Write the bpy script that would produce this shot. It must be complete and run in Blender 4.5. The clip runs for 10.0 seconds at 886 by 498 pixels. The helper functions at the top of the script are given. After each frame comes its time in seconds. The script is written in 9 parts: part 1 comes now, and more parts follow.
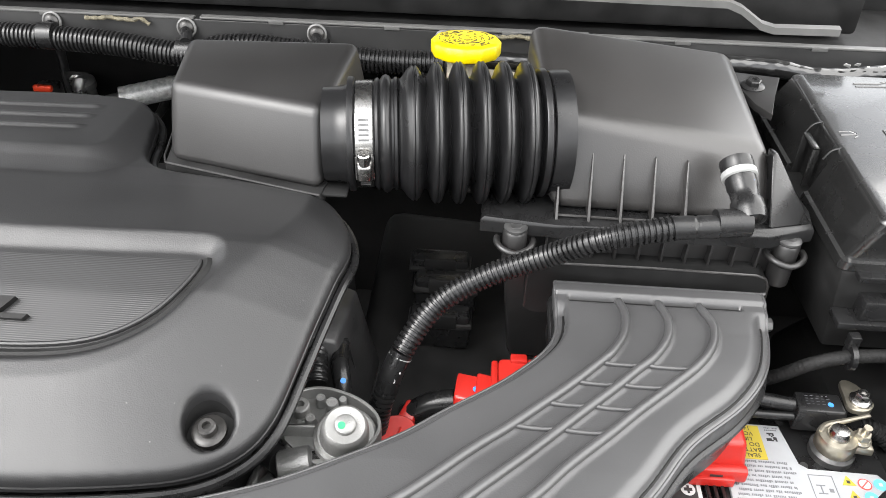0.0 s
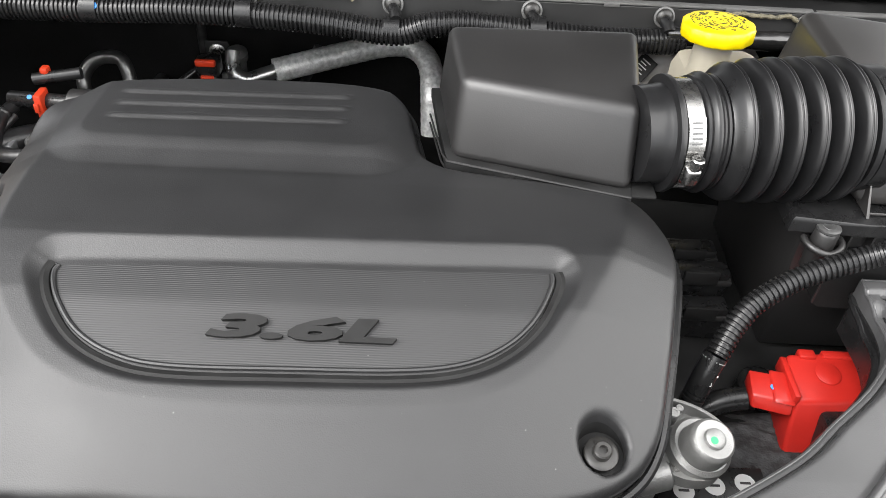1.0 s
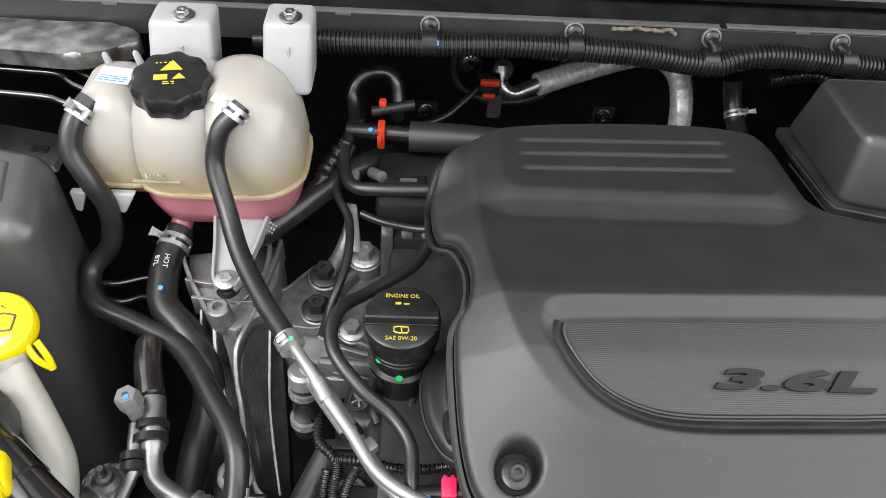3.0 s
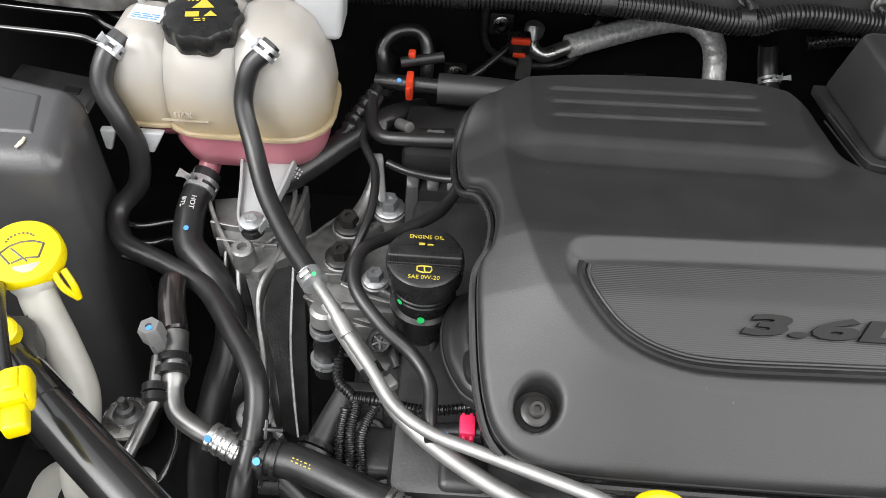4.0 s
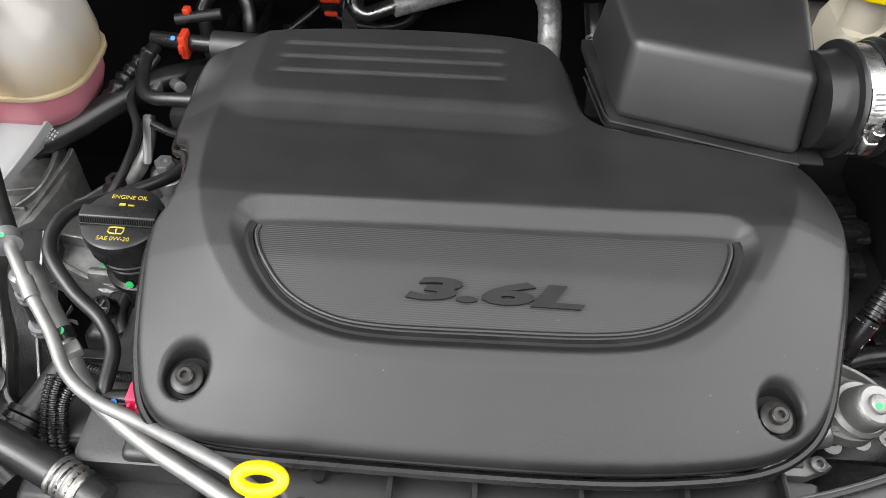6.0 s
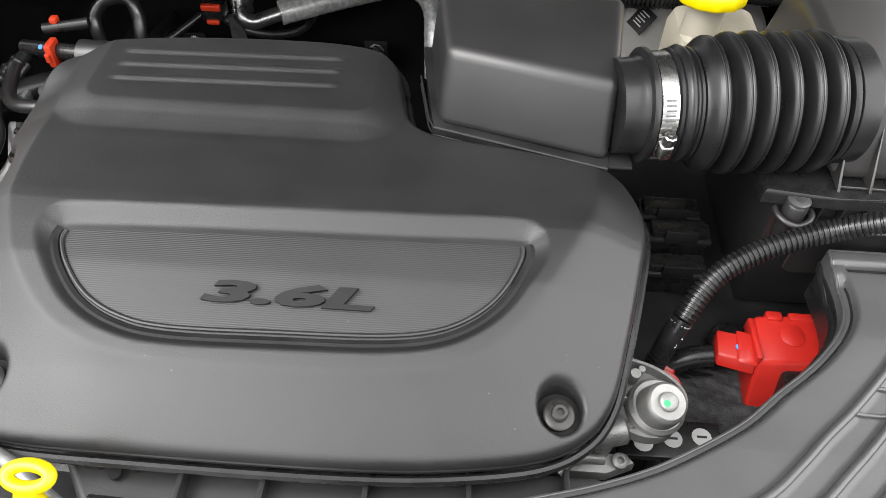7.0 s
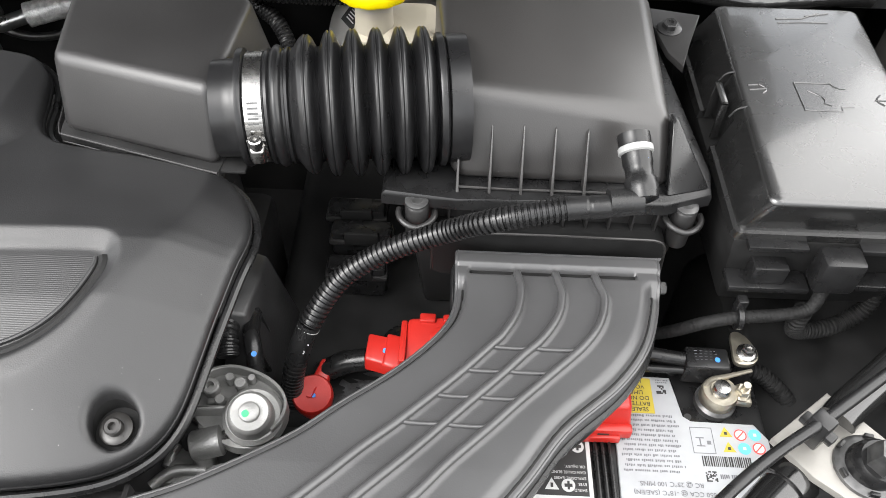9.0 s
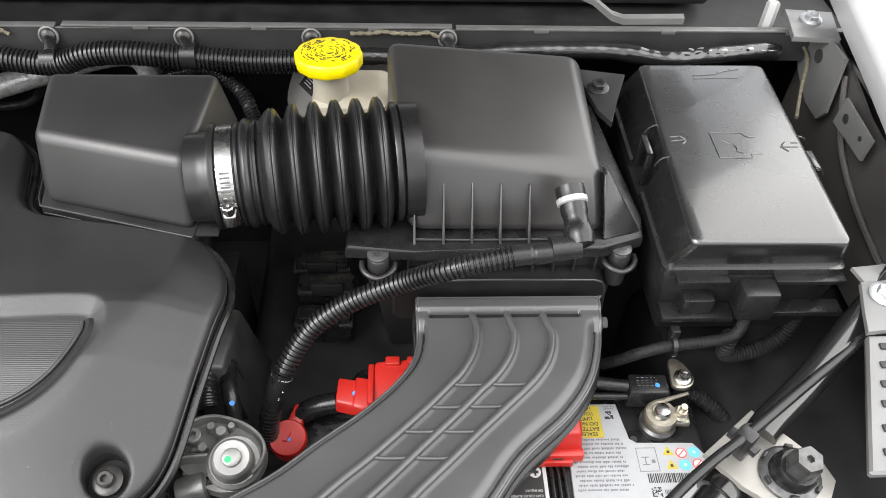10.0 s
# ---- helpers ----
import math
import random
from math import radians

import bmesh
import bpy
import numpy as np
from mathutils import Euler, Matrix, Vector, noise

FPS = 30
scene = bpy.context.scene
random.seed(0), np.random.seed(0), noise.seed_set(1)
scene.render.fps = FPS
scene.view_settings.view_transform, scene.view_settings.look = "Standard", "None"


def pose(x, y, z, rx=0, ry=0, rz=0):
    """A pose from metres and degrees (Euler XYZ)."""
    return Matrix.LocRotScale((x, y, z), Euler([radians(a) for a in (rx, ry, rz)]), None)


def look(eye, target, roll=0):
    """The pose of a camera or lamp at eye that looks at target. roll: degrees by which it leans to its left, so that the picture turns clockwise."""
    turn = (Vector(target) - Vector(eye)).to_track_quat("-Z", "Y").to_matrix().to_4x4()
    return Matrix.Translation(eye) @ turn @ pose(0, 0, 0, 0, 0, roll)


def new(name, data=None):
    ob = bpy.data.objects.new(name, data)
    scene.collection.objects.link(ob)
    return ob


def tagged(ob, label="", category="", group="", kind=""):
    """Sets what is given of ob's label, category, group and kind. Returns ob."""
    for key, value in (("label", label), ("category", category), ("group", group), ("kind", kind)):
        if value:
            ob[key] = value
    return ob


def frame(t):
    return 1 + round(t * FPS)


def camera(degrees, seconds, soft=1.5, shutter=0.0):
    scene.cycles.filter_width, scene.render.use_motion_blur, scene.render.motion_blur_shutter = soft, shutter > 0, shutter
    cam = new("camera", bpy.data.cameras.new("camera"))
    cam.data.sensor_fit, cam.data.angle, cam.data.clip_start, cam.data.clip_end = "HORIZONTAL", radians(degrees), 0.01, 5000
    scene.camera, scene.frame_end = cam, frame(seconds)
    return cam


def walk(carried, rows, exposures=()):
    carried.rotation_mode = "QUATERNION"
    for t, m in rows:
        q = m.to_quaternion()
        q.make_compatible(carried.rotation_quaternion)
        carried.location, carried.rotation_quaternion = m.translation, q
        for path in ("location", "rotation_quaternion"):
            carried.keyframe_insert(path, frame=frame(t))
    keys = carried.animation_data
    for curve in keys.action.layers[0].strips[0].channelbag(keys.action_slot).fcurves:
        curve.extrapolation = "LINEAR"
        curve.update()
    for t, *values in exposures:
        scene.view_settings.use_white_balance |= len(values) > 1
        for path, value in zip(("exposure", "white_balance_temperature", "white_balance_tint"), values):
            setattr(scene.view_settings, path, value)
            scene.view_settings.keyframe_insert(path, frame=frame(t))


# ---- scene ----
cam = camera(60.5, 10.0, 0.65)
PATH = [
    (0, (0.028, -0.009, 1.404), (-0.065, 1.592, 0.209), 1.5),
    (0.5, (-0.064, 0.011, 1.413), (-0.112, 1.566, 0.156), 2.5),
    (1, (-0.247, 0.023, 1.428), (-0.223, 1.522, 0.104), 3.2),
    (1.5, (-0.402, 0.032, 1.442), (-0.343, 1.475, 0.058), 3.4),
    (2, (-0.502, 0.038, 1.465), (-0.422, 1.433, 0.034), 3.7),
    (2.5, (-0.573, 0.042, 1.506), (-0.486, 1.424, 0.062), 4.0),
    (2.7, (-0.601, 0.042, 1.525), (-0.517, 1.422, 0.08), 4.0),
    (3.8, (-0.62, 0.011, 1.496), (-0.589, 1.39, 0.047), 4.4),
    (4, (-0.612, 0.009, 1.49), (-0.596, 1.373, 0.028), 4.2),
    (4.5, (-0.585, 0.013, 1.481), (-0.593, 1.353, -0.004), 4.0),
    (5, (-0.531, 0.016, 1.465), (-0.556, 1.343, -0.031), 3.5),
    (5.5, (-0.428, 0.031, 1.457), (-0.47, 1.347, -0.048), 2.7),
    (5.7, (-0.394, 0.034, 1.461), (-0.434, 1.35, -0.045), 2.7),
    (6.8, (-0.256, 0.03, 1.484), (-0.29, 1.357, -0.012), 2.5),
    (7, (-0.213, 0.032, 1.485), (-0.251, 1.356, -0.013), 2.4),
    (7.5, (-0.109, 0.04, 1.482), (-0.154, 1.376, -0.006), 2.0),
    (8, (-0.015, 0.053, 1.495), (-0.075, 1.355, -0.022), 1.3),
    (8.5, (0.043, 0.056, 1.492), (0.001, 1.367, -0.017), 1.5),
    (9, (0.084, 0.063, 1.489), (0.064, 1.373, -0.022), 1.7),
    (9.5, (0.106, 0.063, 1.505), (0.115, 1.375, -0.005), 1.8),
    (9.8, (0.096, 0.052, 1.516), (0.157, 1.384, 0.025), 2.3),
    (10, (0.084, 0.032, 1.539), (0.169, 1.412, 0.095), 2.3),
]
EXPOSURES = [(0, 1.04), (0.5, 1.00), (1, 0.90), (1.5, 0.84), (2, 0.74), (2.5, 0.56), (4, 0.46), (5, 0.48), (5.5, 0.46), (7, 0.72), (8, 0.79), (8.5, 0.82), (9, 0.87), (9.5, 0.78), (10, 0.70)]
walk(cam, [(t, look(eye, target, roll)) for t, eye, target, roll in PATH], EXPOSURES)

# ---- light ----
world = bpy.data.worlds.new("sky")
scene.world = world
world.use_nodes = True
wn = world.node_tree.nodes
sky = wn.new("ShaderNodeTexSky")
sky.sky_type = 'NISHITA'
sky.sun_disc = False
sky.sun_elevation = radians(48)
sky.sun_rotation = radians(235)
sky.dust_density = 4.0
soft_sky = wn.new("ShaderNodeHueSaturation")
soft_sky.inputs["Saturation"].default_value = 0.12
world.node_tree.links.new(sky.outputs[0], soft_sky.inputs["Color"])
world.node_tree.links.new(soft_sky.outputs[0], wn["Background"].inputs["Color"])
wn["Background"].inputs["Strength"].default_value = 0.32
# broad lamp on the right, away from the sky's glow, added to light right-hand slopes
side_sun = new("side_sun", bpy.data.lights.new("side_sun", 'SUN'))
side_sun.data.energy = 4.6
side_sun.data.angle = radians(100)
side_sun.data.color = (1.0, 0.98, 0.95)
side_sun.matrix_world = look((1.9, 0.25, 2.6), (-0.2, 0.4, 1.0))


# ---- materials ----
def material(name, color, rough=0.5, metal=0.0, vary=0.15, scale=40.0, bump=0.0, bump_scale=600.0, spec=0.5, speck=0.0, coat=0.0):
    """A surface with blotches at one scale, fine grain at another, and optional dust specks."""
    m = bpy.data.materials.new(name)
    m.use_nodes = True
    n, l = m.node_tree.nodes, m.node_tree.links
    b = n["Principled BSDF"]
    b.inputs["Metallic"].default_value = metal
    b.inputs["Specular IOR Level"].default_value = spec
    b.inputs["Coat Weight"].default_value = coat
    b.inputs["Coat Roughness"].default_value = 0.1
    tc = n.new("ShaderNodeTexCoord")
    big = n.new("ShaderNodeTexNoise")
    big.inputs["Scale"].default_value = scale
    big.inputs["Detail"].default_value = 5
    fine = n.new("ShaderNodeTexNoise")
    fine.inputs["Scale"].default_value = bump_scale
    fine.inputs["Detail"].default_value = 3
    l.new(tc.outputs["Object"], big.inputs["Vector"])
    l.new(tc.outputs["Object"], fine.inputs["Vector"])
    ramp = n.new("ShaderNodeMapRange")
    ramp.inputs["From Min"].default_value, ramp.inputs["From Max"].default_value = 0.3, 0.7
    ramp.inputs["To Min"].default_value, ramp.inputs["To Max"].default_value = 1 - vary, 1 + vary
    l.new(big.outputs["Fac"], ramp.inputs["Value"])
    mul = n.new("ShaderNodeVectorMath")
    mul.operation = 'SCALE'
    mul.inputs[0].default_value = color
    l.new(ramp.outputs[0], mul.inputs["Scale"])
    out = mul.outputs[0]
    if speck:
        dust = n.new("ShaderNodeTexVoronoi")
        dust.inputs["Scale"].default_value = 210
        l.new(tc.outputs["Object"], dust.inputs["Vector"])
        size = n.new("ShaderNodeSeparateColor")
        l.new(dust.outputs["Color"], size.inputs[0])
        power = n.new("ShaderNodeMath")
        power.operation = 'POWER'
        power.inputs[1].default_value = 5.0
        l.new(size.outputs[0], power.inputs[0])
        reach = n.new("ShaderNodeMath")
        reach.operation = 'MULTIPLY_ADD'
        reach.inputs[1].default_value, reach.inputs[2].default_value = 0.165, 0.016
        l.new(power.outputs[0], reach.inputs[0])
        ragged = n.new("ShaderNodeMath")
        ragged.operation = 'MULTIPLY_ADD'
        ragged.inputs[1].default_value = 0.16
        l.new(fine.outputs["Fac"], ragged.inputs[0])
        l.new(dust.outputs["Distance"], ragged.inputs[2])
        near = n.new("ShaderNodeMath")
        near.operation = 'DIVIDE'
        l.new(reach.outputs[0], near.inputs[0])
        l.new(ragged.outputs[0], near.inputs[1])
        spot = n.new("ShaderNodeMapRange")
        spot.inputs["From Min"].default_value, spot.inputs["From Max"].default_value = 0.85, 1.35
        l.new(near.outputs[0], spot.inputs["Value"])
        patch = n.new("ShaderNodeTexNoise")
        patch.inputs["Scale"].default_value = 14
        l.new(tc.outputs["Object"], patch.inputs["Vector"])
        some = n.new("ShaderNodeMapRange")
        some.inputs["From Min"].default_value, some.inputs["From Max"].default_value = 0.45, 0.60
        l.new(patch.outputs["Fac"], some.inputs["Value"])
        both = n.new("ShaderNodeMath")
        both.operation = 'MULTIPLY'
        both.use_clamp = True
        l.new(spot.outputs[0], both.inputs[0])
        l.new(some.outputs[0], both.inputs[1])
        amount = n.new("ShaderNodeMath")
        amount.operation = 'MULTIPLY'
        amount.inputs[1].default_value = speck
        l.new(both.outputs[0], amount.inputs[0])
        mix = n.new("ShaderNodeMix")
        mix.data_type = 'RGBA'
        l.new(amount.outputs[0], mix.inputs["Factor"])
        l.new(out, mix.inputs[6])
        mix.inputs[7].default_value = (0.24, 0.235, 0.225, 1)
        out = mix.outputs[2]
    l.new(out, b.inputs["Base Color"])
    rr = n.new("ShaderNodeMapRange")
    rr.inputs["From Min"].default_value, rr.inputs["From Max"].default_value = 0.3, 0.7
    rr.inputs["To Min"].default_value, rr.inputs["To Max"].default_value = rough * (1 - 0.5 * vary), min(1.0, rough * (1 + 0.5 * vary))
    l.new(big.outputs["Fac"], rr.inputs["Value"])
    l.new(rr.outputs[0], b.inputs["Roughness"])
    if bump:
        bp = n.new("ShaderNodeBump")
        bp.inputs["Strength"].default_value = bump
        bp.inputs["Distance"].default_value = 0.0006
        l.new(fine.outputs["Fac"], bp.inputs["Height"])
        l.new(bp.outputs[0], b.inputs["Normal"])
    return m


COVER = material("moulded_cover_plastic", (0.012, 0.012, 0.0125), 0.45, vary=0.12, scale=25, bump=0.22, bump_scale=1100, speck=0.8, spec=0.52)
BOXPLASTIC = material("airbox_plastic", (0.0155, 0.015, 0.015), 0.38, vary=0.12, scale=18, bump=0.14, bump_scale=900, speck=0.2, spec=0.6)
FILTERPLASTIC = material("filter_box_plastic", (0.021, 0.020, 0.0195), 0.34, vary=0.12, scale=18, bump=0.14, bump_scale=900, speck=0.2, spec=0.65)
DUCTPLASTIC = material("duct_plastic", (0.046, 0.046, 0.047), 0.36, vary=0.08, scale=20, bump=0.14, bump_scale=900, speck=0.3, spec=0.62)
BLACK = material("black_plastic", (0.0105, 0.0105, 0.0108), 0.28, vary=0.25, scale=60, bump=0.1, spec=0.4)
# dull black for deep places, with their shade put into the material
DARK = material("dull_and_shaded_black", (0.0115, 0.0115, 0.0115), 0.55, vary=0.35, scale=30, bump=0.15, bump_scale=300, spec=0.18)
RUBBER = material("hose_rubber", (0.013, 0.013, 0.0135), 0.32, vary=0.25, scale=50, bump=0.18, bump_scale=500)
BELLOWS = material("bellows_rubber", (0.009, 0.009, 0.0095), 0.30, vary=0.2, scale=45, bump=0.06, bump_scale=500, spec=0.42)
LIDPLASTIC = material("satin_lid_plastic", (0.012, 0.012, 0.012), 0.27, vary=0.10, scale=30, bump=0.16, bump_scale=420, speck=0.2, spec=0.8, coat=0.6)
GLOSS = material("glossy_black_paint", (0.008, 0.008, 0.008), 0.20, vary=0.3, scale=30, coat=0.7)
ALU = material("bare_aluminium", (0.50, 0.50, 0.495), 0.28, metal=0.95, vary=0.14, scale=70, bump=0.15, bump_scale=900)
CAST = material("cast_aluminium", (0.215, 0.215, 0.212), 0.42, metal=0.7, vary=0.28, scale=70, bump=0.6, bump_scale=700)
# darker copy of the cast alloy, with shade put into its colour
ALLOYDARK = material("dark_and_shaded_alloy", (0.045, 0.045, 0.045), 0.36, metal=0.5, vary=0.3, scale=60, bump=0.5, bump_scale=600)
PIPE = material("dull_pale_pipe_alloy", (0.26, 0.26, 0.256), 0.47, metal=0.7, vary=0.14, scale=70, bump=0.15, bump_scale=900)
PLATEZINC = material("bright_zinc_sheet", (0.23, 0.222, 0.205), 0.38, metal=0.35, vary=0.12, scale=30, bump=0.1)
DIECAST = material("pale_die_casting", (0.25, 0.25, 0.245), 0.48, metal=0.7, vary=0.15, scale=60, bump=0.5, bump_scale=900)
STEEL = material("zinc_steel", (0.40, 0.395, 0.385), 0.27, metal=1.0, vary=0.2, scale=120)
ZINC = material("pale_zinc_plate", (0.40, 0.41, 0.42), 0.36, metal=0.8, vary=0.15, scale=120)
BRASS = material("yellowed_zinc", (0.40, 0.37, 0.305), 0.33, metal=0.9, vary=0.2, scale=120)
BLACKBOLT = material("black_coated_bolt", (0.022, 0.021, 0.020), 0.32, metal=0.2, vary=0.3, scale=150)
DARKSTEEL = material("dark_bolt_steel", (0.10, 0.10, 0.10), 0.36, metal=0.7, vary=0.3, scale=150)
WHITEPLASTIC = material("white_plastic", (0.33, 0.325, 0.295), 0.4, vary=0.08, scale=30)
YELLOW = material("yellow_plastic", (0.62, 0.49, 0.0), 0.36, vary=0.05, scale=30)
RED = material("red_plastic", (0.40, 0.016, 0.011), 0.36, vary=0.1, scale=30, bump=0.1)
ORANGERED = material("orange_clip_plastic", (0.46, 0.035, 0.01), 0.4, vary=0.08)
PINK = material("pink_clip_plastic", (0.65, 0.02, 0.08), 0.4, vary=0.08)
PAINT = material("grey_body_paint", (0.13, 0.13, 0.129), 0.42, metal=0.2, vary=0.15, scale=15, coat=0.3)
BODYGREY = material("grey_primer_panel", (0.024, 0.024, 0.024), 0.42, metal=0.1, vary=0.2, scale=20, bump=0.1, bump_scale=200)
WINGGREY = material("brownish_wing_paint", (0.050, 0.047, 0.045), 0.45, metal=0.1, vary=0.2, scale=18, coat=0.2)
BOOSTER = material("pale_grey_drum_paint", (0.30, 0.29, 0.28), 0.4, metal=0.2, vary=0.12, scale=25)
OCHRE = material("dull_ochre_metal", (0.22, 0.16, 0.06), 0.4, metal=0.6, vary=0.3, scale=80)
PALEEDGE = material("pale_primer_edge", (0.085, 0.085, 0.083), 0.40, vary=0.15, scale=40)
INK = material("white_print", (0.48, 0.48, 0.48), 0.5, vary=0.05)
YINK = material("yellow_print", (0.40, 0.32, 0.03), 0.5, vary=0.05)
BINK = material("black_print", (0.02, 0.02, 0.02), 0.5, vary=0.05)
LABELWHITE = material("battery_label", (0.32, 0.33, 0.34), 0.36, vary=0.06, scale=60)
BLUEMARK = material("blue_paint_mark", (0.05, 0.25, 0.75), 0.5, vary=0.1)
GREENMARK = material("green_paint_mark", (0.02, 0.5, 0.12), 0.5, vary=0.1)
GROUND = material("concrete_floor", (0.09, 0.09, 0.088), 0.7, vary=0.2, scale=3, bump=0.3)
DEEPCAST = material("black_coated_casting", (0.022, 0.022, 0.0225), 0.40, vary=0.3, scale=45, bump=0.3, bump_scale=350, spec=0.5)
HOUSINGDARK = material("dark_runner_plastic", (0.05, 0.05, 0.05), 0.36, vary=0.15, scale=30, bump=0.2, bump_scale=400)
LOOM = material("braided_loom_cloth", (0.010, 0.010, 0.010), 0.62, vary=0.4, scale=200, bump=0.6, bump_scale=900, spec=0.2)
INKPALE = material("pale_ring_plastic", (0.28, 0.285, 0.28), 0.4, vary=0.08)
GREYINK = material("faded_grey_print", (0.13, 0.13, 0.14), 0.5, vary=0.1)
SHIELD = material("dull_crinkled_shield", (0.30, 0.295, 0.285), 0.42, metal=0.9, vary=0.5, scale=45, bump=1.0, bump_scale=90)
FABRIC = material("insulation_felt", (0.035, 0.035, 0.036), 0.95, vary=0.75, scale=160, bump=1.0, bump_scale=420)
SILVER = material("silver_car_paint", (0.40, 0.40, 0.405), 0.25, metal=0.3, vary=0.06, scale=8, coat=0.8)


# ---- shape helpers ----
def sharpen(bm, angle=38):
    lim = radians(angle)
    for f in bm.faces:
        f.smooth = True
    for e in bm.edges:
        e.smooth = len(e.link_faces) == 2 and e.calc_face_angle(0) < lim


def thing(name, label, category, at=(0, 0, 0), group="", kind=""):
    """An empty at the base of a thing; its parts are given in world places."""
    ob = new(name)
    ob.empty_display_size = 0.02
    ob.location = at
    return tagged(ob, label, category, group, kind)


def part(name, bm, mat, parent=None, label="", angle=38, recalc=True):
    """Links a bmesh as one mesh object, under a thing or a part if one is given."""
    if recalc:
        bmesh.ops.recalc_face_normals(bm, faces=bm.faces)
    sharpen(bm, angle)
    me = bpy.data.meshes.new(name)
    bm.to_mesh(me)
    bm.free()
    for m in (mat if isinstance(mat, (list, tuple)) else [mat]):
        me.materials.append(m)
    ob = new(name, me)
    if parent is not None:
        ob.parent = parent
        if parent.parent is None:
            ob.matrix_parent_inverse = Matrix.Translation(-Vector(parent.location))
    if label:
        ob["label"] = label
    return ob


def solo(name, bm, mat, label, category, group="", kind="", angle=38):
    return tagged(part(name, bm, mat, None, "", angle), label, category, group, kind)


def spline(pts, n=8, closed=False):
    """Points along a smooth curve through the given ones."""
    p = [Vector(v) for v in pts]
    out, k = [], len(p)
    for i in range(k if closed else k - 1):
        if closed:
            a, b, c, d = p[i - 1], p[i], p[(i + 1) % k], p[(i + 2) % k]
        else:
            a, b, c, d = p[max(i - 1, 0)], p[i], p[i + 1], p[min(i + 2, k - 1)]
        for j in range(n):
            t = j / n
            out.append(0.5 * ((2 * b) + (c - a) * t + (2 * a - 5 * b + 4 * c - d) * t * t + (3 * b - a - 3 * c + d) * t ** 3))
    if not closed:
        out.append(p[-1])
    return out


def flat(pts):
    """Plan points (x, y) as points at height nought."""
    return [(x, y, 0) for x, y in pts]


def resample(pts, step):
    out, carry = [pts[0]], 0.0
    for a, b in zip(pts, pts[1:]):
        d = (b - a).length
        while d > 1e-9 and carry + d >= step:
            f = (step - carry) / d
            a = a.lerp(b, f)
            out.append(a)
            d, carry = (b - a).length, 0.0
        carry += d
    if (out[-1] - pts[-1]).length > step * 0.3:
        out.append(pts[-1])
    return out


def tube(bm, pts, r, seg=14, step=0.005, smooth=True, cap=True):
    """Sweeps a circle of radius r (a number, or a function of the run length) along a curve."""
    line = resample(spline(pts, 12) if smooth and len(pts) > 2 else [Vector(p) for p in pts], step)
    tang = [((line[min(i + 1, len(line) - 1)] - line[max(i - 1, 0)])).normalized() for i in range(len(line))]
    side = tang[0].orthogonal().normalized()
    rings, s = [], 0.0
    for i, (p, t) in enumerate(zip(line, tang)):
        if i:
            s += (p - line[i - 1]).length
        side = (side - t * side.dot(t)).normalized()
        other = t.cross(side)
        rad = r(s) if callable(r) else r
        rings.append([bm.verts.new(p + rad * (math.cos(a) * side + math.sin(a) * other)) for a in (2 * math.pi * k / seg for k in range(seg))])
    for a, b in zip(rings, rings[1:]):
        for k in range(seg):
            bm.faces.new((a[k], a[(k + 1) % seg], b[(k + 1) % seg], b[k]))
    if cap:
        bm.faces.new(rings[0][::-1])
        bm.faces.new(rings[-1])
    return bm


def ribbed(r, pitch, depth, duty=0.55):
    """A radius that jumps between ridge and groove, for corrugated tubes."""
    return lambda s: r if (s / pitch) % 1.0 < duty else r - depth


def axes(at, direction, spin=0.0):
    """A matrix whose z axis points along direction."""
    q = Vector(direction).normalized().to_track_quat('Z', 'Y')
    return Matrix.Translation(at) @ q.to_matrix().to_4x4() @ Matrix.Rotation(spin, 4, 'Z')


def lathe(bm, profile, m=None, seg=24, lobes=0, lobe=0.0, half=None):
    """Turns (radius, height) pairs round the z axis of m. lobes: grip bumps on the rim."""
    m = m or Matrix()
    rings = []
    for r, h in profile:
        ring = []
        for k in range(seg):
            a = 2 * math.pi * k / seg
            rr = r * (1 + lobe * math.cos(lobes * a)) if lobes else r
            ring.append(bm.verts.new(m @ Vector((rr * math.cos(a), rr * math.sin(a), h))))
        rings.append(ring)
    for a, b in zip(rings, rings[1:]):
        for k in range(seg):
            bm.faces.new((a[k], a[(k + 1) % seg], b[(k + 1) % seg], b[k]))
    bm.faces.new(rings[0][::-1])
    bm.faces.new(rings[-1])
    return bm


def hexa(bm, low, high, bev=0.004, seg=2):
    """A six-sided solid from four low and four high corners, its edges rounded."""
    v = [bm.verts.new(p) for p in (*low, *high)]
    faces = [(0, 1, 2, 3), (4, 5, 6, 7), (0, 1, 5, 4), (1, 2, 6, 5), (2, 3, 7, 6), (3, 0, 4, 7)]
    made = [bm.faces.new([v[i] for i in f]) for f in faces]
    bmesh.ops.recalc_face_normals(bm, faces=made)
    if bev:
        edges = list({e for f in made for e in f.edges})
        bmesh.ops.bevel(bm, geom=edges, offset=bev, segments=seg, profile=0.5, affect='EDGES')
    return bm


def block(bm, lo, hi, bev=0.003, m=None, seg=2):
    (x0, y0, z0), (x1, y1, z1) = lo, hi
    m = m or Matrix()
    low = [m @ Vector(p) for p in ((x0, y0, z0), (x1, y0, z0), (x1, y1, z0), (x0, y1, z0))]
    high = [m @ Vector(p) for p in ((x0, y0, z1), (x1, y0, z1), (x1, y1, z1), (x0, y1, z1))]
    return hexa(bm, low, high, bev, seg)


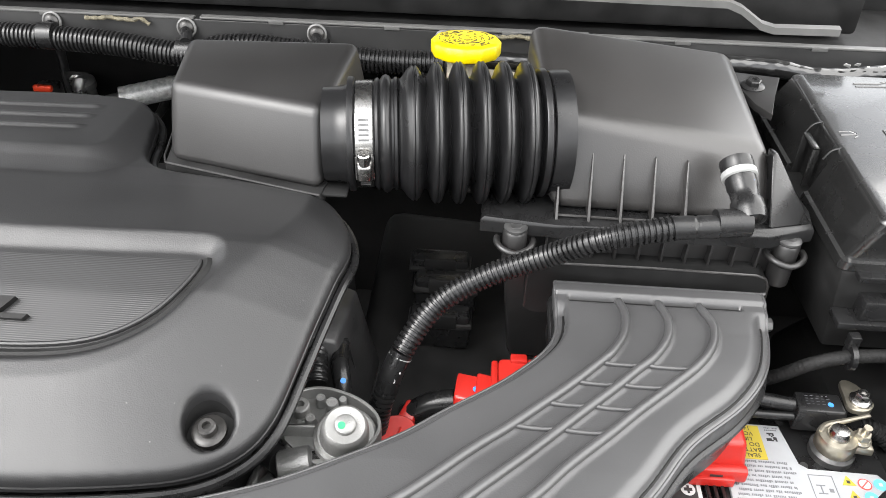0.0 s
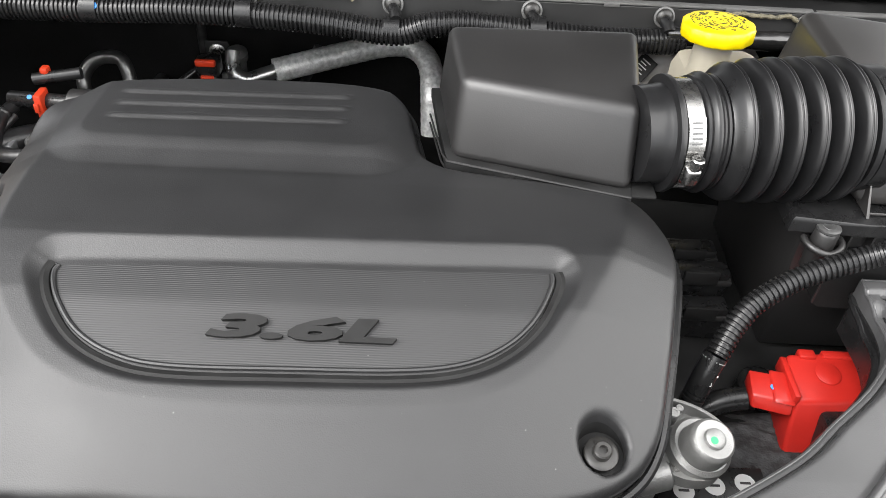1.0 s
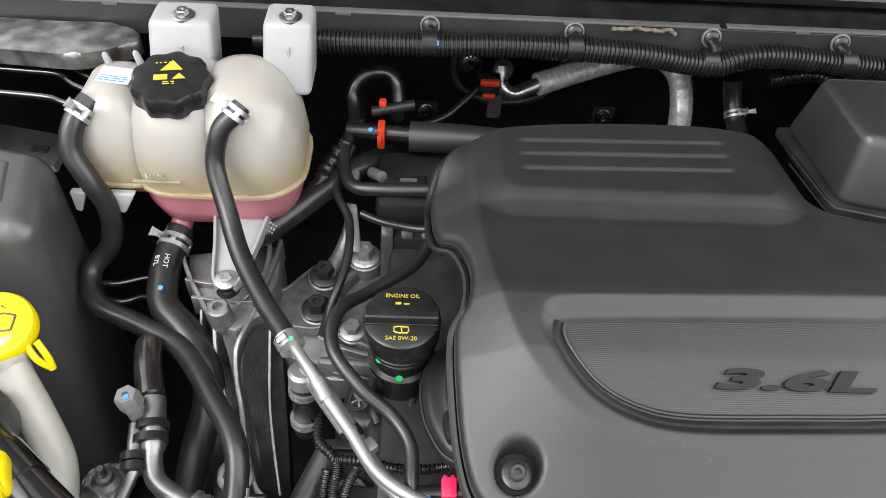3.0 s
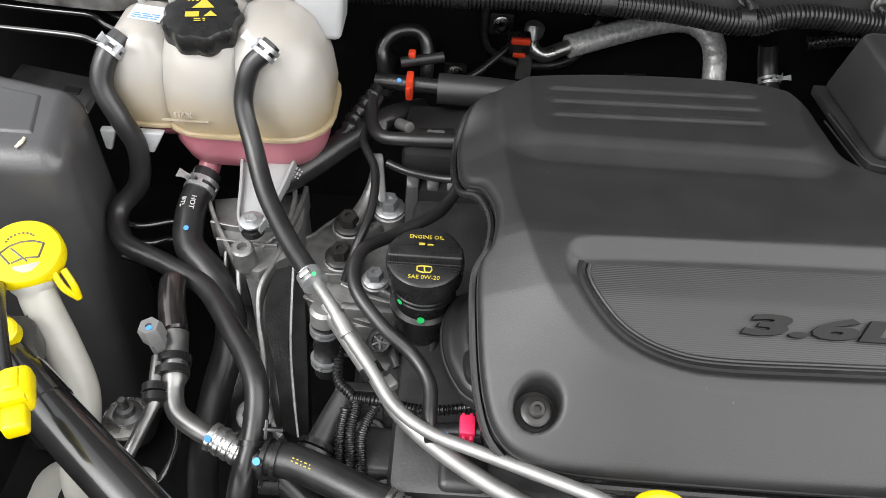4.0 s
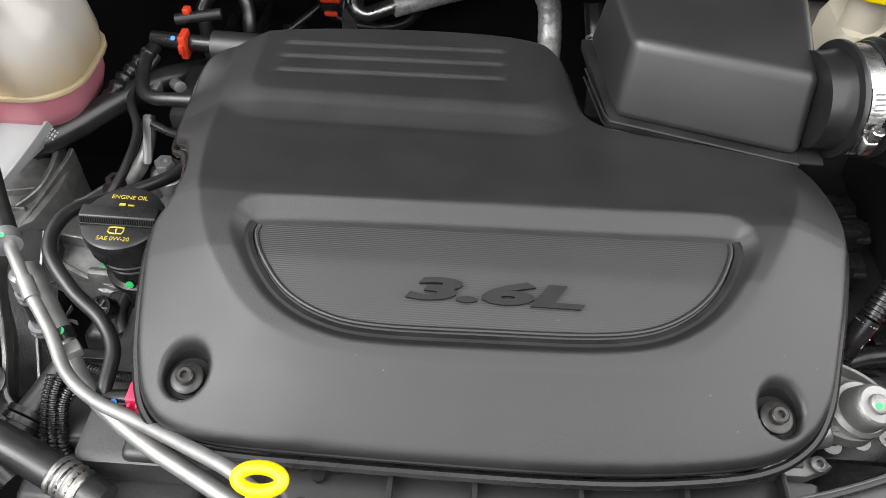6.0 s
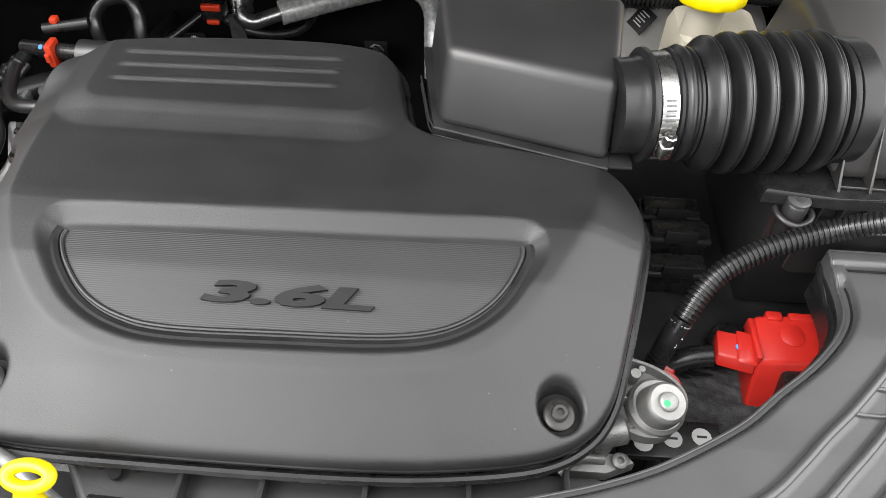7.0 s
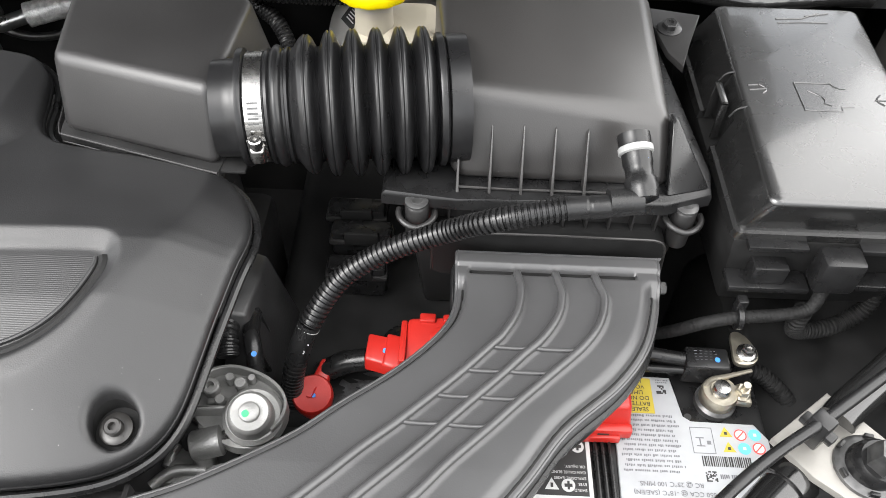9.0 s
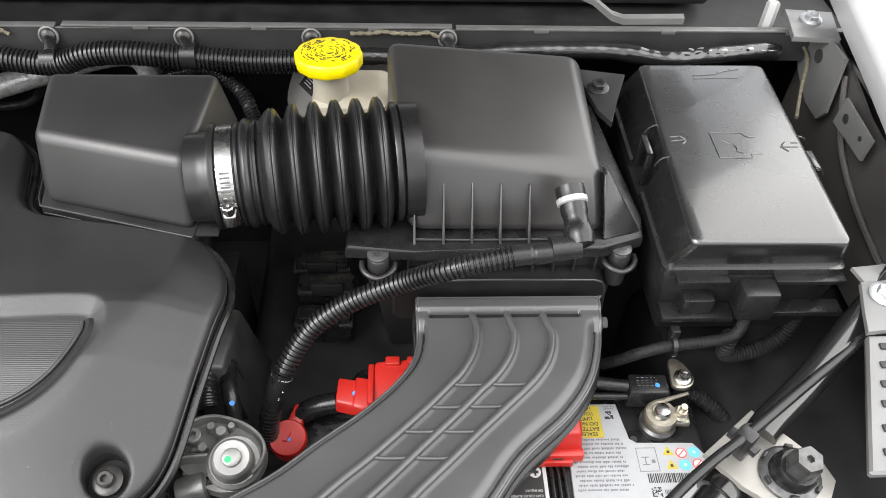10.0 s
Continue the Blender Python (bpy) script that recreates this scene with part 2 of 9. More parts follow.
def slab(bm, outline, z0, z1, bev=0.0, m=None, seg=2):
    """Extrudes an outline from z0 to z1 and rounds its upper rim."""
    m = m or Matrix()
    low = [bm.verts.new(m @ Vector((p[0], p[1], z0))) for p in outline]
    high = [bm.verts.new(m @ Vector((p[0], p[1], z1))) for p in outline]
    k = len(low)
    f0, f1 = bm.faces.new(low[::-1]), bm.faces.new(high)
    for i in range(k):
        bm.faces.new((low[i], low[(i + 1) % k], high[(i + 1) % k], high[i]))
    if bev:
        bmesh.ops.bevel(bm, geom=list(f1.edges), offset=bev, segments=seg, profile=0.5, affect='EDGES')
    return bm


def rounded(x0, y0, x1, y1, r, n=5):
    """A rectangle's outline with round corners."""
    out = []
    for cx, cy, a0 in ((x1 - r, y1 - r, 0), (x0 + r, y1 - r, 90), (x0 + r, y0 + r, 180), (x1 - r, y0 + r, 270)):
        for k in range(n + 1):
            a = radians(a0 + 90 * k / n)
            out.append((cx + r * math.cos(a), cy + r * math.sin(a)))
    return out


def bolt(bm, at, up=(0, 0, 1), r=0.006, flange=0.010, height=0.006, washer=0.002):
    """A flanged hexagon bolt head."""
    m = axes(at, up)
    lathe(bm, [(flange, 0), (flange, washer), (flange * 0.8, washer * 1.6)], m, 18)
    lathe(bm, [(r, washer), (r, washer + height * 0.85), (r * 0.86, washer + height), (r * 0.4, washer + height), (r * 0.35, washer + height * 0.8)], m, 6)
    return bm


def distance(px, py, outline):
    """Signed distance of grid points to a closed outline (positive inside), and the nearest places on it."""
    ox, oy = np.array([p[0] for p in outline]), np.array([p[1] for p in outline])
    best = np.full(px.shape, 1e9)
    nx, ny = px.copy(), py.copy()
    inside = np.zeros(px.shape, bool)
    for i in range(len(ox)):
        ax, ay, bx, by = ox[i - 1], oy[i - 1], ox[i], oy[i]
        ex, ey = bx - ax, by - ay
        t = np.clip(((px - ax) * ex + (py - ay) * ey) / max(ex * ex + ey * ey, 1e-12), 0, 1)
        qx, qy = ax + t * ex, ay + t * ey
        d = np.hypot(px - qx, py - qy)
        near = d < best
        best, nx, ny = np.where(near, d, best), np.where(near, qx, nx), np.where(near, qy, ny)
        cross = (ay > py) != (by > py)
        with np.errstate(divide='ignore', invalid='ignore'):
            inside ^= cross & (px < (bx - ax) * (py - ay) / (by - ay) + ax)
    return np.where(inside, best, -best), nx, ny


def step01(a, b, v):
    t = np.clip((v - a) / (b - a), 0, 1)
    return t * t * (3 - 2 * t)


def sheet(bm, outline, height, cell, skirt=0.02, rim=0.006, holes=()):
    """A moulded top: a height over a closed outline, rounded at the rim, with a skirt below."""
    xs = [p[0] for p in outline]
    ys = [p[1] for p in outline]
    gx = np.arange(min(xs) - cell, max(xs) + 2 * cell, cell)
    gy = np.arange(min(ys) - cell, max(ys) + 2 * cell, cell)
    px, py = np.meshgrid(gx, gy, indexing="ij")
    d, nx, ny = distance(px, py, outline)
    for hx, hy, hr in holes:
        away = np.maximum(np.hypot(px - hx, py - hy), 1e-6)
        near = away - hr < d
        nx, ny = np.where(near, hx + (px - hx) / away * hr, nx), np.where(near, hy + (py - hy) / away * hr, ny)
        d = np.where(near, away - hr, d)
    out = d < 0.35 * cell
    px, py, d = np.where(out, nx, px), np.where(out, ny, py), np.where(out, 0.0, d)
    z = height(px, py, d)
    if rim:
        e = np.clip(rim - d, 0, rim)
        z = z - (rim - np.sqrt(np.maximum(rim * rim - e * e, 0)))
    full = ~out
    use = {}

    def vert(i, j):
        if (i, j) not in use:
            use[i, j] = bm.verts.new((px[i, j], py[i, j], z[i, j]))
        return use[i, j]

    for i in range(len(gx) - 1):
        for j in range(len(gy) - 1):
            if full[i, j] or full[i + 1, j] or full[i + 1, j + 1] or full[i, j + 1]:
                bm.faces.new((vert(i, j), vert(i + 1, j), vert(i + 1, j + 1), vert(i, j + 1)))
    bmesh.ops.remove_doubles(bm, verts=bm.verts, dist=cell * 0.05)
    if skirt:
        rimmed = [e for e in bm.edges if len(e.link_faces) == 1]
        made = bmesh.ops.extrude_edge_only(bm, edges=rimmed)["geom"]
        for v in made:
            if isinstance(v, bmesh.types.BMVert):
                v.co.z -= skirt
    return bm


def lettering(body, size, m, mat, parent, name="lettering", depth=0.0006, shear=0.0, wide=1.0, align='CENTER', bold=0.0):
    """Raised letters in the built-in font, as one mesh."""
    cu = bpy.data.curves.new(name, 'FONT')
    cu.body, cu.size, cu.extrude, cu.shear = body, size, depth, shear
    cu.align_x, cu.align_y = align, 'CENTER'
    cu.resolution_u = 3
    cu.offset = bold
    tmp = new("tmp_text", cu)
    deps = bpy.context.evaluated_depsgraph_get()
    me = bpy.data.meshes.new_from_object(tmp.evaluated_get(deps))
    bpy.data.objects.remove(tmp)
    bpy.data.curves.remove(cu)
    me.transform(m @ Matrix.Diagonal((wide, 1, 1, 1)))
    bm = bmesh.new()
    bm.from_mesh(me)
    bpy.data.meshes.remove(me)
    return part(name, bm, mat, parent)


def bars(bm, m, rows, width, gap, thick, seed=1, words=4, depth=0.0003):
    """Lines of unreadable print as short flat bars on the plane of m."""
    rnd = random.Random(seed)
    for k in range(rows):
        x = -width / 2
        while x < width / 2 - 0.002:
            w = min(rnd.uniform(0.5, 1.4) * width / words, width / 2 - x)
            y = -k * gap
            c = [m @ Vector(p) for p in ((x, y, depth), (x + w, y, depth), (x + w, y + thick, depth), (x, y + thick, depth))]
            bm.faces.new([bm.verts.new(p) for p in c])
            x += w + 0.0018
    return bm


def disc(bm, at, up, r, depth=0.0004, seg=16):
    return lathe(bm, [(r, 0), (r, depth)], axes(at, up), seg)


def mark(parent, at, up, r, mat, label):
    bm = bmesh.new()
    disc(bm, at, up, r)
    return part("paint_mark", bm, mat, parent, label)


# ---- setting ----
def setting(name, bm, mat, label, category, angle=38):
    return solo(name, bm, mat, label, category, kind="structure", angle=angle)


# unseen floor, coloured dark to cut light bounced from below
bm = bmesh.new()
block(bm, (-40, -40, -0.02), (40, 40, 0.0), 0)
setting("ground", bm, GROUND, "unseen dark grey floor under the car", "floor")
bm = bmesh.new()
block(bm, (-1.25, -0.02, 0.55), (0.75, 1.05, 0.57), 0)
setting("undertray", bm, DARK, "black plastic undertray below the engine", "tray")
bm = bmesh.new()
block(bm, (-1.25, 0.98, 0.57), (0.75, 1.02, 1.12), 0)
setting("firewall", bm, DARK, "black bulkhead behind the engine", "bulkhead")
bm = bmesh.new()
block(bm, (-1.17, -0.02, 0.57), (-1.13, 0.98, 1.12), 0)
setting("inner_fender_near", bm, BODYGREY, "black inner wing beside the washer filler", "inner wing")
bm = bmesh.new()
block(bm, (0.62, -0.02, 0.57), (0.66, 0.98, 1.10), 0)
setting("inner_fender_far", bm, DARK, "dark grey inner wing beside the fuse box", "inner wing")
bm = bmesh.new()
block(bm, (-1.13, 0.02, 0.57), (0.62, 0.06, 0.93), 0.004)
# unseen front end, added to block light bounced from the ground
block(bm, (-1.13, -0.50, 0.86), (0.62, 0.03, 0.90), 0.01)
block(bm, (-1.13, -0.52, 0.10), (0.62, -0.48, 0.88), 0.01)
setting("front_panel", bm, DARK, "black radiator support with an unseen front end that blocks ground light", "panel")

# open bonnet, hinged above the bulkhead; unseen, its size and tilt shape reflections
bm = bmesh.new()
tilt_up = radians(50)
hood_m = Matrix.Translation((-0.25, 1.12, 1.24)) @ Matrix.Rotation(-tilt_up, 4, 'X')
block(bm, (-0.84, -1.15, 0.0), (0.76, 0.0, 0.03), 0.01, hood_m)
bonnet = setting("bonnet", bm, SILVER, "unseen open silver bonnet, tilt and width set for reflections", "bonnet")
# unseen liner, its extent chosen to darken reflections in up-facing plastic
bm = bmesh.new()
block(bm, (-0.44, -0.70, -0.012), (0.46, -0.03, -0.001), 0.006, hood_m)
part("liner", bm, FABRIC, bonnet, "unseen black felt liner, sized to darken reflections")

# cowl: grey flange, black trough, pale lip of the scuttle panel
bm = bmesh.new()
hexa(bm, [(-1.10, 0.769, 1.074), (0.60, 0.769, 1.074), (0.60, 0.773, 1.074), (-1.10, 0.773, 1.074)],
     [(-1.10, 0.771, 1.109), (0.60, 0.771, 1.109), (0.60, 0.775, 1.109), (-1.10, 0.775, 1.109)], 0.001, 1)
flange = setting("cowl_flange", bm, BODYGREY, "grey painted steel cowl flange with clip holes", "panel")
for x0, x1, lift in ((-1.10, -0.292, 0.0), (-0.285, 0.13, 0.0012), (0.134, 0.60, 0.0)):
    bm = bmesh.new()
    block(bm, (x0, 0.7700, 1.1085 + lift), (x1, 0.7790, 1.1110 + lift), 0.0008)
    for k in range(3):
        xk = x0 + (x1 - x0) * (0.2 + 0.3 * k)
        block(bm, (xk - 0.008, 0.7690, 1.1065 + lift), (xk + 0.008, 0.7702, 1.1105 + lift), 0.0003)
    part("pale_edge", bm, PALEEDGE, flange, "pale folded edge of the flange")
bm = bmesh.new()
block(bm, (-1.12, 0.774, 1.070), (0.60, 0.98, 1.084), 0.003)
block(bm, (-1.12, 0.86, 1.092), (0.44, 0.98, 1.150), 0.006)
setting("scuttle_panel", bm, DARK, "black plastic scuttle panel under the windscreen", "panel")
bm = bmesh.new()
LIP = [(-1.12, 0.772, 1.1475), (-0.6, 0.772, 1.1475), (0.0, 0.772, 1.1475), (0.264, 0.770, 1.1465), (0.277, 0.764, 1.143), (0.296, 0.752, 1.132), (0.308, 0.748, 1.130), (0.372, 0.748, 1.131)]
prev = None
for px_, py_, pz_ in LIP:
    ring = [bm.verts.new((px_, py_ + a, pz_ + b)) for a, b in ((0, 0), (0, 0.007), (0.007, 0.0085), (0.007, 0.002))]
    if prev:
        for k in range(4):
            bm.faces.new((prev[k], prev[(k + 1) % 4], ring[(k + 1) % 4], ring[k]))
    else:
        bm.faces.new(ring)
    prev = ring
bm.faces.new(prev[::-1])
setting("scuttle_seal", bm, PALEEDGE, "pale grey lip along the scuttle panel", "trim")


# ---- engine cover ----
COVER_LINE = spline(flat([(-0.548, 0.614), (-0.582, 0.594), (-0.598, 0.555), (-0.594, 0.500), (-0.577, 0.480), (-0.567, 0.447), (-0.569, 0.415),
                     (-0.579, 0.394), (-0.577, 0.343), (-0.571, 0.305), (-0.560, 0.280), (-0.538, 0.265), (-0.494, 0.257), (-0.400, 0.254),
                     (-0.280, 0.254), (-0.208, 0.258), (-0.150, 0.268), (-0.116, 0.285), (-0.098, 0.309), (-0.088, 0.345), (-0.076, 0.400),
                     (-0.069, 0.440), (-0.074, 0.467), (-0.090, 0.487), (-0.118, 0.4965), (-0.160, 0.507), (-0.205, 0.515), (-0.240, 0.5235), (-0.260, 0.541),
                     (-0.268, 0.575), (-0.276, 0.606), (-0.298, 0.624), (-0.340, 0.632), (-0.410, 0.632), (-0.488, 0.626)]), 5, True)
PANEL_LINE = spline([(-0.493, 0.3975, 0), (-0.420, 0.401, 0), (-0.330, 0.4035, 0), (-0.240, 0.4055, 0), (-0.172, 0.4075, 0), (-0.161, 0.401, 0), (-0.162, 0.388, 0), (-0.174, 0.364, 0), (-0.194, 0.345, 0),
                     (-0.222, 0.332, 0), (-0.262, 0.326, 0), (-0.330, 0.324, 0), (-0.410, 0.323, 0), (-0.448, 0.329, 0), (-0.476, 0.343, 0), (-0.495, 0.364, 0), (-0.5035, 0.382, 0), (-0.5025, 0.393, 0)], 5, True)
CREASE_LINE = spline([(-0.560, 0.570, 0), (-0.557, 0.500, 0), (-0.550, 0.440, 0), (-0.535, 0.385, 0), (-0.510, 0.345, 0), (-0.475, 0.318, 0), (-0.42, 0.306, 0), (-0.30, 0.305, 0), (-0.22, 0.312, 0),
                      (-0.175, 0.337, 0), (-0.145, 0.377, 0), (-0.120, 0.425, 0), (-0.108, 0.465, 0), (-0.118, 0.500, 0), (-0.20, 0.53, 0), (-0.27, 0.57, 0), (-0.30, 0.66, 0), (-0.45, 0.67, 0), (-0.56, 0.64, 0)], 5, True)
RIDGE_LINE = [Vector((px_, py_, 0)) for px_, py_ in rounded(-0.566, 0.502, -0.262, 0.72, 0.045, 8)]
HOLES = ((-0.534, 0.298), (-0.136, 0.300))


def ramp01(a, b, v):
    t = np.clip((v - a) / (b - a), 0, 1)
    return 0.75 * t + 0.25 * t * t * (3 - 2 * t)


def cover_height(x, y, d):
    z = np.interp(y, [0.25, 0.30, 0.32, 0.345, 0.37, 0.395, 0.413, 0.422, 0.49, 0.52, 0.65], [1.026, 1.045, 1.054, 1.064, 1.074, 1.0805, 1.0845, 1.0848, 1.079, 1.075, 1.073])
    # outside the crease the shell falls away to its edge
    c, _, _ = distance(x, y, CREASE_LINE)
    out = np.maximum(-c, 0)
    out = out * out / (out + 0.0012 + 0.006 * step01(-0.26, -0.16, x))
    z = z - out * (0.30 + 0.28 * step01(0.26, 0.46, y)) * (1 - step01(0.55, 0.60, y))
    # raised rear ridge with three ribs
    g, _, _ = distance(x, y, RIDGE_LINE)
    z = z + 0.0115 * ramp01(0.0, 0.030, g)
    for yy, half in ((0.602, 0.102), (0.5825, 0.102), (0.562, 0.102)):
        z = z + 0.0022 * (1 - step01(0.0015, 0.0045, np.abs(y - yy - 0.033 * (x + 0.42)))) * (1 - step01(half - 0.012, half, np.abs(x + 0.422)))
    # sunk badge panel
    s, _, _ = distance(x, y, PANEL_LINE)
    w = 0.009 + 0.0045 * step01(0.36, 0.40, y)
    z = z - 0.0078 * (1 - ramp01(0.0, w, -s))
    return z


def inset(line, amount):
    """A closed line moved sideways to its inner side."""
    out = []
    for k in range(len(line)):
        d = line[(k + 2) % len(line)] - line[k - 2]
        out.append(line[k] + Vector((d.y, -d.x, 0)).normalized() * amount)
    return out


cover = thing("engine_cover", "dark grey moulded plastic engine cover, lightly dusty", "engine cover", (-0.33, 0.44, 1.03))
bm = bmesh.new()
sheet(bm, COVER_LINE, cover_height, 0.0019, 0.006, 0.005, [(hx, hy, 0.0155) for hx, hy in HOLES])
part("shell", bm, COVER, cover, angle=60)
# lower rim that shows as a dark double edge
bm = bmesh.new()
RIMLINE = [Vector((p.x, p.y, float(cover_height(np.array([p.x]), np.array([p.y]), np.array([0.0]))[0]) - 0.014)) for p in inset(COVER_LINE, 0.003)]
tube(bm, [*RIMLINE, RIMLINE[0]], 0.0035, 8, 0.006, False)
part("rim_bead", bm, BLACK, cover)


def wave_material():
    m = material("ribbed_badge_plastic", (0.018, 0.018, 0.0185), 0.45, vary=0.05, scale=20, speck=0.3)
    n, l = m.node_tree.nodes, m.node_tree.links
    tc = n.new("ShaderNodeTexCoord")
    wv = n.new("ShaderNodeTexWave")
    wv.bands_direction = 'Y'
    wv.inputs["Scale"].default_value = 215
    l.new(tc.outputs["Object"], wv.inputs["Vector"])
    bp = n.new("ShaderNodeBump")
    bp.inputs["Strength"].default_value = 0.13
    bp.inputs["Distance"].default_value = 0.0008
    l.new(wv.outputs["Fac"], bp.inputs["Height"])
    l.new(bp.outputs[0], n["Principled BSDF"].inputs["Normal"])
    return m


RIBBED = wave_material()


bm = bmesh.new()
EDGE = [Vector((q.x, q.y, float(cover_height(np.array([p.x]), np.array([p.y]), np.array([0.0]))[0]) - 0.0075)) for p, q in zip(COVER_LINE, inset(COVER_LINE, -0.0010))]
tube(bm, [*EDGE, EDGE[0]], 0.0017, 8, 0.004, False)
part("edge_bead", bm, COVER, cover)
inner = inset(PANEL_LINE, 0.0055)
bm = bmesh.new()
sheet(bm, inner, lambda x, y, d: cover_height(x, y, np.full(x.shape, 0.05)) + 0.0006, 0.004, 0.002, 0.0)
badge = part("badge_panel", bm, RIBBED, cover, "finely ribbed dark grey badge panel", angle=60)
bm = bmesh.new()
BEAD = [Vector((p.x, p.y, float(cover_height(np.array([p.x]), np.array([p.y]), np.array([0.05]))[0]) + 0.0012)) for p in inner[23:-1]]
tube(bm, BEAD, 0.0017, 8, 0.004, False)
part("panel_bead", bm, COVER, badge)
# dark tube laid along the panel edge; its colour stands for groove shade
bm = bmesh.new()
GROOVE = [Vector((p.x, p.y, float(cover_height(np.array([p.x]), np.array([p.y]), np.array([0.05]))[0]) - 0.0012)) for p in PANEL_LINE[24:-3]]
tube(bm, GROOVE, 0.0042, 8, 0.004, False)
part("groove_shade", bm, DARK, badge, "dark tube drawn as groove shade round the badge panel")
slope = math.atan2(0.0235, 0.05)
lettering("3.6L", 0.0205, Matrix.Translation((-0.332, 0.3525, 1.0620)) @ Matrix.Rotation(slope, 4, 'X'), DARK, badge, "raised_lettering", 0.0022, 0.22, 3.40, bold=0.0009)
# wells coloured with the shade-dark black instead of the cover's own plastic
for hx, hy in HOLES:
    bm = bmesh.new()
    zb = 1.0165
    lathe(bm, [(0.021, -0.006), (0.021, -0.001), (0.0145, 0.0)], axes((hx, hy, zb - 0.003), (0, -0.25, 1)), 28)
    part("bolt_well_floor", bm, DARK, cover)
    bm = bmesh.new()
    ring = []
    for k in range(48):
        wx, wy = hx + 0.0156 * math.cos(k * math.pi / 24), hy + 0.0156 * math.sin(k * math.pi / 24)
        wz = float(cover_height(np.array([wx]), np.array([wy]), np.array([0.0]))[0]) - 0.0046
        ring.append([bm.verts.new((wx, wy, wz)), bm.verts.new((wx, wy, 1.008))])
    for k in range(48):
        bm.faces.new((ring[k - 1][0], ring[k][0], ring[k][1], ring[k - 1][1]))
    part("bolt_well_wall", bm, DARK, cover)
    bm = bmesh.new()
    lathe(bm, [(0.0112, 0), (0.0112, 0.003), (0.0098, 0.004), (0.0060, 0.0042), (0.0060, 0.0095), (0.0050, 0.0105), (0.0028, 0.0105), (0.0026, 0.007)], axes((hx, hy - 0.001, zb), (0, -0.25, 1)), 24)
    part("mounting_bolt", bm, BLACKBOLT, cover, "dark steel bolt sunk in a round well")

# ---- intake: resonator box, bellows, air cleaner ----
reso = thing("resonator_box", "matt black plastic intake resonator box on the engine cover", "intake box", (-0.17, 0.56, 1.07))
bm = bmesh.new()
hexa(bm, [(-0.237, 0.534, 1.074), (-0.098, 0.490, 1.080), (-0.080, 0.640, 1.085), (-0.250, 0.645, 1.075)],
     [(-0.231, 0.550, 1.139), (-0.098, 0.512, 1.141), (-0.086, 0.618, 1.155), (-0.243, 0.634, 1.145)], 0.0085, 4)
part("box", bm, BOXPLASTIC, reso, angle=50)
bm = bmesh.new()
hexa(bm, [(-0.241, 0.530, 1.064), (-0.098, 0.485, 1.069), (-0.082, 0.640, 1.075), (-0.256, 0.645, 1.066)],
     [(-0.240, 0.531, 1.0755), (-0.098, 0.486, 1.0805), (-0.082, 0.643, 1.083), (-0.256, 0.647, 1.075)], 0.0012, 2)
part("base_lip", bm, DARK, reso)
for z_, dy in ((1.0752, 0.0004), (1.0668, 0.0)):
    bm = bmesh.new()
    tube(bm, [(-0.2555, 0.600, z_), (-0.2440, 0.540, z_), (-0.2395, 0.5302 - dy, z_), (-0.2300, 0.5270 - dy, z_ + 0.0004), (-0.1100, 0.4892 - dy, z_ + 0.0044), (-0.0985, 0.4856 - dy, z_ + 0.0049)], 0.0009, 8, 0.003, False)
    part("lip_bead", bm, BOXPLASTIC, reso)
bm = bmesh.new()
AX0, AX1 = Vector((-0.074, 0.5235, 1.115)), Vector((0.075, 0.543, 1.1145))
axd = (AX1 - AX0).normalized()
lathe(bm, [(0.0368, -0.025), (0.0372, -0.016), (0.0378, -0.009), (0.0385, -0.008), (0.0385, 0.012)], axes(AX0, axd), 48)
part("outlet_neck", bm, BELLOWS, reso)
bm = bmesh.new()
block(bm, (-0.098, 0.489, 1.0765), (-0.078, 0.515, 1.0795), 0.0010)
part("neck_lug", bm, DARK, reso)

bellows = thing("intake_bellows", "black corrugated rubber intake bellows", "hose", AX0)
mbel = axes(AX0, axd)
bm = bmesh.new()
lathe(bm, [(0.0400, -0.006), (0.0448, -0.0055), (0.0452, -0.003), (0.0445, -0.001), (0.0412, 0.0), (0.0412, 0.0145), (0.0436, 0.0155), (0.0440, 0.0175), (0.0425, 0.019), (0.0455, 0.0212),
           (0.0466, 0.0235), (0.0455, 0.0262), (0.0430, 0.028), (0.0430, 0.0295), (0.0445, 0.0303), (0.0446, 0.0322), (0.0430, 0.0335), (0.040, 0.0336)], mbel, 64)
part("cuff", bm, BELLOWS, bellows, "smooth rubber cuff under the clamp", angle=50)
FIRST, PITCH = 0.0455, 0.0176
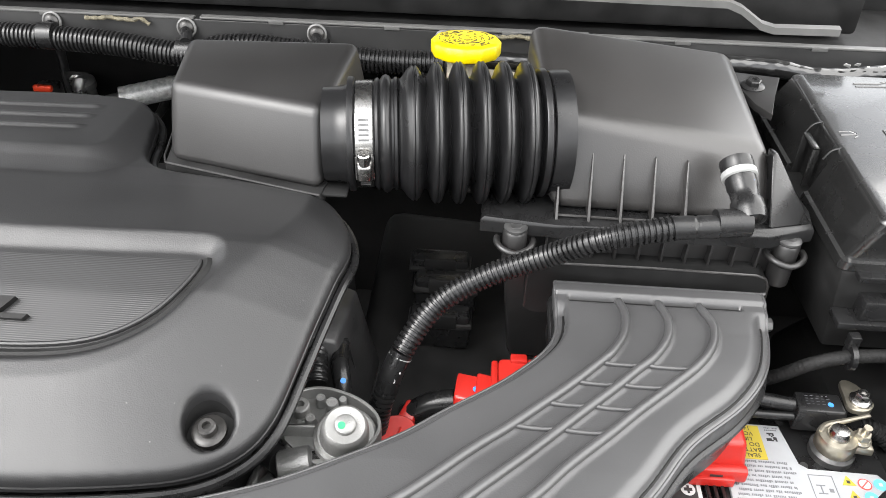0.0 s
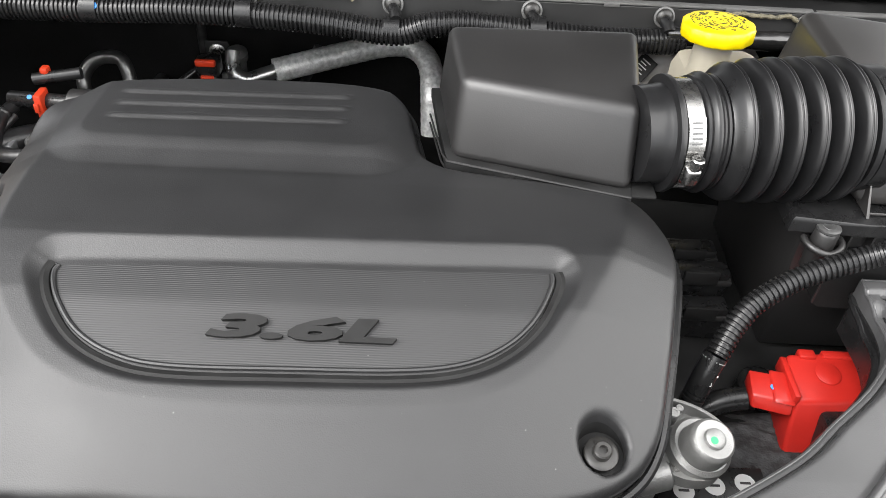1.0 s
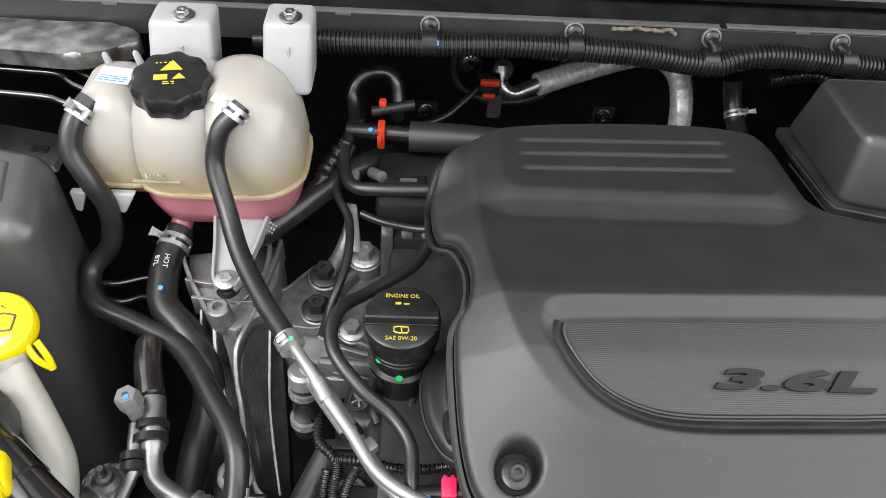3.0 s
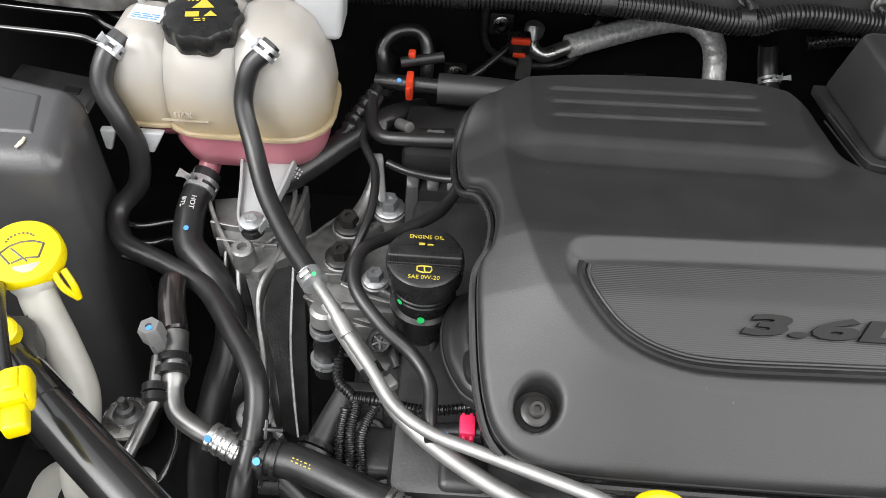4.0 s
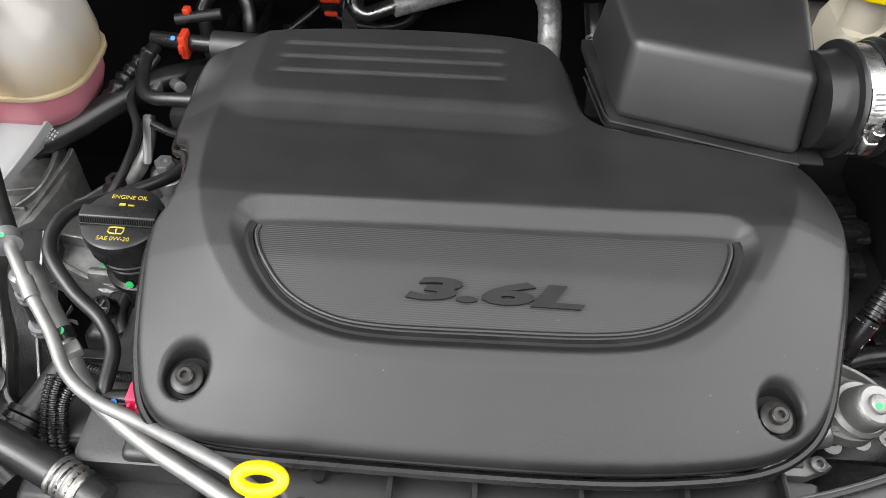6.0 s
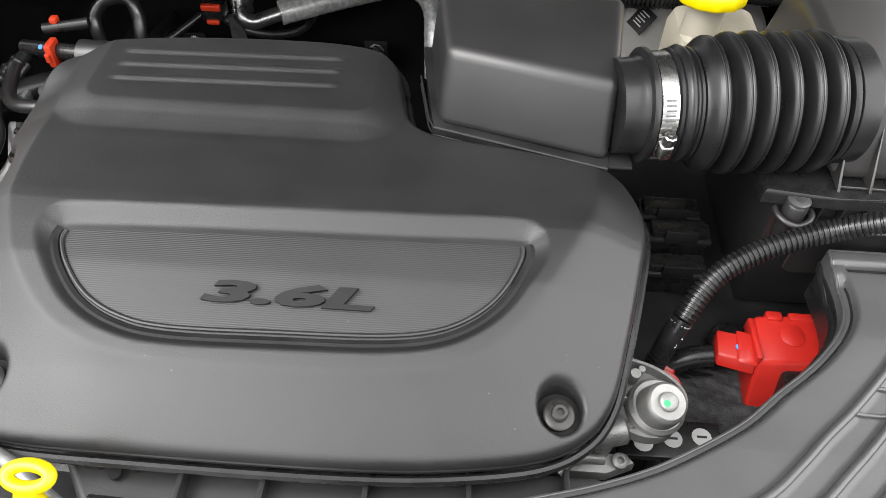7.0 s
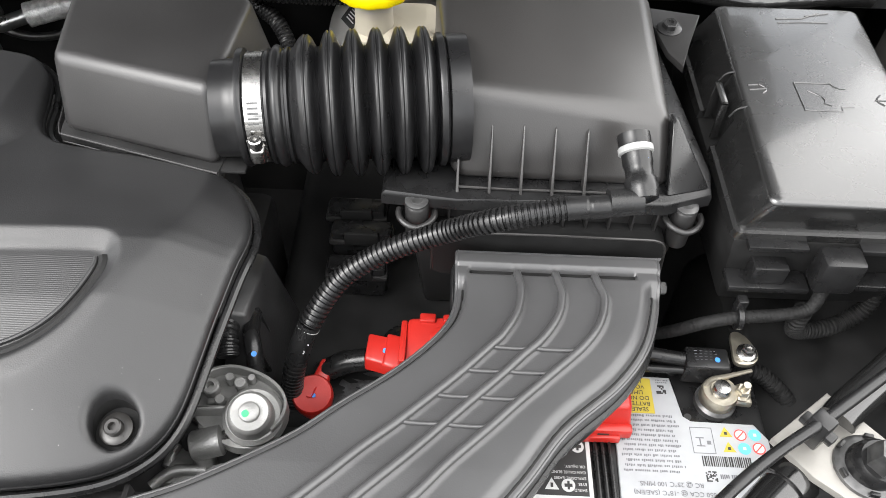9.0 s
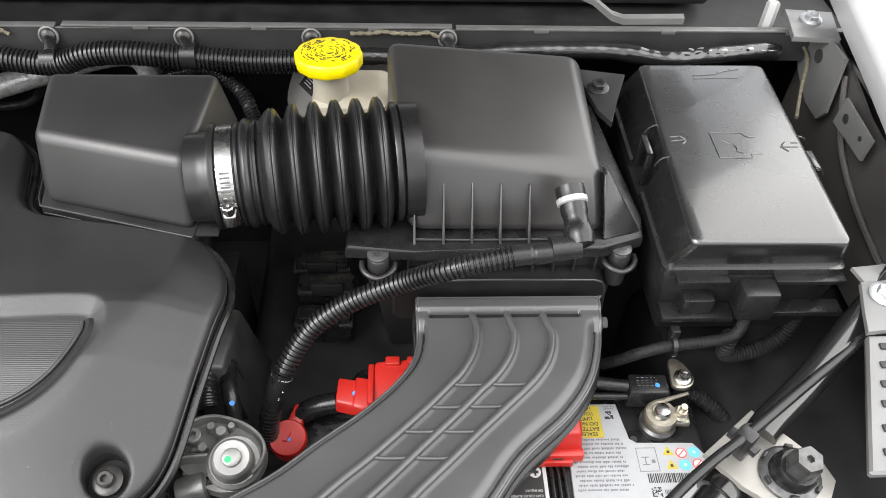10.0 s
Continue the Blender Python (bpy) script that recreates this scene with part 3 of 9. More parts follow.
for k in range(6):
    top = (0.0532, 0.0556, 0.0562, 0.0565, 0.0566, 0.0566)[k]
    low = 0.0430
    mid_ = FIRST + PITCH * k
    half = PITCH / 2 if k else 0.0119
    prof = []
    for f in range(-10, 11):
        u = abs(f) / 10
        r = low + (top - 0.0012 - low) * (0.5 + 0.5 * math.cos(u * math.pi)) ** 0.95
        if f == 0:
            prof += [(top - 0.0003, mid_ - 0.0020), (top, mid_ - 0.0015), (top - 0.0002, mid_ - 0.0007), (top - 0.0011, mid_), (top - 0.0002, mid_ + 0.0007), (top, mid_ + 0.0015), (top - 0.0003, mid_ + 0.0020)]
        else:
            prof.append((r + (0.0011 if u == 1 else 0), mid_ + math.copysign(0.0024 + u * ((half if f < 0 else PITCH / 2) - 0.0024), f)))
    bm = bmesh.new()
    lathe(bm, [(0.040, prof[0][1]), *prof, (0.040, prof[-1][1])], mbel, 64)
    part("fold", bm, BELLOWS, bellows, angle=48)
bm = bmesh.new()
lathe(bm, [(0.040, 0.1420), (0.0470, 0.1424), (0.0508, 0.1436), (0.0514, 0.1450), (0.0514, 0.1480), (0.048, 0.150)], mbel, 64)
part("end_cuff", bm, BELLOWS, bellows)
clamp = thing("hose_clamp", "shiny steel worm-drive hose clamp round the bellows", "hose clamp", AX0)
bm = bmesh.new()
lathe(bm, [(0.0412, 0.0008), (0.0422, 0.0008), (0.0422, 0.0135), (0.0412, 0.0135)], mbel, 56)
part("band", bm, STEEL, clamp)
upc = (Vector((0, 0, 1)) - axd * axd.z).normalized()
fwc = axd.cross(upc)


def on_band(degs, lift=0.0):
    a = radians(degs)
    dv = upc * math.cos(a) + fwc * math.sin(a)
    td = fwc * math.cos(a) - upc * math.sin(a)
    return Matrix.Translation(AX0 + axd * 0.0072 + dv * (0.0422 + lift)) @ Matrix((axd, -td, dv)).transposed().to_4x4()


ms = on_band(97)
bm = bmesh.new()
block(bm, (-0.0072, -0.012, -0.001), (0.0072, 0.010, 0.0014), 0.0006, ms)
hexa(bm, [ms @ Vector(p) for p in ((-0.0066, -0.010, 0.001), (0.0066, -0.010, 0.001), (0.0066, 0.006, 0.001), (-0.0066, 0.006, 0.001))],
     [ms @ Vector(p) for p in ((-0.0046, -0.009, 0.0085), (0.0046, -0.009, 0.0085), (0.0046, 0.005, 0.0085), (-0.0046, 0.005, 0.0085))], 0.002, 3)
part("screw_housing", bm, STEEL, clamp)
bm = bmesh.new()
lathe(bm, [(0.0042, 0), (0.0042, 0.003), (0.0052, 0.0032), (0.0052, 0.0085), (0.0042, 0.0095), (0.0016, 0.0095), (0.0016, 0.0075)], ms @ axes((0, 0.006, 0.0048), (0, 1, 0)), 8)
part("screw", bm, STEEL, clamp)
bm = bmesh.new()
for k in range(4):
    block(bm, (-0.0065, -0.0045, -0.0004), (0.0065, 0.0045, 0.0010), 0.0003, on_band(48 + 7 * k))
part("band_overlap", bm, STEEL, clamp)
for a in (48, 53, 58, 63, 68, 117, 121, 125, 129):
    bm = bmesh.new()
    block(bm, (-0.0038, -0.0007, 0.0008), (0.0038, 0.0007, 0.0013), 0, on_band(a) if a < 100 else on_band(a, -0.0008))
    part("slot", bm, DARKSTEEL, clamp)

airbox = thing("air_cleaner_housing", "matt black plastic air cleaner housing with a ribbed lid", "air filter box", (0.17, 0.58, 0.95))
bm = bmesh.new()
hexa(bm, [(0.081, 0.497, 1.070), (0.258, 0.497, 1.068), (0.265, 0.69, 1.070), (0.060, 0.69, 1.075)],
     [(0.076, 0.520, 1.146), (0.250, 0.530, 1.119), (0.248, 0.682, 1.138), (0.062, 0.664, 1.163)], 0.012, 4)
lid = part("lid", bm, FILTERPLASTIC, airbox, angle=50)
bm = bmesh.new()
lathe(bm, [(0.0480, 0.000), (0.0495, 0.001), (0.0500, 0.006), (0.0500, 0.016)], axes(AX1, axd), 56)
part("inlet_collar", bm, BELLOWS, lid)
for x0 in (0.0860, 0.1110, 0.1355, 0.1600, 0.1850):
    bm = bmesh.new()
    top = 1.117 - 0.006 * (x0 - 0.111) / 0.075
    if x0 < 0.09:
        top = 1.112
    hexa(bm, [(x0, 0.485, 1.070), (x0 + 0.0024, 0.485, 1.070), (x0 + 0.0024, 0.53, 1.072), (x0, 0.53, 1.072)],
         [(x0 + 0.0005, 0.5145, top), (x0 + 0.0016, 0.5145, top), (x0 + 0.0016, 0.53, top), (x0 + 0.0005, 0.53, top)], 0.0004, 1)
    part("rib", bm, FILTERPLASTIC, lid)
bm = bmesh.new()
slab(bm, [(0.028, 0.482), (0.088, 0.478), (0.25, 0.481), (0.288, 0.494), (0.292, 0.52), (0.275, 0.69), (0.05, 0.69), (0.03, 0.56)], 1.058, 1.070, 0.003)
part("flange", bm, BLACK, airbox)
bm = bmesh.new()
tube(bm, [(0.0865, 0.4905, 1.0715), (0.130, 0.4895, 1.0715), (0.180, 0.4900, 1.0715), (0.235, 0.4905, 1.0710)], 0.0011, 8, 0.004, False)
part("lid_edge", bm, FILTERPLASTIC, lid)
bm = bmesh.new()
hexa(bm, [(0.252, 0.49, 1.070), (0.286, 0.500, 1.070), (0.286, 0.504, 1.070), (0.252, 0.530, 1.070)],
     [(0.250, 0.520, 1.118), (0.2545, 0.524, 1.118), (0.2545, 0.528, 1.118), (0.250, 0.534, 1.118)], 0.001, 1)
part("gusset", bm, BLACK, airbox)
bm = bmesh.new()
hexa(bm, [(0.060, 0.505, 0.90), (0.268, 0.505, 0.90), (0.265, 0.68, 0.90), (0.06, 0.68, 0.90)],
     [(0.045, 0.490, 1.060), (0.275, 0.490, 1.060), (0.272, 0.685, 1.060), (0.045, 0.685, 1.060)], 0.006, 2)
tray = part("lower_tray", bm, BOXPLASTIC, airbox)
for k in range(11):
    bm = bmesh.new()
    x0 = 0.062 + k * 0.0185
    block(bm, (x0, 0.484, 1.034), (x0 + 0.002, 0.496, 1.059), 0.0005)
    part("rib", bm, BOXPLASTIC, tray)
bm = bmesh.new()
slab(bm, [(p[0], p[1]) for p in rounded(0.068, 0.985, 0.258, 1.036, 0.010)], -0.473, -0.492, 0.0, Matrix.Rotation(radians(90), 4, 'X'))
part("outlet_plate", bm, DARK, tray)
bm = bmesh.new()
tube(bm, [(0.0685, 0.4735, 0.990), (0.0685, 0.4735, 1.026), (0.0715, 0.4735, 1.0335), (0.0785, 0.4735, 1.0365), (0.165, 0.4735, 1.0375), (0.2470, 0.4735, 1.0365), (0.2545, 0.4735, 1.0335), (0.2580, 0.4735, 1.026), (0.2600, 0.4735, 0.997)], 0.0012, 8, 0.003, False)
part("plate_bead", bm, FILTERPLASTIC, tray)
for bx, by, bz in ((0.056, 0.478, 1.060), (0.269, 0.488, 1.056)):
    bm = bmesh.new()
    lathe(bm, [(0.0092, -0.034), (0.0094, -0.010), (0.0094, 0.002), (0.0082, 0.0038)], axes((bx, by, bz), (0, 0, 1)), 28)
    boss = part("screw_boss", bm, BOXPLASTIC, airbox)
    bm = bmesh.new()
    cradle = [(bx + 0.0145 * math.sin(a), by - 0.0140 * math.cos(a), bz - 0.010 + 0.003 * abs(math.sin(a))) for a in (radians(-105 + 15 * k) for k in range(15))]
    tube(bm, cradle, 0.0026, 10, 0.003, False)
    part("cradle", bm, BOXPLASTIC, boss)
    bm = bmesh.new()
    lathe(bm, [(0.0092, 0.005), (0.0092, 0.0068), (0.0074, 0.0075)], axes((bx, by, bz), (0, 0, 1)), 24)
    lathe(bm, [(0.0058, 0.002), (0.0058, 0.0066), (0.0050, 0.0078), (0.0030, 0.0078), (0.0026, 0.0050)], axes((bx, by, bz), (0, 0, 1)), 12, 6, 0.05)
    part("screw", bm, DARKSTEEL, boss)

# breather hose on the lid
bre = thing("breather_hose", "black corrugated breather hose with a printed sleeve", "hose", (0.222, 0.478, 1.10))
HOSE = [(0.196, 0.453, 1.094), (0.169, 0.4515, 1.092), (0.120, 0.4475, 1.0815), (0.080, 0.456, 1.056), (0.037, 0.451, 1.038), (0.005, 0.440, 1.022), (-0.013, 0.427, 1.006), (-0.026, 0.411, 0.989)]
bm = bmesh.new()
tube(bm, [(0.216, 0.4555, 1.096), (0.196, 0.453, 1.094), (0.168, 0.4515, 1.092)], lambda s: 0.0088 if (s / 0.017) % 1 < 0.85 else 0.0082, 18, 0.001)
part("smooth_sleeve", bm, BLACK, bre)
bm = bmesh.new()
tube(bm, HOSE[1:], ribbed(0.0092, 0.0043, 0.0018, 0.62), 18, 0.00055)
part("corrugated_tube", bm, BLACK, bre, angle=30)
bm = bmesh.new()
tube(bm, [(-0.026, 0.4115, 0.989), (-0.033, 0.404, 0.974), (-0.037, 0.399, 0.960)], 0.0092, 18, 0.002)
sleeve = part("printed_sleeve", bm, BLACK, bre)
bm = bmesh.new()
lathe(bm, [(0.0090, -0.0004), (0.0094, -0.0004), (0.0094, 0.0004), (0.0090, 0.0004)], axes((-0.0275, 0.4100, 0.9855), (0.35, 0.45, 0.80)), 28)
part("white_ring", bm, INKPALE, sleeve, "white printed ring")
msl = Matrix.Translation((-0.0335, 0.3955, 0.9735)) @ Matrix.Rotation(radians(-10), 4, 'Z') @ Matrix.Rotation(radians(62), 4, 'X')
bm = bmesh.new()
bars(bm, msl @ Matrix.Translation((0.003, 0.006, -0.0002)), 1, 0.014, 0.003, 0.0016, 2, 9)
part("print", bm, INK, sleeve, recalc=False)
lettering("2400", 0.0052, msl @ Matrix.Translation((-0.001, -0.0005, 0.0)), INK, sleeve, "lettering", 0.0002)
bm = bmesh.new()
tube(bm, [(-0.036, 0.400, 0.963), (-0.042, 0.394, 0.942), (-0.048, 0.390, 0.900)], ribbed(0.0092, 0.0043, 0.0018, 0.62), 18, 0.00055)
part("corrugated_tube", bm, BLACK, bre, angle=30)
bm = bmesh.new()
ea = (0.14, -0.86, -0.48)
lathe(bm, [(0.0122, -0.009), (0.0122, 0.0), (0.0115, 0.001)], axes((0.217, 0.493, 1.1175), ea), 28)
part("socket", bm, BLACK, bre)
bm = bmesh.new()
lathe(bm, [(0.0115, 0.0), (0.0130, 0.001), (0.0130, 0.0052), (0.0115, 0.0062)], axes((0.217, 0.493, 1.1175), ea), 28)
part("retaining_ring", bm, INKPALE, bre, "white plastic retaining ring")
bm = bmesh.new()
lathe(bm, [(0.0112, 0.006), (0.0112, 0.014), (0.0103, 0.016), (0.0103, 0.024), (0.0118, 0.026), (0.0124, 0.034), (0.0110, 0.041), (0.006, 0.043)], axes((0.217, 0.493, 1.1175), ea), 28)
lathe(bm, [(0.0105, 0.0), (0.0105, 0.024)], axes((0.2215, 0.4575, 1.0965), (-1, -0.10, -0.05)), 20)
elb = part("elbow", bm, BLACK, bre)
mark(elb, (0.2225, 0.478, 1.1196), (0, -0.5, 0.85), 0.0022, BLUEMARK, "blue paint dot")

# ---- front intake duct ----
DUCT_LINE = spline([(0.0905, 0.4604, 0), (0.0888, 0.4590, 0), (0.0886, 0.4520, 0), (0.0885, 0.4116, 0), (0.0779, 0.3831, 0), (0.0502, 0.3502, 0), (0.0139, 0.3192, 0), (-0.019, 0.291, 0), (-0.0698, 0.2615, 0), (-0.1118, 0.2457, 0), (-0.1548, 0.2348, 0), (-0.2048, 0.2229, 0),
                    (-0.2699, 0.2119, 0), (-0.3, 0.19, 0), (-0.28, 0.165, 0), (-0.15, 0.155, 0), (0, 0.16, 0), (0.07, 0.19, 0), (0.1328, 0.2576, 0), (0.1662, 0.3024, 0), (0.2065, 0.3405, 0), (0.2311, 0.3752, 0),
                    (0.2446, 0.4138, 0), (0.2490, 0.4460, 0), (0.2496, 0.4570, 0), (0.2485, 0.4598, 0), (0.2460, 0.4606, 0), (0.1643, 0.4606, 0), (0.0950, 0.4606, 0)], 6, True)
RIBS = ([(0.136, 0.4440), (0.1372, 0.435), (0.139, 0.421), (0.135, 0.398), (0.124, 0.376), (0.115, 0.365), (0.096, 0.343), (0.076, 0.322), (0.054, 0.300), (0.033, 0.281), (0.010, 0.2585), (-0.015, 0.2370), (-0.055, 0.2145)],
        [(0.166, 0.4440), (0.1675, 0.433), (0.170, 0.417), (0.165, 0.395), (0.152, 0.373), (0.138, 0.358), (0.123, 0.341), (0.105, 0.322), (0.087, 0.303), (0.062, 0.277), (0.040, 0.256), (0.015, 0.233), (-0.025, 0.206)],
        [(0.196, 0.4440), (0.1985, 0.431), (0.202, 0.415), (0.196, 0.391), (0.182, 0.369), (0.158, 0.344), (0.134, 0.320), (0.116, 0.301), (0.088, 0.273), (0.067, 0.250), (0.040, 0.226), (0.003, 0.199)])
CROSS = (((0.116, 0.365), (0.1775, 0.365)), ((0.0972, 0.344), (0.1575, 0.344)), ((0.0775, 0.3225), (0.1360, 0.3215)), ((0.0548, 0.3008), (0.1157, 0.2995)))


def near_line(x, y, pts):
    best = np.full(x.shape, 1e9)
    for a, b in zip(pts, pts[1:]):
        ex, ey = b[0] - a[0], b[1] - a[1]
        t = np.clip(((x - a[0]) * ex + (y - a[1]) * ey) / max(ex * ex + ey * ey, 1e-12), 0, 1)
        best = np.minimum(best, np.hypot(x - a[0] - t * ex, y - a[1] - t * ey))
    return best


RIBCURVES = [spline(flat(r), 6) for r in RIBS]


def duct_height(x, y, d):
    z = np.interp(y, [0.20, 0.27, 0.31, 0.37, 0.41, 0.45], [1.041, 1.042, 1.040, 1.035, 1.030, 1.027])
    z = z - 0.010 * step01(-0.02, -0.22, x)
    # rounded shoulder down to the rim, wide on the outer side of the bend
    outer = step01(0.0, 0.04, x - np.interp(y, [0.20, 0.30, 0.37, 0.41, 0.46], [0.0, 0.085, 0.155, 0.170, 0.170]))
    u = np.clip((d - 0.0062) / (0.0032 + 0.0068 * outer), 0, 1)
    z = z - (0.0062 + 0.0016 * outer) * (1 - np.sqrt(np.maximum(1 - (1 - u) ** 2, 0))) * (1 - step01(0.425, 0.440, y))
    for r in RIBCURVES:
        z = z + 0.0012 * (1 - step01(0.0020, 0.0060, near_line(x, y, r)))
    # slot under the flange
    z = z - 0.022 * step01(0.4400, 0.4412, y) * (1 - step01(0.4448, 0.4460, y)) * step01(0.099, 0.101, x) * (1 - step01(0.229, 0.231, x))
    z = z + 0.003 * step01(0.4469, 0.4492, y)
    return z


duct = thing("intake_duct", "dark grey plastic air intake duct with raised ribs", "intake duct", (0.1, 0.33, 0.98))
bm = bmesh.new()
sheet(bm, DUCT_LINE, duct_height, 0.0014, 0.020, 0.0025)
upper = part("upper_shell", bm, DUCTPLASTIC, duct, angle=60)


def on_duct(p, lift):
    return Vector((p[0], p[1], float(duct_height(np.array([p[0]]), np.array([p[1]]), np.array([0.05]))[0]) + lift))


for r in RIBCURVES:
    bm = bmesh.new()
    tube(bm, [on_duct(p, 0.0018) for p in r], 0.0030, 14, 0.004, False)
    part("long_rib", bm, DUCTPLASTIC, upper)
for a, b in CROSS:
    bm = bmesh.new()
    steps = [(a[0] + (b[0] - a[0]) * k / 12, a[1] + (b[1] - a[1]) * k / 12) for k in range(13)]
    tube(bm, [on_duct(p, 0.0008) for p in steps], 0.0016, 10, 0.004, False)
    part("cross_rib", bm, DUCTPLASTIC, upper)
bm = bmesh.new()
RIM = [Vector((p.x, p.y, float(duct_height(np.array([p.x]), np.array([p.y]), np.array([0.002]))[0]) - 0.0016)) for p in inset(DUCT_LINE, -0.0005)]
tube(bm, [*RIM, RIM[0]], 0.0014, 8, 0.003, False)
part("rim_bead", bm, DUCTPLASTIC, upper)
# dark line along the rim, drawn for the shade of a groove
bm = bmesh.new()
RIM_SHADE = [Vector((p.x, p.y, float(duct_height(np.array([p.x]), np.array([p.y]), np.array([0.0055]))[0]) + 0.0002)) for p in inset(DUCT_LINE, -0.0055) if p.y < 0.432]
first = max(range(len(RIM_SHADE)), key=lambda k: (RIM_SHADE[k] - RIM_SHADE[k - 1]).length)
tube(bm, RIM_SHADE[first:] + RIM_SHADE[:first], 0.0010, 8, 0.003, False)
part("rim_shade_line", bm, DARK, upper, "dark line drawn as groove shade inside the rim")
# black bar lining the slot, so its shade is put into colour
bm = bmesh.new()
block(bm, (0.1005, 0.4405, 1.012), (0.2305, 0.4455, 1.0235), 0)
part("slot_shade_bar", bm, DARK, upper, "dark bar lining the slot to look shaded")
bm = bmesh.new()
LOW = [Vector((p.x, p.y, float(duct_height(np.array([p.x]), np.array([p.y]), np.array([0.0]))[0]) - 0.020)) for p in DUCT_LINE]
tube(bm, [*LOW, LOW[0]], 0.0038, 8, 0.006, False)
part("seam_flange", bm, BLACK, duct)
bm = bmesh.new()
mid = Vector((0.03, 0.30, 0))
slab(bm, [(p.x * 0.97 + mid.x * 0.03, p.y * 0.97 + mid.y * 0.03) for p in DUCT_LINE], 0.978, 1.012)
part("lower_shell", bm, BLACK, duct)

# ---- fuse box ----
fuse = thing("fuse_box", "black plastic fuse box with a satin lid and embossed symbols", "fuse box", (0.385, 0.58, 0.95))
NOTCH = {-1: (0.559, 0.606, 0.3140), 1: (0.545, 0.589, 0.4510)}


def lid_ring(z):
    """One level of the lid: flared long sides, a front that leans under, rounded upper edge, a notch for the clip in each long side."""
    k = min(max((z - 1.060) / 0.043, 0), 1)
    ease = 0.0 if z < 1.103 else 0.005 * (1 - math.sqrt(max(0, 1 - ((z - 1.103) / 0.005) ** 2)))
    flare = 0.0030 if z < 1.0645 else 0.0
    lf, lb = 0.3020 + 0.0085 * k + ease - flare, 0.3020 + 0.0185 * k + ease - flare
    rf, rb = 0.4580 - 0.0140 * k - ease + flare, 0.4640 - 0.0110 * k - ease + flare
    y0, y1 = 0.4640 - 0.0135 * k + ease - flare, 0.7220 - 0.0120 * k - ease + flare
    r = 0.007

    def arc(cx_, cy_, a0):
        return [(cx_ + r * math.cos(radians(a0 + 18 * j)), cy_ + r * math.sin(radians(a0 + 18 * j))) for j in range(6)]

    def side(front, back, y):
        return front + (back - front) * (y - y0) / (y1 - y0)

    out = arc(lf + r, y0 + r, 180) + arc(rf - r, y0 + r, 270)
    a, b, deep_x = NOTCH[1]
    out += [(side(rf, rb, a), a), (min(deep_x, side(rf, rb, a)), a), (min(deep_x, side(rf, rb, b)), b), (side(rf, rb, b), b)]
    out += arc(rb - r, y1 - r, 0) + arc(lb + r, y1 - r, 90)
    a, b, deep_x = NOTCH[-1]
    out += [(side(lf, lb, b), b), (max(deep_x, side(lf, lb, b)), b), (max(deep_x, side(lf, lb, a)), a), (side(lf, lb, a), a)]
    return out


bm = bmesh.new()
rings = [[bm.verts.new((px_, py_, z_)) for px_, py_ in lid_ring(z_)] for z_ in (1.056, 1.0640, 1.0650, 1.085, 1.103, 1.1045, 1.106, 1.1072, 1.108)]
for low_, high_ in zip(rings, rings[1:]):
    for k in range(len(low_)):
        bm.faces.new((low_[k - 1], low_[k], high_[k], high_[k - 1]))
bm.faces.new(rings[-1])
bm.faces.new(rings[0][::-1])
bmesh.ops.triangulate(bm, faces=[f for f in bm.faces if len(f.verts) > 4])
flid = part("lid", bm, LIDPLASTIC, fuse, "dusty satin black lid", angle=35)
bm = bmesh.new()
hexa(bm, [(0.315, 0.470, 0.97), (0.452, 0.470, 0.97), (0.46, 0.715, 0.97), (0.312, 0.715, 0.97)],
     [(0.301, 0.460, 1.056), (0.460, 0.460, 1.056), (0.466, 0.724, 1.056), (0.298, 0.724, 1.056)], 0.004, 2)
part("base", bm, DARK, fuse)
bm = bmesh.new()
block(bm, (0.362, 0.430, 1.030), (0.394, 0.452, 1.064), 0.004)
part("latch", bm, BLACK, fuse)


# ---- shared small makers ----
def dome(bm, x0, y0, x1, y1, r, levels, n=6):
    """A rounded box from stacked outlines: (height, inset) pairs, closed at both ends."""
    rings = []
    for z, inset in levels:
        rr = max(min(r - inset * 0.6, 0.46 * min(x1 - x0 - 2 * inset, y1 - y0 - 2 * inset)), 0.003)
        rings.append([bm.verts.new((px, py, z)) for px, py in rounded(x0 + inset, y0 + inset, x1 - inset, y1 - inset, rr, n)])
    k = len(rings[0])
    for a, b in zip(rings, rings[1:]):
        for i in range(k):
            bm.faces.new((a[i], a[(i + 1) % k], b[(i + 1) % k], b[i]))
    bm.faces.new(rings[0][::-1])
    bm.faces.new(rings[-1])
    return bm


def fin(bm, pts, thick, depth):
    """An upright rib of even thickness along a curve; its upper edge follows the points."""
    line = resample(spline(pts, 10), 0.004)
    rows = []
    for k, p in enumerate(line):
        d = line[min(k + 1, len(line) - 1)] - line[max(k - 1, 0)]
        s = Vector((d.y, -d.x, 0)).normalized() * thick / 2
        down = Vector((0, 0, depth))
        ease = Vector((0, 0, thick * 0.25))
        rows.append([bm.verts.new(q) for q in (p - s - down, p - s - ease, p - s * 0.6, p + s * 0.6, p + s - ease, p + s - down)])
    for a, b in zip(rows, rows[1:]):
        for k in range(6):
            bm.faces.new((a[k], a[(k + 1) % 6], b[(k + 1) % 6], b[k]))
    bm.faces.new(rows[0])
    bm.faces.new(rows[-1][::-1])
    return bm


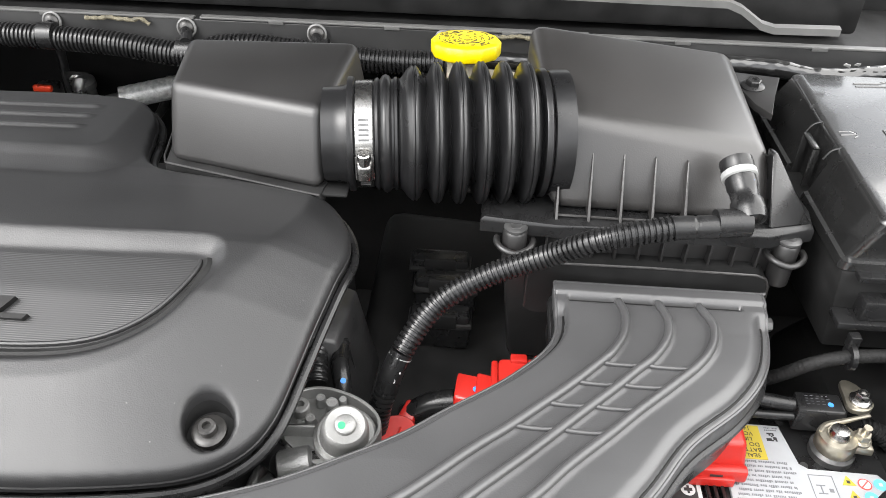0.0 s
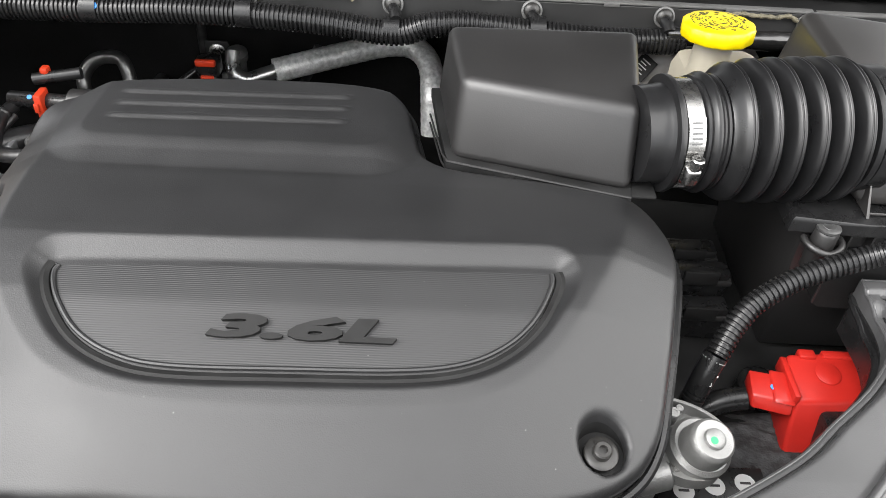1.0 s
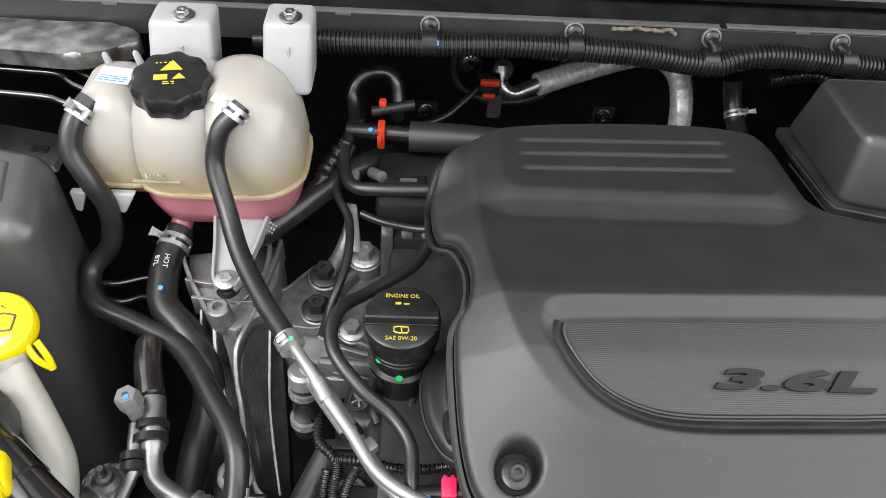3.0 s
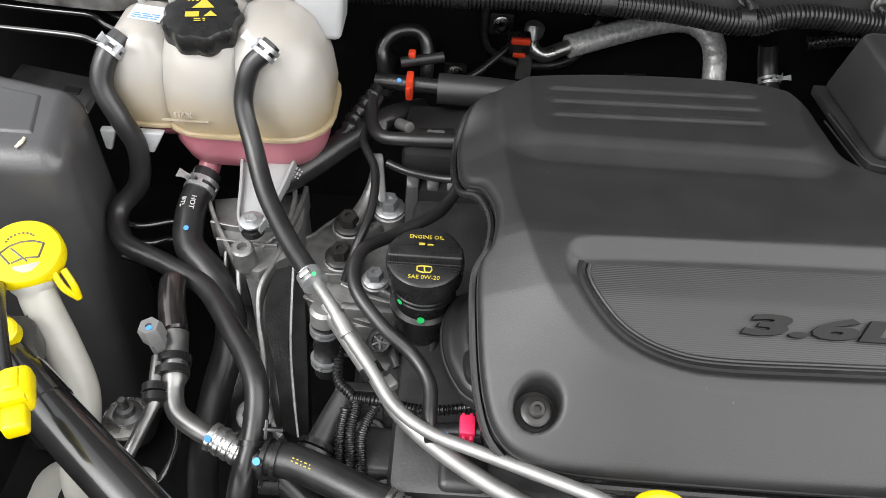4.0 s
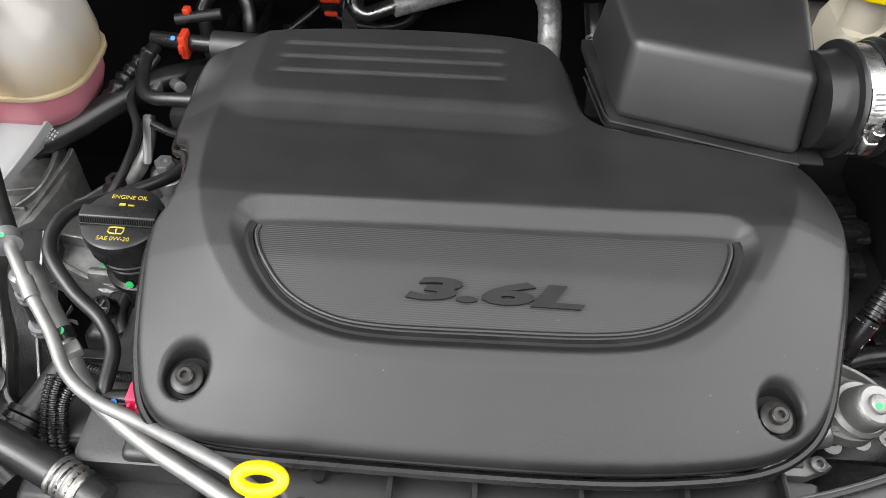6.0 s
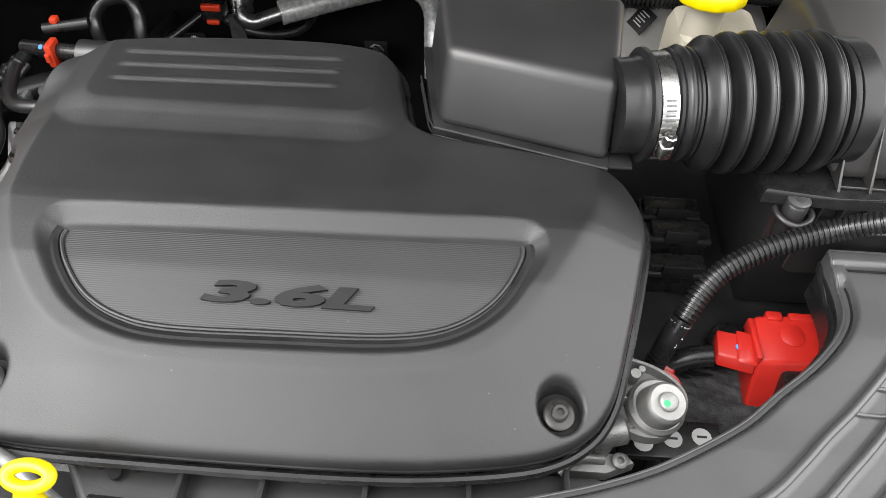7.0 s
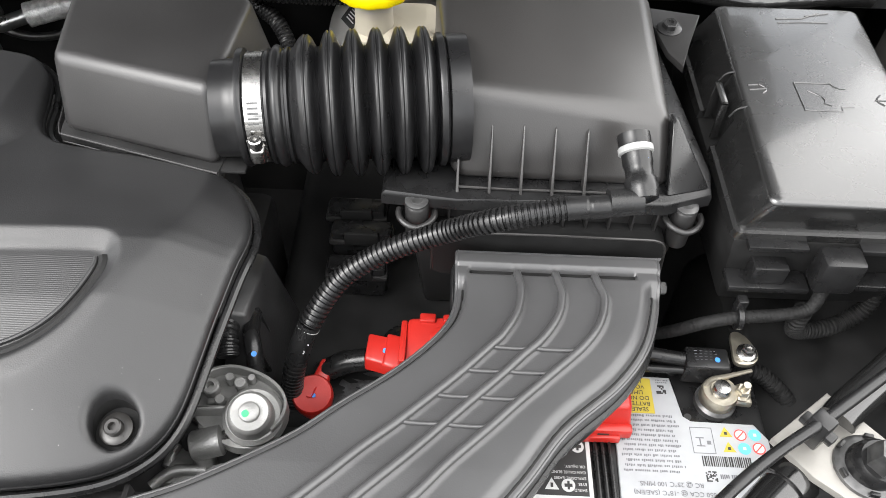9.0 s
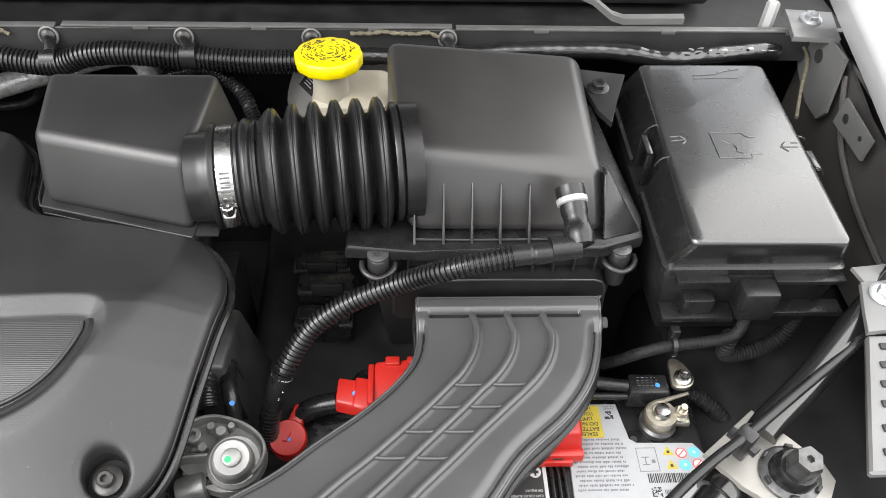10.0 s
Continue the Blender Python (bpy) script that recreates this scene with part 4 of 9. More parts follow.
def spring_clamp(parent, at, direction, r, width=0.012, spin=0.0, mat=None):
    """A flat spring clamp: two bands with bridges and two bent ears."""
    m = axes(at, direction, spin)
    bm = bmesh.new()
    for z0, z1 in ((-0.50, -0.14), (0.14, 0.50)):
        lathe(bm, [(r, z0 * width), (r + 0.0012, z0 * width), (r + 0.0012, z1 * width), (r, z1 * width)], m, 28)
    for k in range(4):
        block(bm, (r - 0.0004, -0.0025, -0.2 * width), (r + 0.0010, 0.0025, 0.2 * width), 0.0003, m @ Matrix.Rotation(k * math.pi / 2 + 0.6, 4, 'Z'))
    band = part("spring_clamp", bm, mat or ZINC, parent, "zinc spring clamp")
    for sgn in (-1, 1):
        bm = bmesh.new()
        w = width * 0.32
        run = [(r + 0.0006, sgn * 0.0030), (r + 0.0040, sgn * 0.0036), (r + 0.0075, sgn * 0.0060), (r + 0.0105, sgn * 0.0100)]
        rows = []
        for (px_, py_), grow in zip(run, (1.0, 0.8, 0.9, 1.25)):
            rows.append([bm.verts.new(m @ Vector((px_ + o, py_ + sgn * o * 0.4, e * w * grow))) for o, e in ((-0.0006, -1), (0.0006, -1), (0.0006, 1), (-0.0006, 1))])
        for p0, p1 in zip(rows, rows[1:]):
            for k in range(4):
                bm.faces.new((p0[k], p0[(k + 1) % 4], p1[(k + 1) % 4], p1[k]))
        bm.faces.new(rows[0])
        bm.faces.new(rows[-1][::-1])
        part("clamp_ear", bm, mat or ZINC, band)
    return band


def hose(name, label, pts, r, mat, category="hose", seg=16, step=0.004):
    ob = thing(name, label, category, pts[0])
    bm = bmesh.new()
    tube(bm, pts, r, seg, step)
    part("tube", bm, mat, ob)
    return ob


# ---- coolant tank ----
def tank_material():
    m = material("translucent_tank", (0.50, 0.47, 0.41), 0.22, vary=0.05, scale=14)
    n, l = m.node_tree.nodes, m.node_tree.links
    b = n["Principled BSDF"]
    tc = n.new("ShaderNodeTexCoord")
    sep = n.new("ShaderNodeSeparateXYZ")
    l.new(tc.outputs["Object"], sep.inputs[0])
    cloud = n.new("ShaderNodeTexNoise")
    cloud.inputs["Scale"].default_value = 25
    l.new(tc.outputs["Object"], cloud.inputs["Vector"])
    add = n.new("ShaderNodeMath")
    add.operation = 'MULTIPLY_ADD'
    add.inputs[1].default_value = 0.03
    l.new(cloud.outputs["Fac"], add.inputs[0])
    l.new(sep.outputs["Z"], add.inputs[2])
    ramp = n.new("ShaderNodeMapRange")
    ramp.inputs["From Min"].default_value, ramp.inputs["From Max"].default_value = 1.035, 1.085
    l.new(add.outputs[0], ramp.inputs["Value"])
    mix = n.new("ShaderNodeMix")
    mix.data_type = 'RGBA'
    mix.inputs[6].default_value = (0.300, 0.235, 0.140, 1)
    mix.inputs[7].default_value = (0.300, 0.285, 0.262, 1)
    l.new(ramp.outputs[0], mix.inputs["Factor"])
    l.new(mix.outputs[2], b.inputs["Base Color"])
    b.inputs["Subsurface Weight"].default_value = 0.45
    b.inputs["Subsurface Radius"].default_value = (0.030, 0.026, 0.020)
    b.inputs["Subsurface Scale"].default_value = 1.0
    return m


TANK = tank_material()
PINKTANK = material("coolant_filled_plastic", (0.36, 0.125, 0.155), 0.30, vary=0.12, scale=20)
CLEARPLASTIC = material("milky_plastic", (0.26, 0.265, 0.268), 0.35, vary=0.05)
tank = thing("coolant_tank", "milky coolant expansion tank holding pink coolant", "reservoir", (-0.82, 0.62, 0.96))
bm = bmesh.new()
LOBES = [(1.022, 0.0), (1.040, -0.002), (1.068, 0.001), (1.090, 0.007), (1.106, 0.016), (1.116, 0.027), (1.121, 0.040)]
dome(bm, -0.888, 0.576, -0.778, 0.700, 0.045, LOBES, 8)
dome(bm, -0.832, 0.576, -0.725, 0.700, 0.045, LOBES, 8)
dome(bm, -0.938, 0.588, -0.858, 0.690, 0.030, [(1.022, 0.0), (1.040, -0.002), (1.068, 0.001), (1.088, 0.007), (1.102, 0.016), (1.109, 0.028)], 8)
upper = part("upper_half", bm, TANK, tank, angle=75)
bm = bmesh.new()
slab(bm, rounded(-0.891, 0.5725, -0.7205, 0.703, 0.047), 1.0185, 1.0225, 0.001)
slab(bm, rounded(-0.9415, 0.584, -0.856, 0.693, 0.032), 1.0185, 1.0225, 0.001)
part("seam_flange", bm, TANK, tank)
bm = bmesh.new()
dome(bm, -0.886, 0.577, -0.727, 0.698, 0.044, [(1.019, 0.0), (0.995, 0.002), (0.976, 0.008), (0.966, 0.022)], 8)
dome(bm, -0.930, 0.592, -0.850, 0.690, 0.028, [(1.019, 0.002), (1.006, 0.004), (0.996, 0.012)], 8)
part("lower_half", bm, PINKTANK, tank, "lower half tinted pink by coolant", angle=75)
for bx0, bx1, top in ((-0.868, -0.806, 1.148), (-0.762, -0.713, 1.151)):
    bm = bmesh.new()
    hexa(bm, [(bx0 - 0.002, 0.650, 1.085), (bx1 - 0.004, 0.650, 1.085), (bx1 - 0.004, 0.70, 1.085), (bx0 - 0.002, 0.70, 1.085)],
         [(bx0 + 0.002, 0.672, top), (bx1 - 0.001, 0.672, top), (bx1 - 0.001, 0.712, top), (bx0 + 0.002, 0.712, top)], 0.006, 3)
    arm = part("mounting_ear", bm, CLEARPLASTIC, tank, "white plastic mounting ear")
    bm = bmesh.new()
    bolt(bm, ((bx0 + bx1) / 2 + 0.002, 0.684, top - 0.001), (0, -0.1, 1), 0.006, 0.011)
    part("bolt", bm, STEEL, arm)
    bm = bmesh.new()
    block(bm, ((bx0 + bx1) / 2 - 0.002, 0.662, 1.08), ((bx0 + bx1) / 2 + 0.002, 0.675, top - 0.02), 0.001)
    part("rib", bm, CLEARPLASTIC, arm)
bm = bmesh.new()
tube(bm, [(-0.8535, 0.588, 0.957), (-0.851, 0.600, 0.965), (-0.848, 0.612, 0.985)], 0.0112, 18, 0.004)
part("spout", bm, PINKTANK, tank, "pink-tinted outlet spout")
# foot bracket
bm = bmesh.new()
hexa(bm, [(-0.800, 0.500, 0.972), (-0.776, 0.500, 0.972), (-0.776, 0.520, 0.968), (-0.800, 0.520, 0.968)],
     [(-0.815, 0.590, 0.985), (-0.757, 0.590, 0.985), (-0.757, 0.598, 0.965), (-0.815, 0.598, 0.965)], 0.003, 2)
foot = part("foot_bracket", bm, CLEARPLASTIC, tank)
for pts in ([(-0.8130, 0.592, 0.9905), (-0.8060, 0.550, 0.9845), (-0.8015, 0.515, 0.979), (-0.7960, 0.5015, 0.977)], [(-0.7590, 0.592, 0.9905), (-0.7660, 0.550, 0.9845), (-0.7745, 0.515, 0.979), (-0.7800, 0.5015, 0.977)]):
    bm = bmesh.new()
    fin(bm, pts, 0.0030, 0.010)
    part("side_lip", bm, CLEARPLASTIC, foot)
bm = bmesh.new()
bolt(bm, (-0.788, 0.5085, 0.9755), (0, -0.1, 1), 0.0058, 0.0112, 0.0055)
part("bolt", bm, ZINC, foot)
bm = bmesh.new()
lathe(bm, [(0.0095, -0.014), (0.0115, -0.012), (0.0115, -0.007), (0.0100, -0.005)], axes((-0.788, 0.507, 0.9755), (0, -0.1, 1)), 24)
part("grommet", bm, BLACK, foot, "black rubber grommet")
for tx, wide in ((-0.934, 0.008), (-0.893, 0.013)):
    bm = bmesh.new()
    hexa(bm, [(tx - wide * 0.7, 0.570, 1.000), (tx, 0.570, 0.998), (tx, 0.575, 0.998), (tx - wide * 0.7, 0.575, 1.000)],
         [(tx - wide, 0.574, 1.020), (tx + wide, 0.574, 1.020), (tx + wide, 0.582, 1.020), (tx - wide, 0.582, 1.020)], 0.002, 2)
    part("side_tab", bm, CLEARPLASTIC, tank)
for sx, sy, sz in ((-0.905, 0.66, 1.106), (-0.878, 0.665, 1.106)):
    bm = bmesh.new()
    lathe(bm, [(0.004, 0), (0.003, 0.016), (0.0015, 0.018)], axes((sx, sy, sz - 0.004), (-0.2, 0, 1)), 10)
    part("spike", bm, CLEARPLASTIC, tank)
# label and level marks
bm = bmesh.new()
mlab = Matrix.Translation((-0.8935, 0.638, 1.1096)) @ Matrix.Rotation(radians(-8), 4, 'Z') @ Matrix.Rotation(radians(5), 4, 'X')
block(bm, (-0.016, -0.011, 0), (0.016, 0.011, 0.0008), 0, mlab)
lab = part("label", bm, INK, upper, "white warning label with a blue border")
bm = bmesh.new()
bars(bm, mlab @ Matrix.Translation((0, -0.003, 0)), 3, 0.026, 0.003, 0.0014, 3, 3, 0.0012)
part("print", bm, BLUEMARK, lab)
lettering("MAX", 0.0075, Matrix.Translation((-0.855, 0.5705, 1.047)) @ Matrix.Rotation(radians(90), 4, 'X'), TANK, upper, "level_mark", 0.0012)
bm = bmesh.new()
block(bm, (-0.8768, 0.571, 1.0387), (-0.8332, 0.574, 1.0395), 0)
part("level_bracket", bm, TANK, upper)
# cap
mc = axes((-0.836, 0.620, 1.1035), (0.02, -0.12, 1))
bm = bmesh.new()
lathe(bm, [(0.031, 0.0), (0.0345, 0.003), (0.0350, 0.018), (0.0325, 0.0225), (0.024, 0.0235)], mc, 72, 9, 0.05)
cap = part("cap", bm, BLACK, tank, "black lobed pressure cap with yellow warning print", angle=50)
bm = bmesh.new()
lathe(bm, [(0.027, -0.008), (0.027, 0.001)], mc, 32)
part("filler_neck", bm, CLEARPLASTIC, tank)
mt = mc @ Matrix.Translation((0, 0, 0.0238))
bm = bmesh.new()
for (ax, ay), (bx, by), (cx2, cy2) in (((-0.009, 0.006), (0.011, 0.006), (0.002, 0.020)), ((0.002, -0.006), (0.014, -0.006), (0.008, 0.002))):
    bm.faces.new([bm.verts.new(mt @ Vector((ax, ay, 0.0003))), bm.verts.new(mt @ Vector((bx, by, 0.0003))), bm.verts.new(mt @ Vector((cx2, cy2, 0.0003)))])
block(bm, (-0.014, -0.006, 0.0), (-0.002, 0.001, 0.0003), 0, mt)
bars(bm, mt @ Matrix.Translation((-0.006, 0.016, 0)), 1, 0.014, 0.003, 0.0018, 4, 5)
bars(bm, mt @ Matrix.Translation((-0.001, -0.010, 0)), 2, 0.010, 0.0025, 0.0014, 5, 2)
part("warning_print", bm, YINK, cap, "yellow printed warning signs", recalc=False)

# ---- hoses by the tank ----
h = hose("overflow_hose", "black rubber hose snaking down beside the tank", [(-0.911, 0.612, 1.101), (-0.923, 0.594, 1.089), (-0.928, 0.580, 1.066), (-0.916, 0.571, 1.038), (-0.907, 0.569, 1.005), (-0.913, 0.561, 0.965), (-0.933, 0.544, 0.942), (-0.92, 0.512, 0.932), (-0.871, 0.486, 0.932), (-0.826, 0.458, 0.935), (-0.785, 0.402, 0.942), (-0.757, 0.357, 0.942), (-0.753, 0.321, 0.922), (-0.759, 0.286, 0.9), (-0.765, 0.26, 0.86)], 0.0102, RUBBER)
spring_clamp(h, (-0.9185, 0.601, 1.0935), (0.5, 0.75, 0.48), 0.0112, 0.012, 2.2)
bm = bmesh.new()
lathe(bm, [(0.0106, -0.002), (0.0116, -0.002), (0.0116, 0.002), (0.0106, 0.002)], axes((-0.7535, 0.312, 0.917), (0, 0.85, 0.5)) @ Matrix.Scale(1.12, 4), 24)
block(bm, (-0.746, 0.304, 0.914), (-0.732, 0.312, 0.921), 0.001)
part("cable_tie", bm, BLACK, h)
h = hose("tank_outlet_hose", "thick black coolant hose marked in white print", [(-0.853, 0.590, 0.958), (-0.859, 0.562, 0.950), (-0.860, 0.538, 0.944), (-0.854, 0.509, 0.935), (-0.826, 0.480, 0.928), (-0.805, 0.449, 0.915), (-0.801, 0.425, 0.895), (-0.811, 0.390, 0.862), (-0.822, 0.350, 0.81), (-0.826, 0.33, 0.76)], 0.0148, RUBBER)
spring_clamp(h, (-0.856, 0.574, 0.9535), (0.2, 0.9, 0.25), 0.0152, 0.013, 1.2)
hc, hd = Vector((-0.8595, 0.548, 0.9470)), Vector((-0.03, -1, -0.25)).normalized()
hr = Vector((1, 0, 0))
hr = (hr - hd * hr.dot(hd)).normalized()
hu = hr.cross(hd) * -1
for word, turn_ in (("HOT", 14), ("BTL", -24)):
    nz = (hu * math.cos(radians(turn_)) + hr * math.sin(radians(turn_))).normalized()
    lettering(word, 0.0072, Matrix.Translation(hc + nz * 0.0150) @ Matrix((hd, nz.cross(hd), nz)).transposed().to_4x4(), INK, h, "lettering", 0.0004)
mark(h, (-0.856, 0.516, 0.953), (0, -0.4, 1), 0.0025, BLUEMARK, "blue paint dot")
h = hose("vent_hose", "black rubber vent hose from tank to pipe", [(-0.768, 0.588, 1.118), (-0.775, 0.581, 1.112), (-0.787, 0.574, 1.100), (-0.794, 0.563, 1.070), (-0.783, 0.537, 1.042), (-0.767, 0.5, 1.022), (-0.741, 0.456, 1.012), (-0.716, 0.419, 1.011)], 0.0088, RUBBER)
spring_clamp(h, (-0.773, 0.583, 1.1135), (0.5, 0.5, 0.5), 0.0102, 0.011, 0.3)
bm = bmesh.new()
lathe(bm, [(0.0088, -0.0062), (0.0112, -0.0060), (0.0106, -0.003), (0.0114, 0.0), (0.0106, 0.003), (0.0112, 0.0060), (0.0088, 0.0062)], axes((-0.7125, 0.4115, 1.0125), (0.55, -0.83, 0)), 28)
cl = part("crimp_clamp", bm, ZINC, h, "bright steel crimp clamp")
bm = bmesh.new()
block(bm, (-0.003, -0.005, 0.0100), (0.003, 0.005, 0.0135), 0.001, axes((-0.7125, 0.4115, 1.0125), (-0.5, -0.3, 1)))
part("crimp_ear", bm, STEEL, cl)
mark(h, (-0.7095, 0.4075, 1.0238), (0.1, -0.4, 0.9), 0.0018, GREENMARK, "green paint dot")

p = hose("coolant_pipe", "thin bare aluminium coolant pipe", [(-0.716, 0.419, 1.011), (-0.706, 0.405, 1.012), (-0.692, 0.386, 1.008), (-0.680, 0.370, 1.0), (-0.658, 0.344, 0.99), (-0.636, 0.314, 0.985), (-0.609, 0.294, 0.985), (-0.571, 0.277, 0.990), (-0.532, 0.258, 1.0), (-0.495, 0.239, 1.010), (-0.478, 0.228, 1.010), (-0.455, 0.215, 1.006), (-0.43, 0.20, 0.99)], 0.0050, PIPE, "pipe")
bm = bmesh.new()
tube(bm, [(-0.688, 0.381, 1.005), (-0.678, 0.367, 0.999)], 0.0064, 14, 0.003)
part("swaged_collar", bm, PIPE, p)
p = hose("heater_pipe", "wide bare aluminium heater pipe", [(-0.700, 0.404, 0.990), (-0.690, 0.391, 0.986), (-0.679, 0.376, 0.98), (-0.655, 0.350, 0.97), (-0.634, 0.321, 0.965), (-0.605, 0.297, 0.96), (-0.569, 0.275, 0.955), (-0.526, 0.254, 0.95), (-0.47, 0.227, 0.942), (-0.42, 0.205, 0.93), (-0.36, 0.185, 0.91)], 0.0070, PIPE, "pipe")
bm = bmesh.new()
tube(bm, [(-0.694, 0.396, 0.987), (-0.660, 0.355, 0.972)], 0.0086, 16, 0.003)
part("sleeve", bm, PIPE, p)
bm = bmesh.new()
tube(bm, [(-0.661, 0.356, 0.974), (-0.655, 0.349, 0.970)], 0.0090, 16, 0.003)
part("joint_tape", bm, BLACK, p)
mark(p, (-0.657, 0.352, 0.9805), (0, -0.3, 1), 0.003, GREENMARK, "green paint mark")
bm = bmesh.new()
block(bm, (-0.006, -0.008, -0.004), (0.006, 0.008, 0.006), 0.002, Matrix.Translation((-0.645, 0.338, 0.974)) @ Matrix.Rotation(radians(-50), 4, 'Z'))
part("welded_boss", bm, PIPE, p)

# upright connector below the pipes
c = thing("coolant_connector", "silver hose connector with spring clamps", "connector", (-0.703, 0.392, 0.90))
bm = bmesh.new()
lathe(bm, [(0.0110, -0.075), (0.0110, -0.03), (0.0120, -0.028), (0.0120, -0.004), (0.010, 0.0)], axes((-0.702, 0.400, 0.985), (0.02, 0.12, 1)), 24)
part("rubber_stub", bm, BLACK, c)
bm = bmesh.new()
lathe(bm, [(0.0115, -0.010), (0.0128, -0.010), (0.0128, 0.003), (0.010, 0.006)], axes((-0.702, 0.400, 0.985), (0.02, 0.12, 1)), 24)
part("alloy_head", bm, PIPE, c)
spring_clamp(c, (-0.7025, 0.3975, 0.966), (0.02, 0.12, 1), 0.0122, 0.007, 3.9)
spring_clamp(c, (-0.7035, 0.392, 0.928), (0.02, 0.12, 1), 0.0122, 0.007, 3.9)

wl = thing("looped_wiring", "loops of thin black wire behind the tank hose", "wiring", (-0.90, 0.54, 0.88))
for pts in ([(-0.960, 0.560, 0.915), (-0.926, 0.560, 0.905), (-0.890, 0.574, 0.900), (-0.868, 0.560, 0.890)], [(-0.945, 0.545, 0.905), (-0.915, 0.540, 0.900), (-0.888, 0.552, 0.895), (-0.872, 0.535, 0.885)],
            [(-0.935, 0.525, 0.895), (-0.905, 0.522, 0.890), (-0.885, 0.528, 0.888), (-0.875, 0.505, 0.875), (-0.880, 0.470, 0.850)], [(-0.868, 0.420, 0.860), (-0.850, 0.380, 0.855), (-0.838, 0.345, 0.850), (-0.842, 0.315, 0.845), (-0.856, 0.300, 0.840)]):
    bm = bmesh.new()
    tube(bm, pts, 0.0036, 10, 0.004)
    part("wire", bm, GLOSS, wl)

# ---- oil filler ----
oil = thing("oil_filler_cap", "black oil filler cap with yellow print", "cap", (-0.621, 0.43, 0.94))
mo = axes((-0.621, 0.430, 1.008), (0.0, -0.05, 1))
bm = bmesh.new()
lathe(bm, [(0.030, -0.004), (0.0322, 0.0), (0.0327, 0.016), (0.0318, 0.021), (0.0295, 0.0225)], mo, 48)
part("crown", bm, BLACK, oil)
bm = bmesh.new()
hexa(bm, [mo @ Vector(v) for v in ((-0.0312, -0.0095, 0.019), (0.0312, -0.0095, 0.019), (0.0312, 0.0075, 0.019), (-0.0312, 0.0075, 0.019))],
     [mo @ Vector(v) for v in ((-0.0305, -0.0070, 0.030), (0.0305, -0.0070, 0.030), (0.0305, 0.0050, 0.030), (-0.0305, 0.0050, 0.030))], 0.0016, 3)
grip = part("grip_bar", bm, BLACK, oil)
bm = bmesh.new()
block(bm, (-0.0300, -0.0105, 0.0215), (0.0300, -0.0085, 0.0245), 0.0008, mo)
part("grip_step", bm, BLACK, grip)
bm = bmesh.new()
for k in range(32):
    x0 = -0.0290 + k * 0.00183
    hexa(bm, [mo @ Vector(v) for v in ((x0, -0.0100, 0.024), (x0 + 0.0009, -0.0100, 0.024), (x0 + 0.0009, -0.008, 0.024), (x0, -0.008, 0.024))],
         [mo @ Vector(v) for v in ((x0, -0.0080, 0.0288), (x0 + 0.0009, -0.0080, 0.0288), (x0 + 0.0009, -0.007, 0.0288), (x0, -0.007, 0.0288))], 0, 1)
part("grip_ribs", bm, BLACK, grip)
bm = bmesh.new()
lathe(bm, [(0.0300, -0.004), (0.0280, -0.006), (0.0280, -0.008), (0.0290, -0.009), (0.0290, -0.0115), (0.0270, -0.013), (0.0270, -0.015), (0.0280, -0.016), (0.0280, -0.0185), (0.0256, -0.021), (0.0252, -0.034), (0.0295, -0.036), (0.0295, -0.041), (0.024, -0.045), (0.023, -0.09), (0.028, -0.12)], mo, 40)
part("filler_neck", bm, BLACK, oil)
lettering("SAE 0W-20", 0.0054, mo @ Matrix.Translation((0, -0.0225, 0.0226)), YINK, oil, "lettering", 0.0003)
lettering("ENGINE OIL", 0.0054, mo @ Matrix.Translation((0, 0.0200, 0.0226)), YINK, oil, "lettering", 0.0003)
bm = bmesh.new()
PAGE = [(0, -0.0175), (-0.003, -0.0167), (-0.006, -0.0175), (-0.006, -0.0115), (-0.003, -0.0107), (0, -0.0115), (0.003, -0.0107), (0.006, -0.0115), (0.006, -0.0175), (0.003, -0.0167), (0, -0.0175), (0, -0.0115)]
tube(bm, [mo @ Vector((p[0], p[1], 0.0226)) for p in PAGE], 0.0007, 6, 0.004, False)
part("book_symbol", bm, YINK, oil)
for x0, x1, yb in ((-0.006, -0.001, 0.0135), (0.001, 0.006, 0.0125)):
    bm = bmesh.new()
    block(bm, (x0, 0.011, 0.0226), (x1, yb, 0.0230), 0, mo)
    part("half_symbol", bm, YINK, oil)
mark(oil, (-0.622, 0.4045, 0.9755), (0.02, -1, 0.25), 0.0033, GREENMARK, "green paint mark")
mark(oil, (-0.628, 0.4060, 0.966), (0.02, -1, 0.2), 0.0025, GREENMARK, "green paint mark")
mark(oil, (-0.640, 0.4095, 0.993), (-0.6, -0.8, 0.1), 0.0025, GREENMARK, "green paint mark")

h = hose("breather_pipe", "slim black rubber hose round the oil filler", [(-0.585, 0.560, 1.0), (-0.595, 0.548, 1.0), (-0.613, 0.517, 0.995), (-0.652, 0.479, 1.0), (-0.676, 0.445, 1.013), (-0.677, 0.408, 1.012), (-0.653, 0.379, 1.0), (-0.626, 0.360, 0.988), (-0.611, 0.338, 0.981), (-0.609, 0.309, 0.975), (-0.609, 0.300, 0.968)], 0.0058, RUBBER)
fit_ = thing("quick_connector", "black quick connector with a pink lock clip", "connector", (-0.59, 0.303, 0.965))
bm = bmesh.new()
tube(bm, [(-0.612, 0.302, 0.969), (-0.57, 0.302, 0.975)], 0.0078, 16, 0.004, False)
tube(bm, [(-0.572, 0.302, 0.976), (-0.55, 0.302, 0.978)], 0.0055, 12, 0.004, False)
part("body", bm, BLACK, fit_)
bm = bmesh.new()
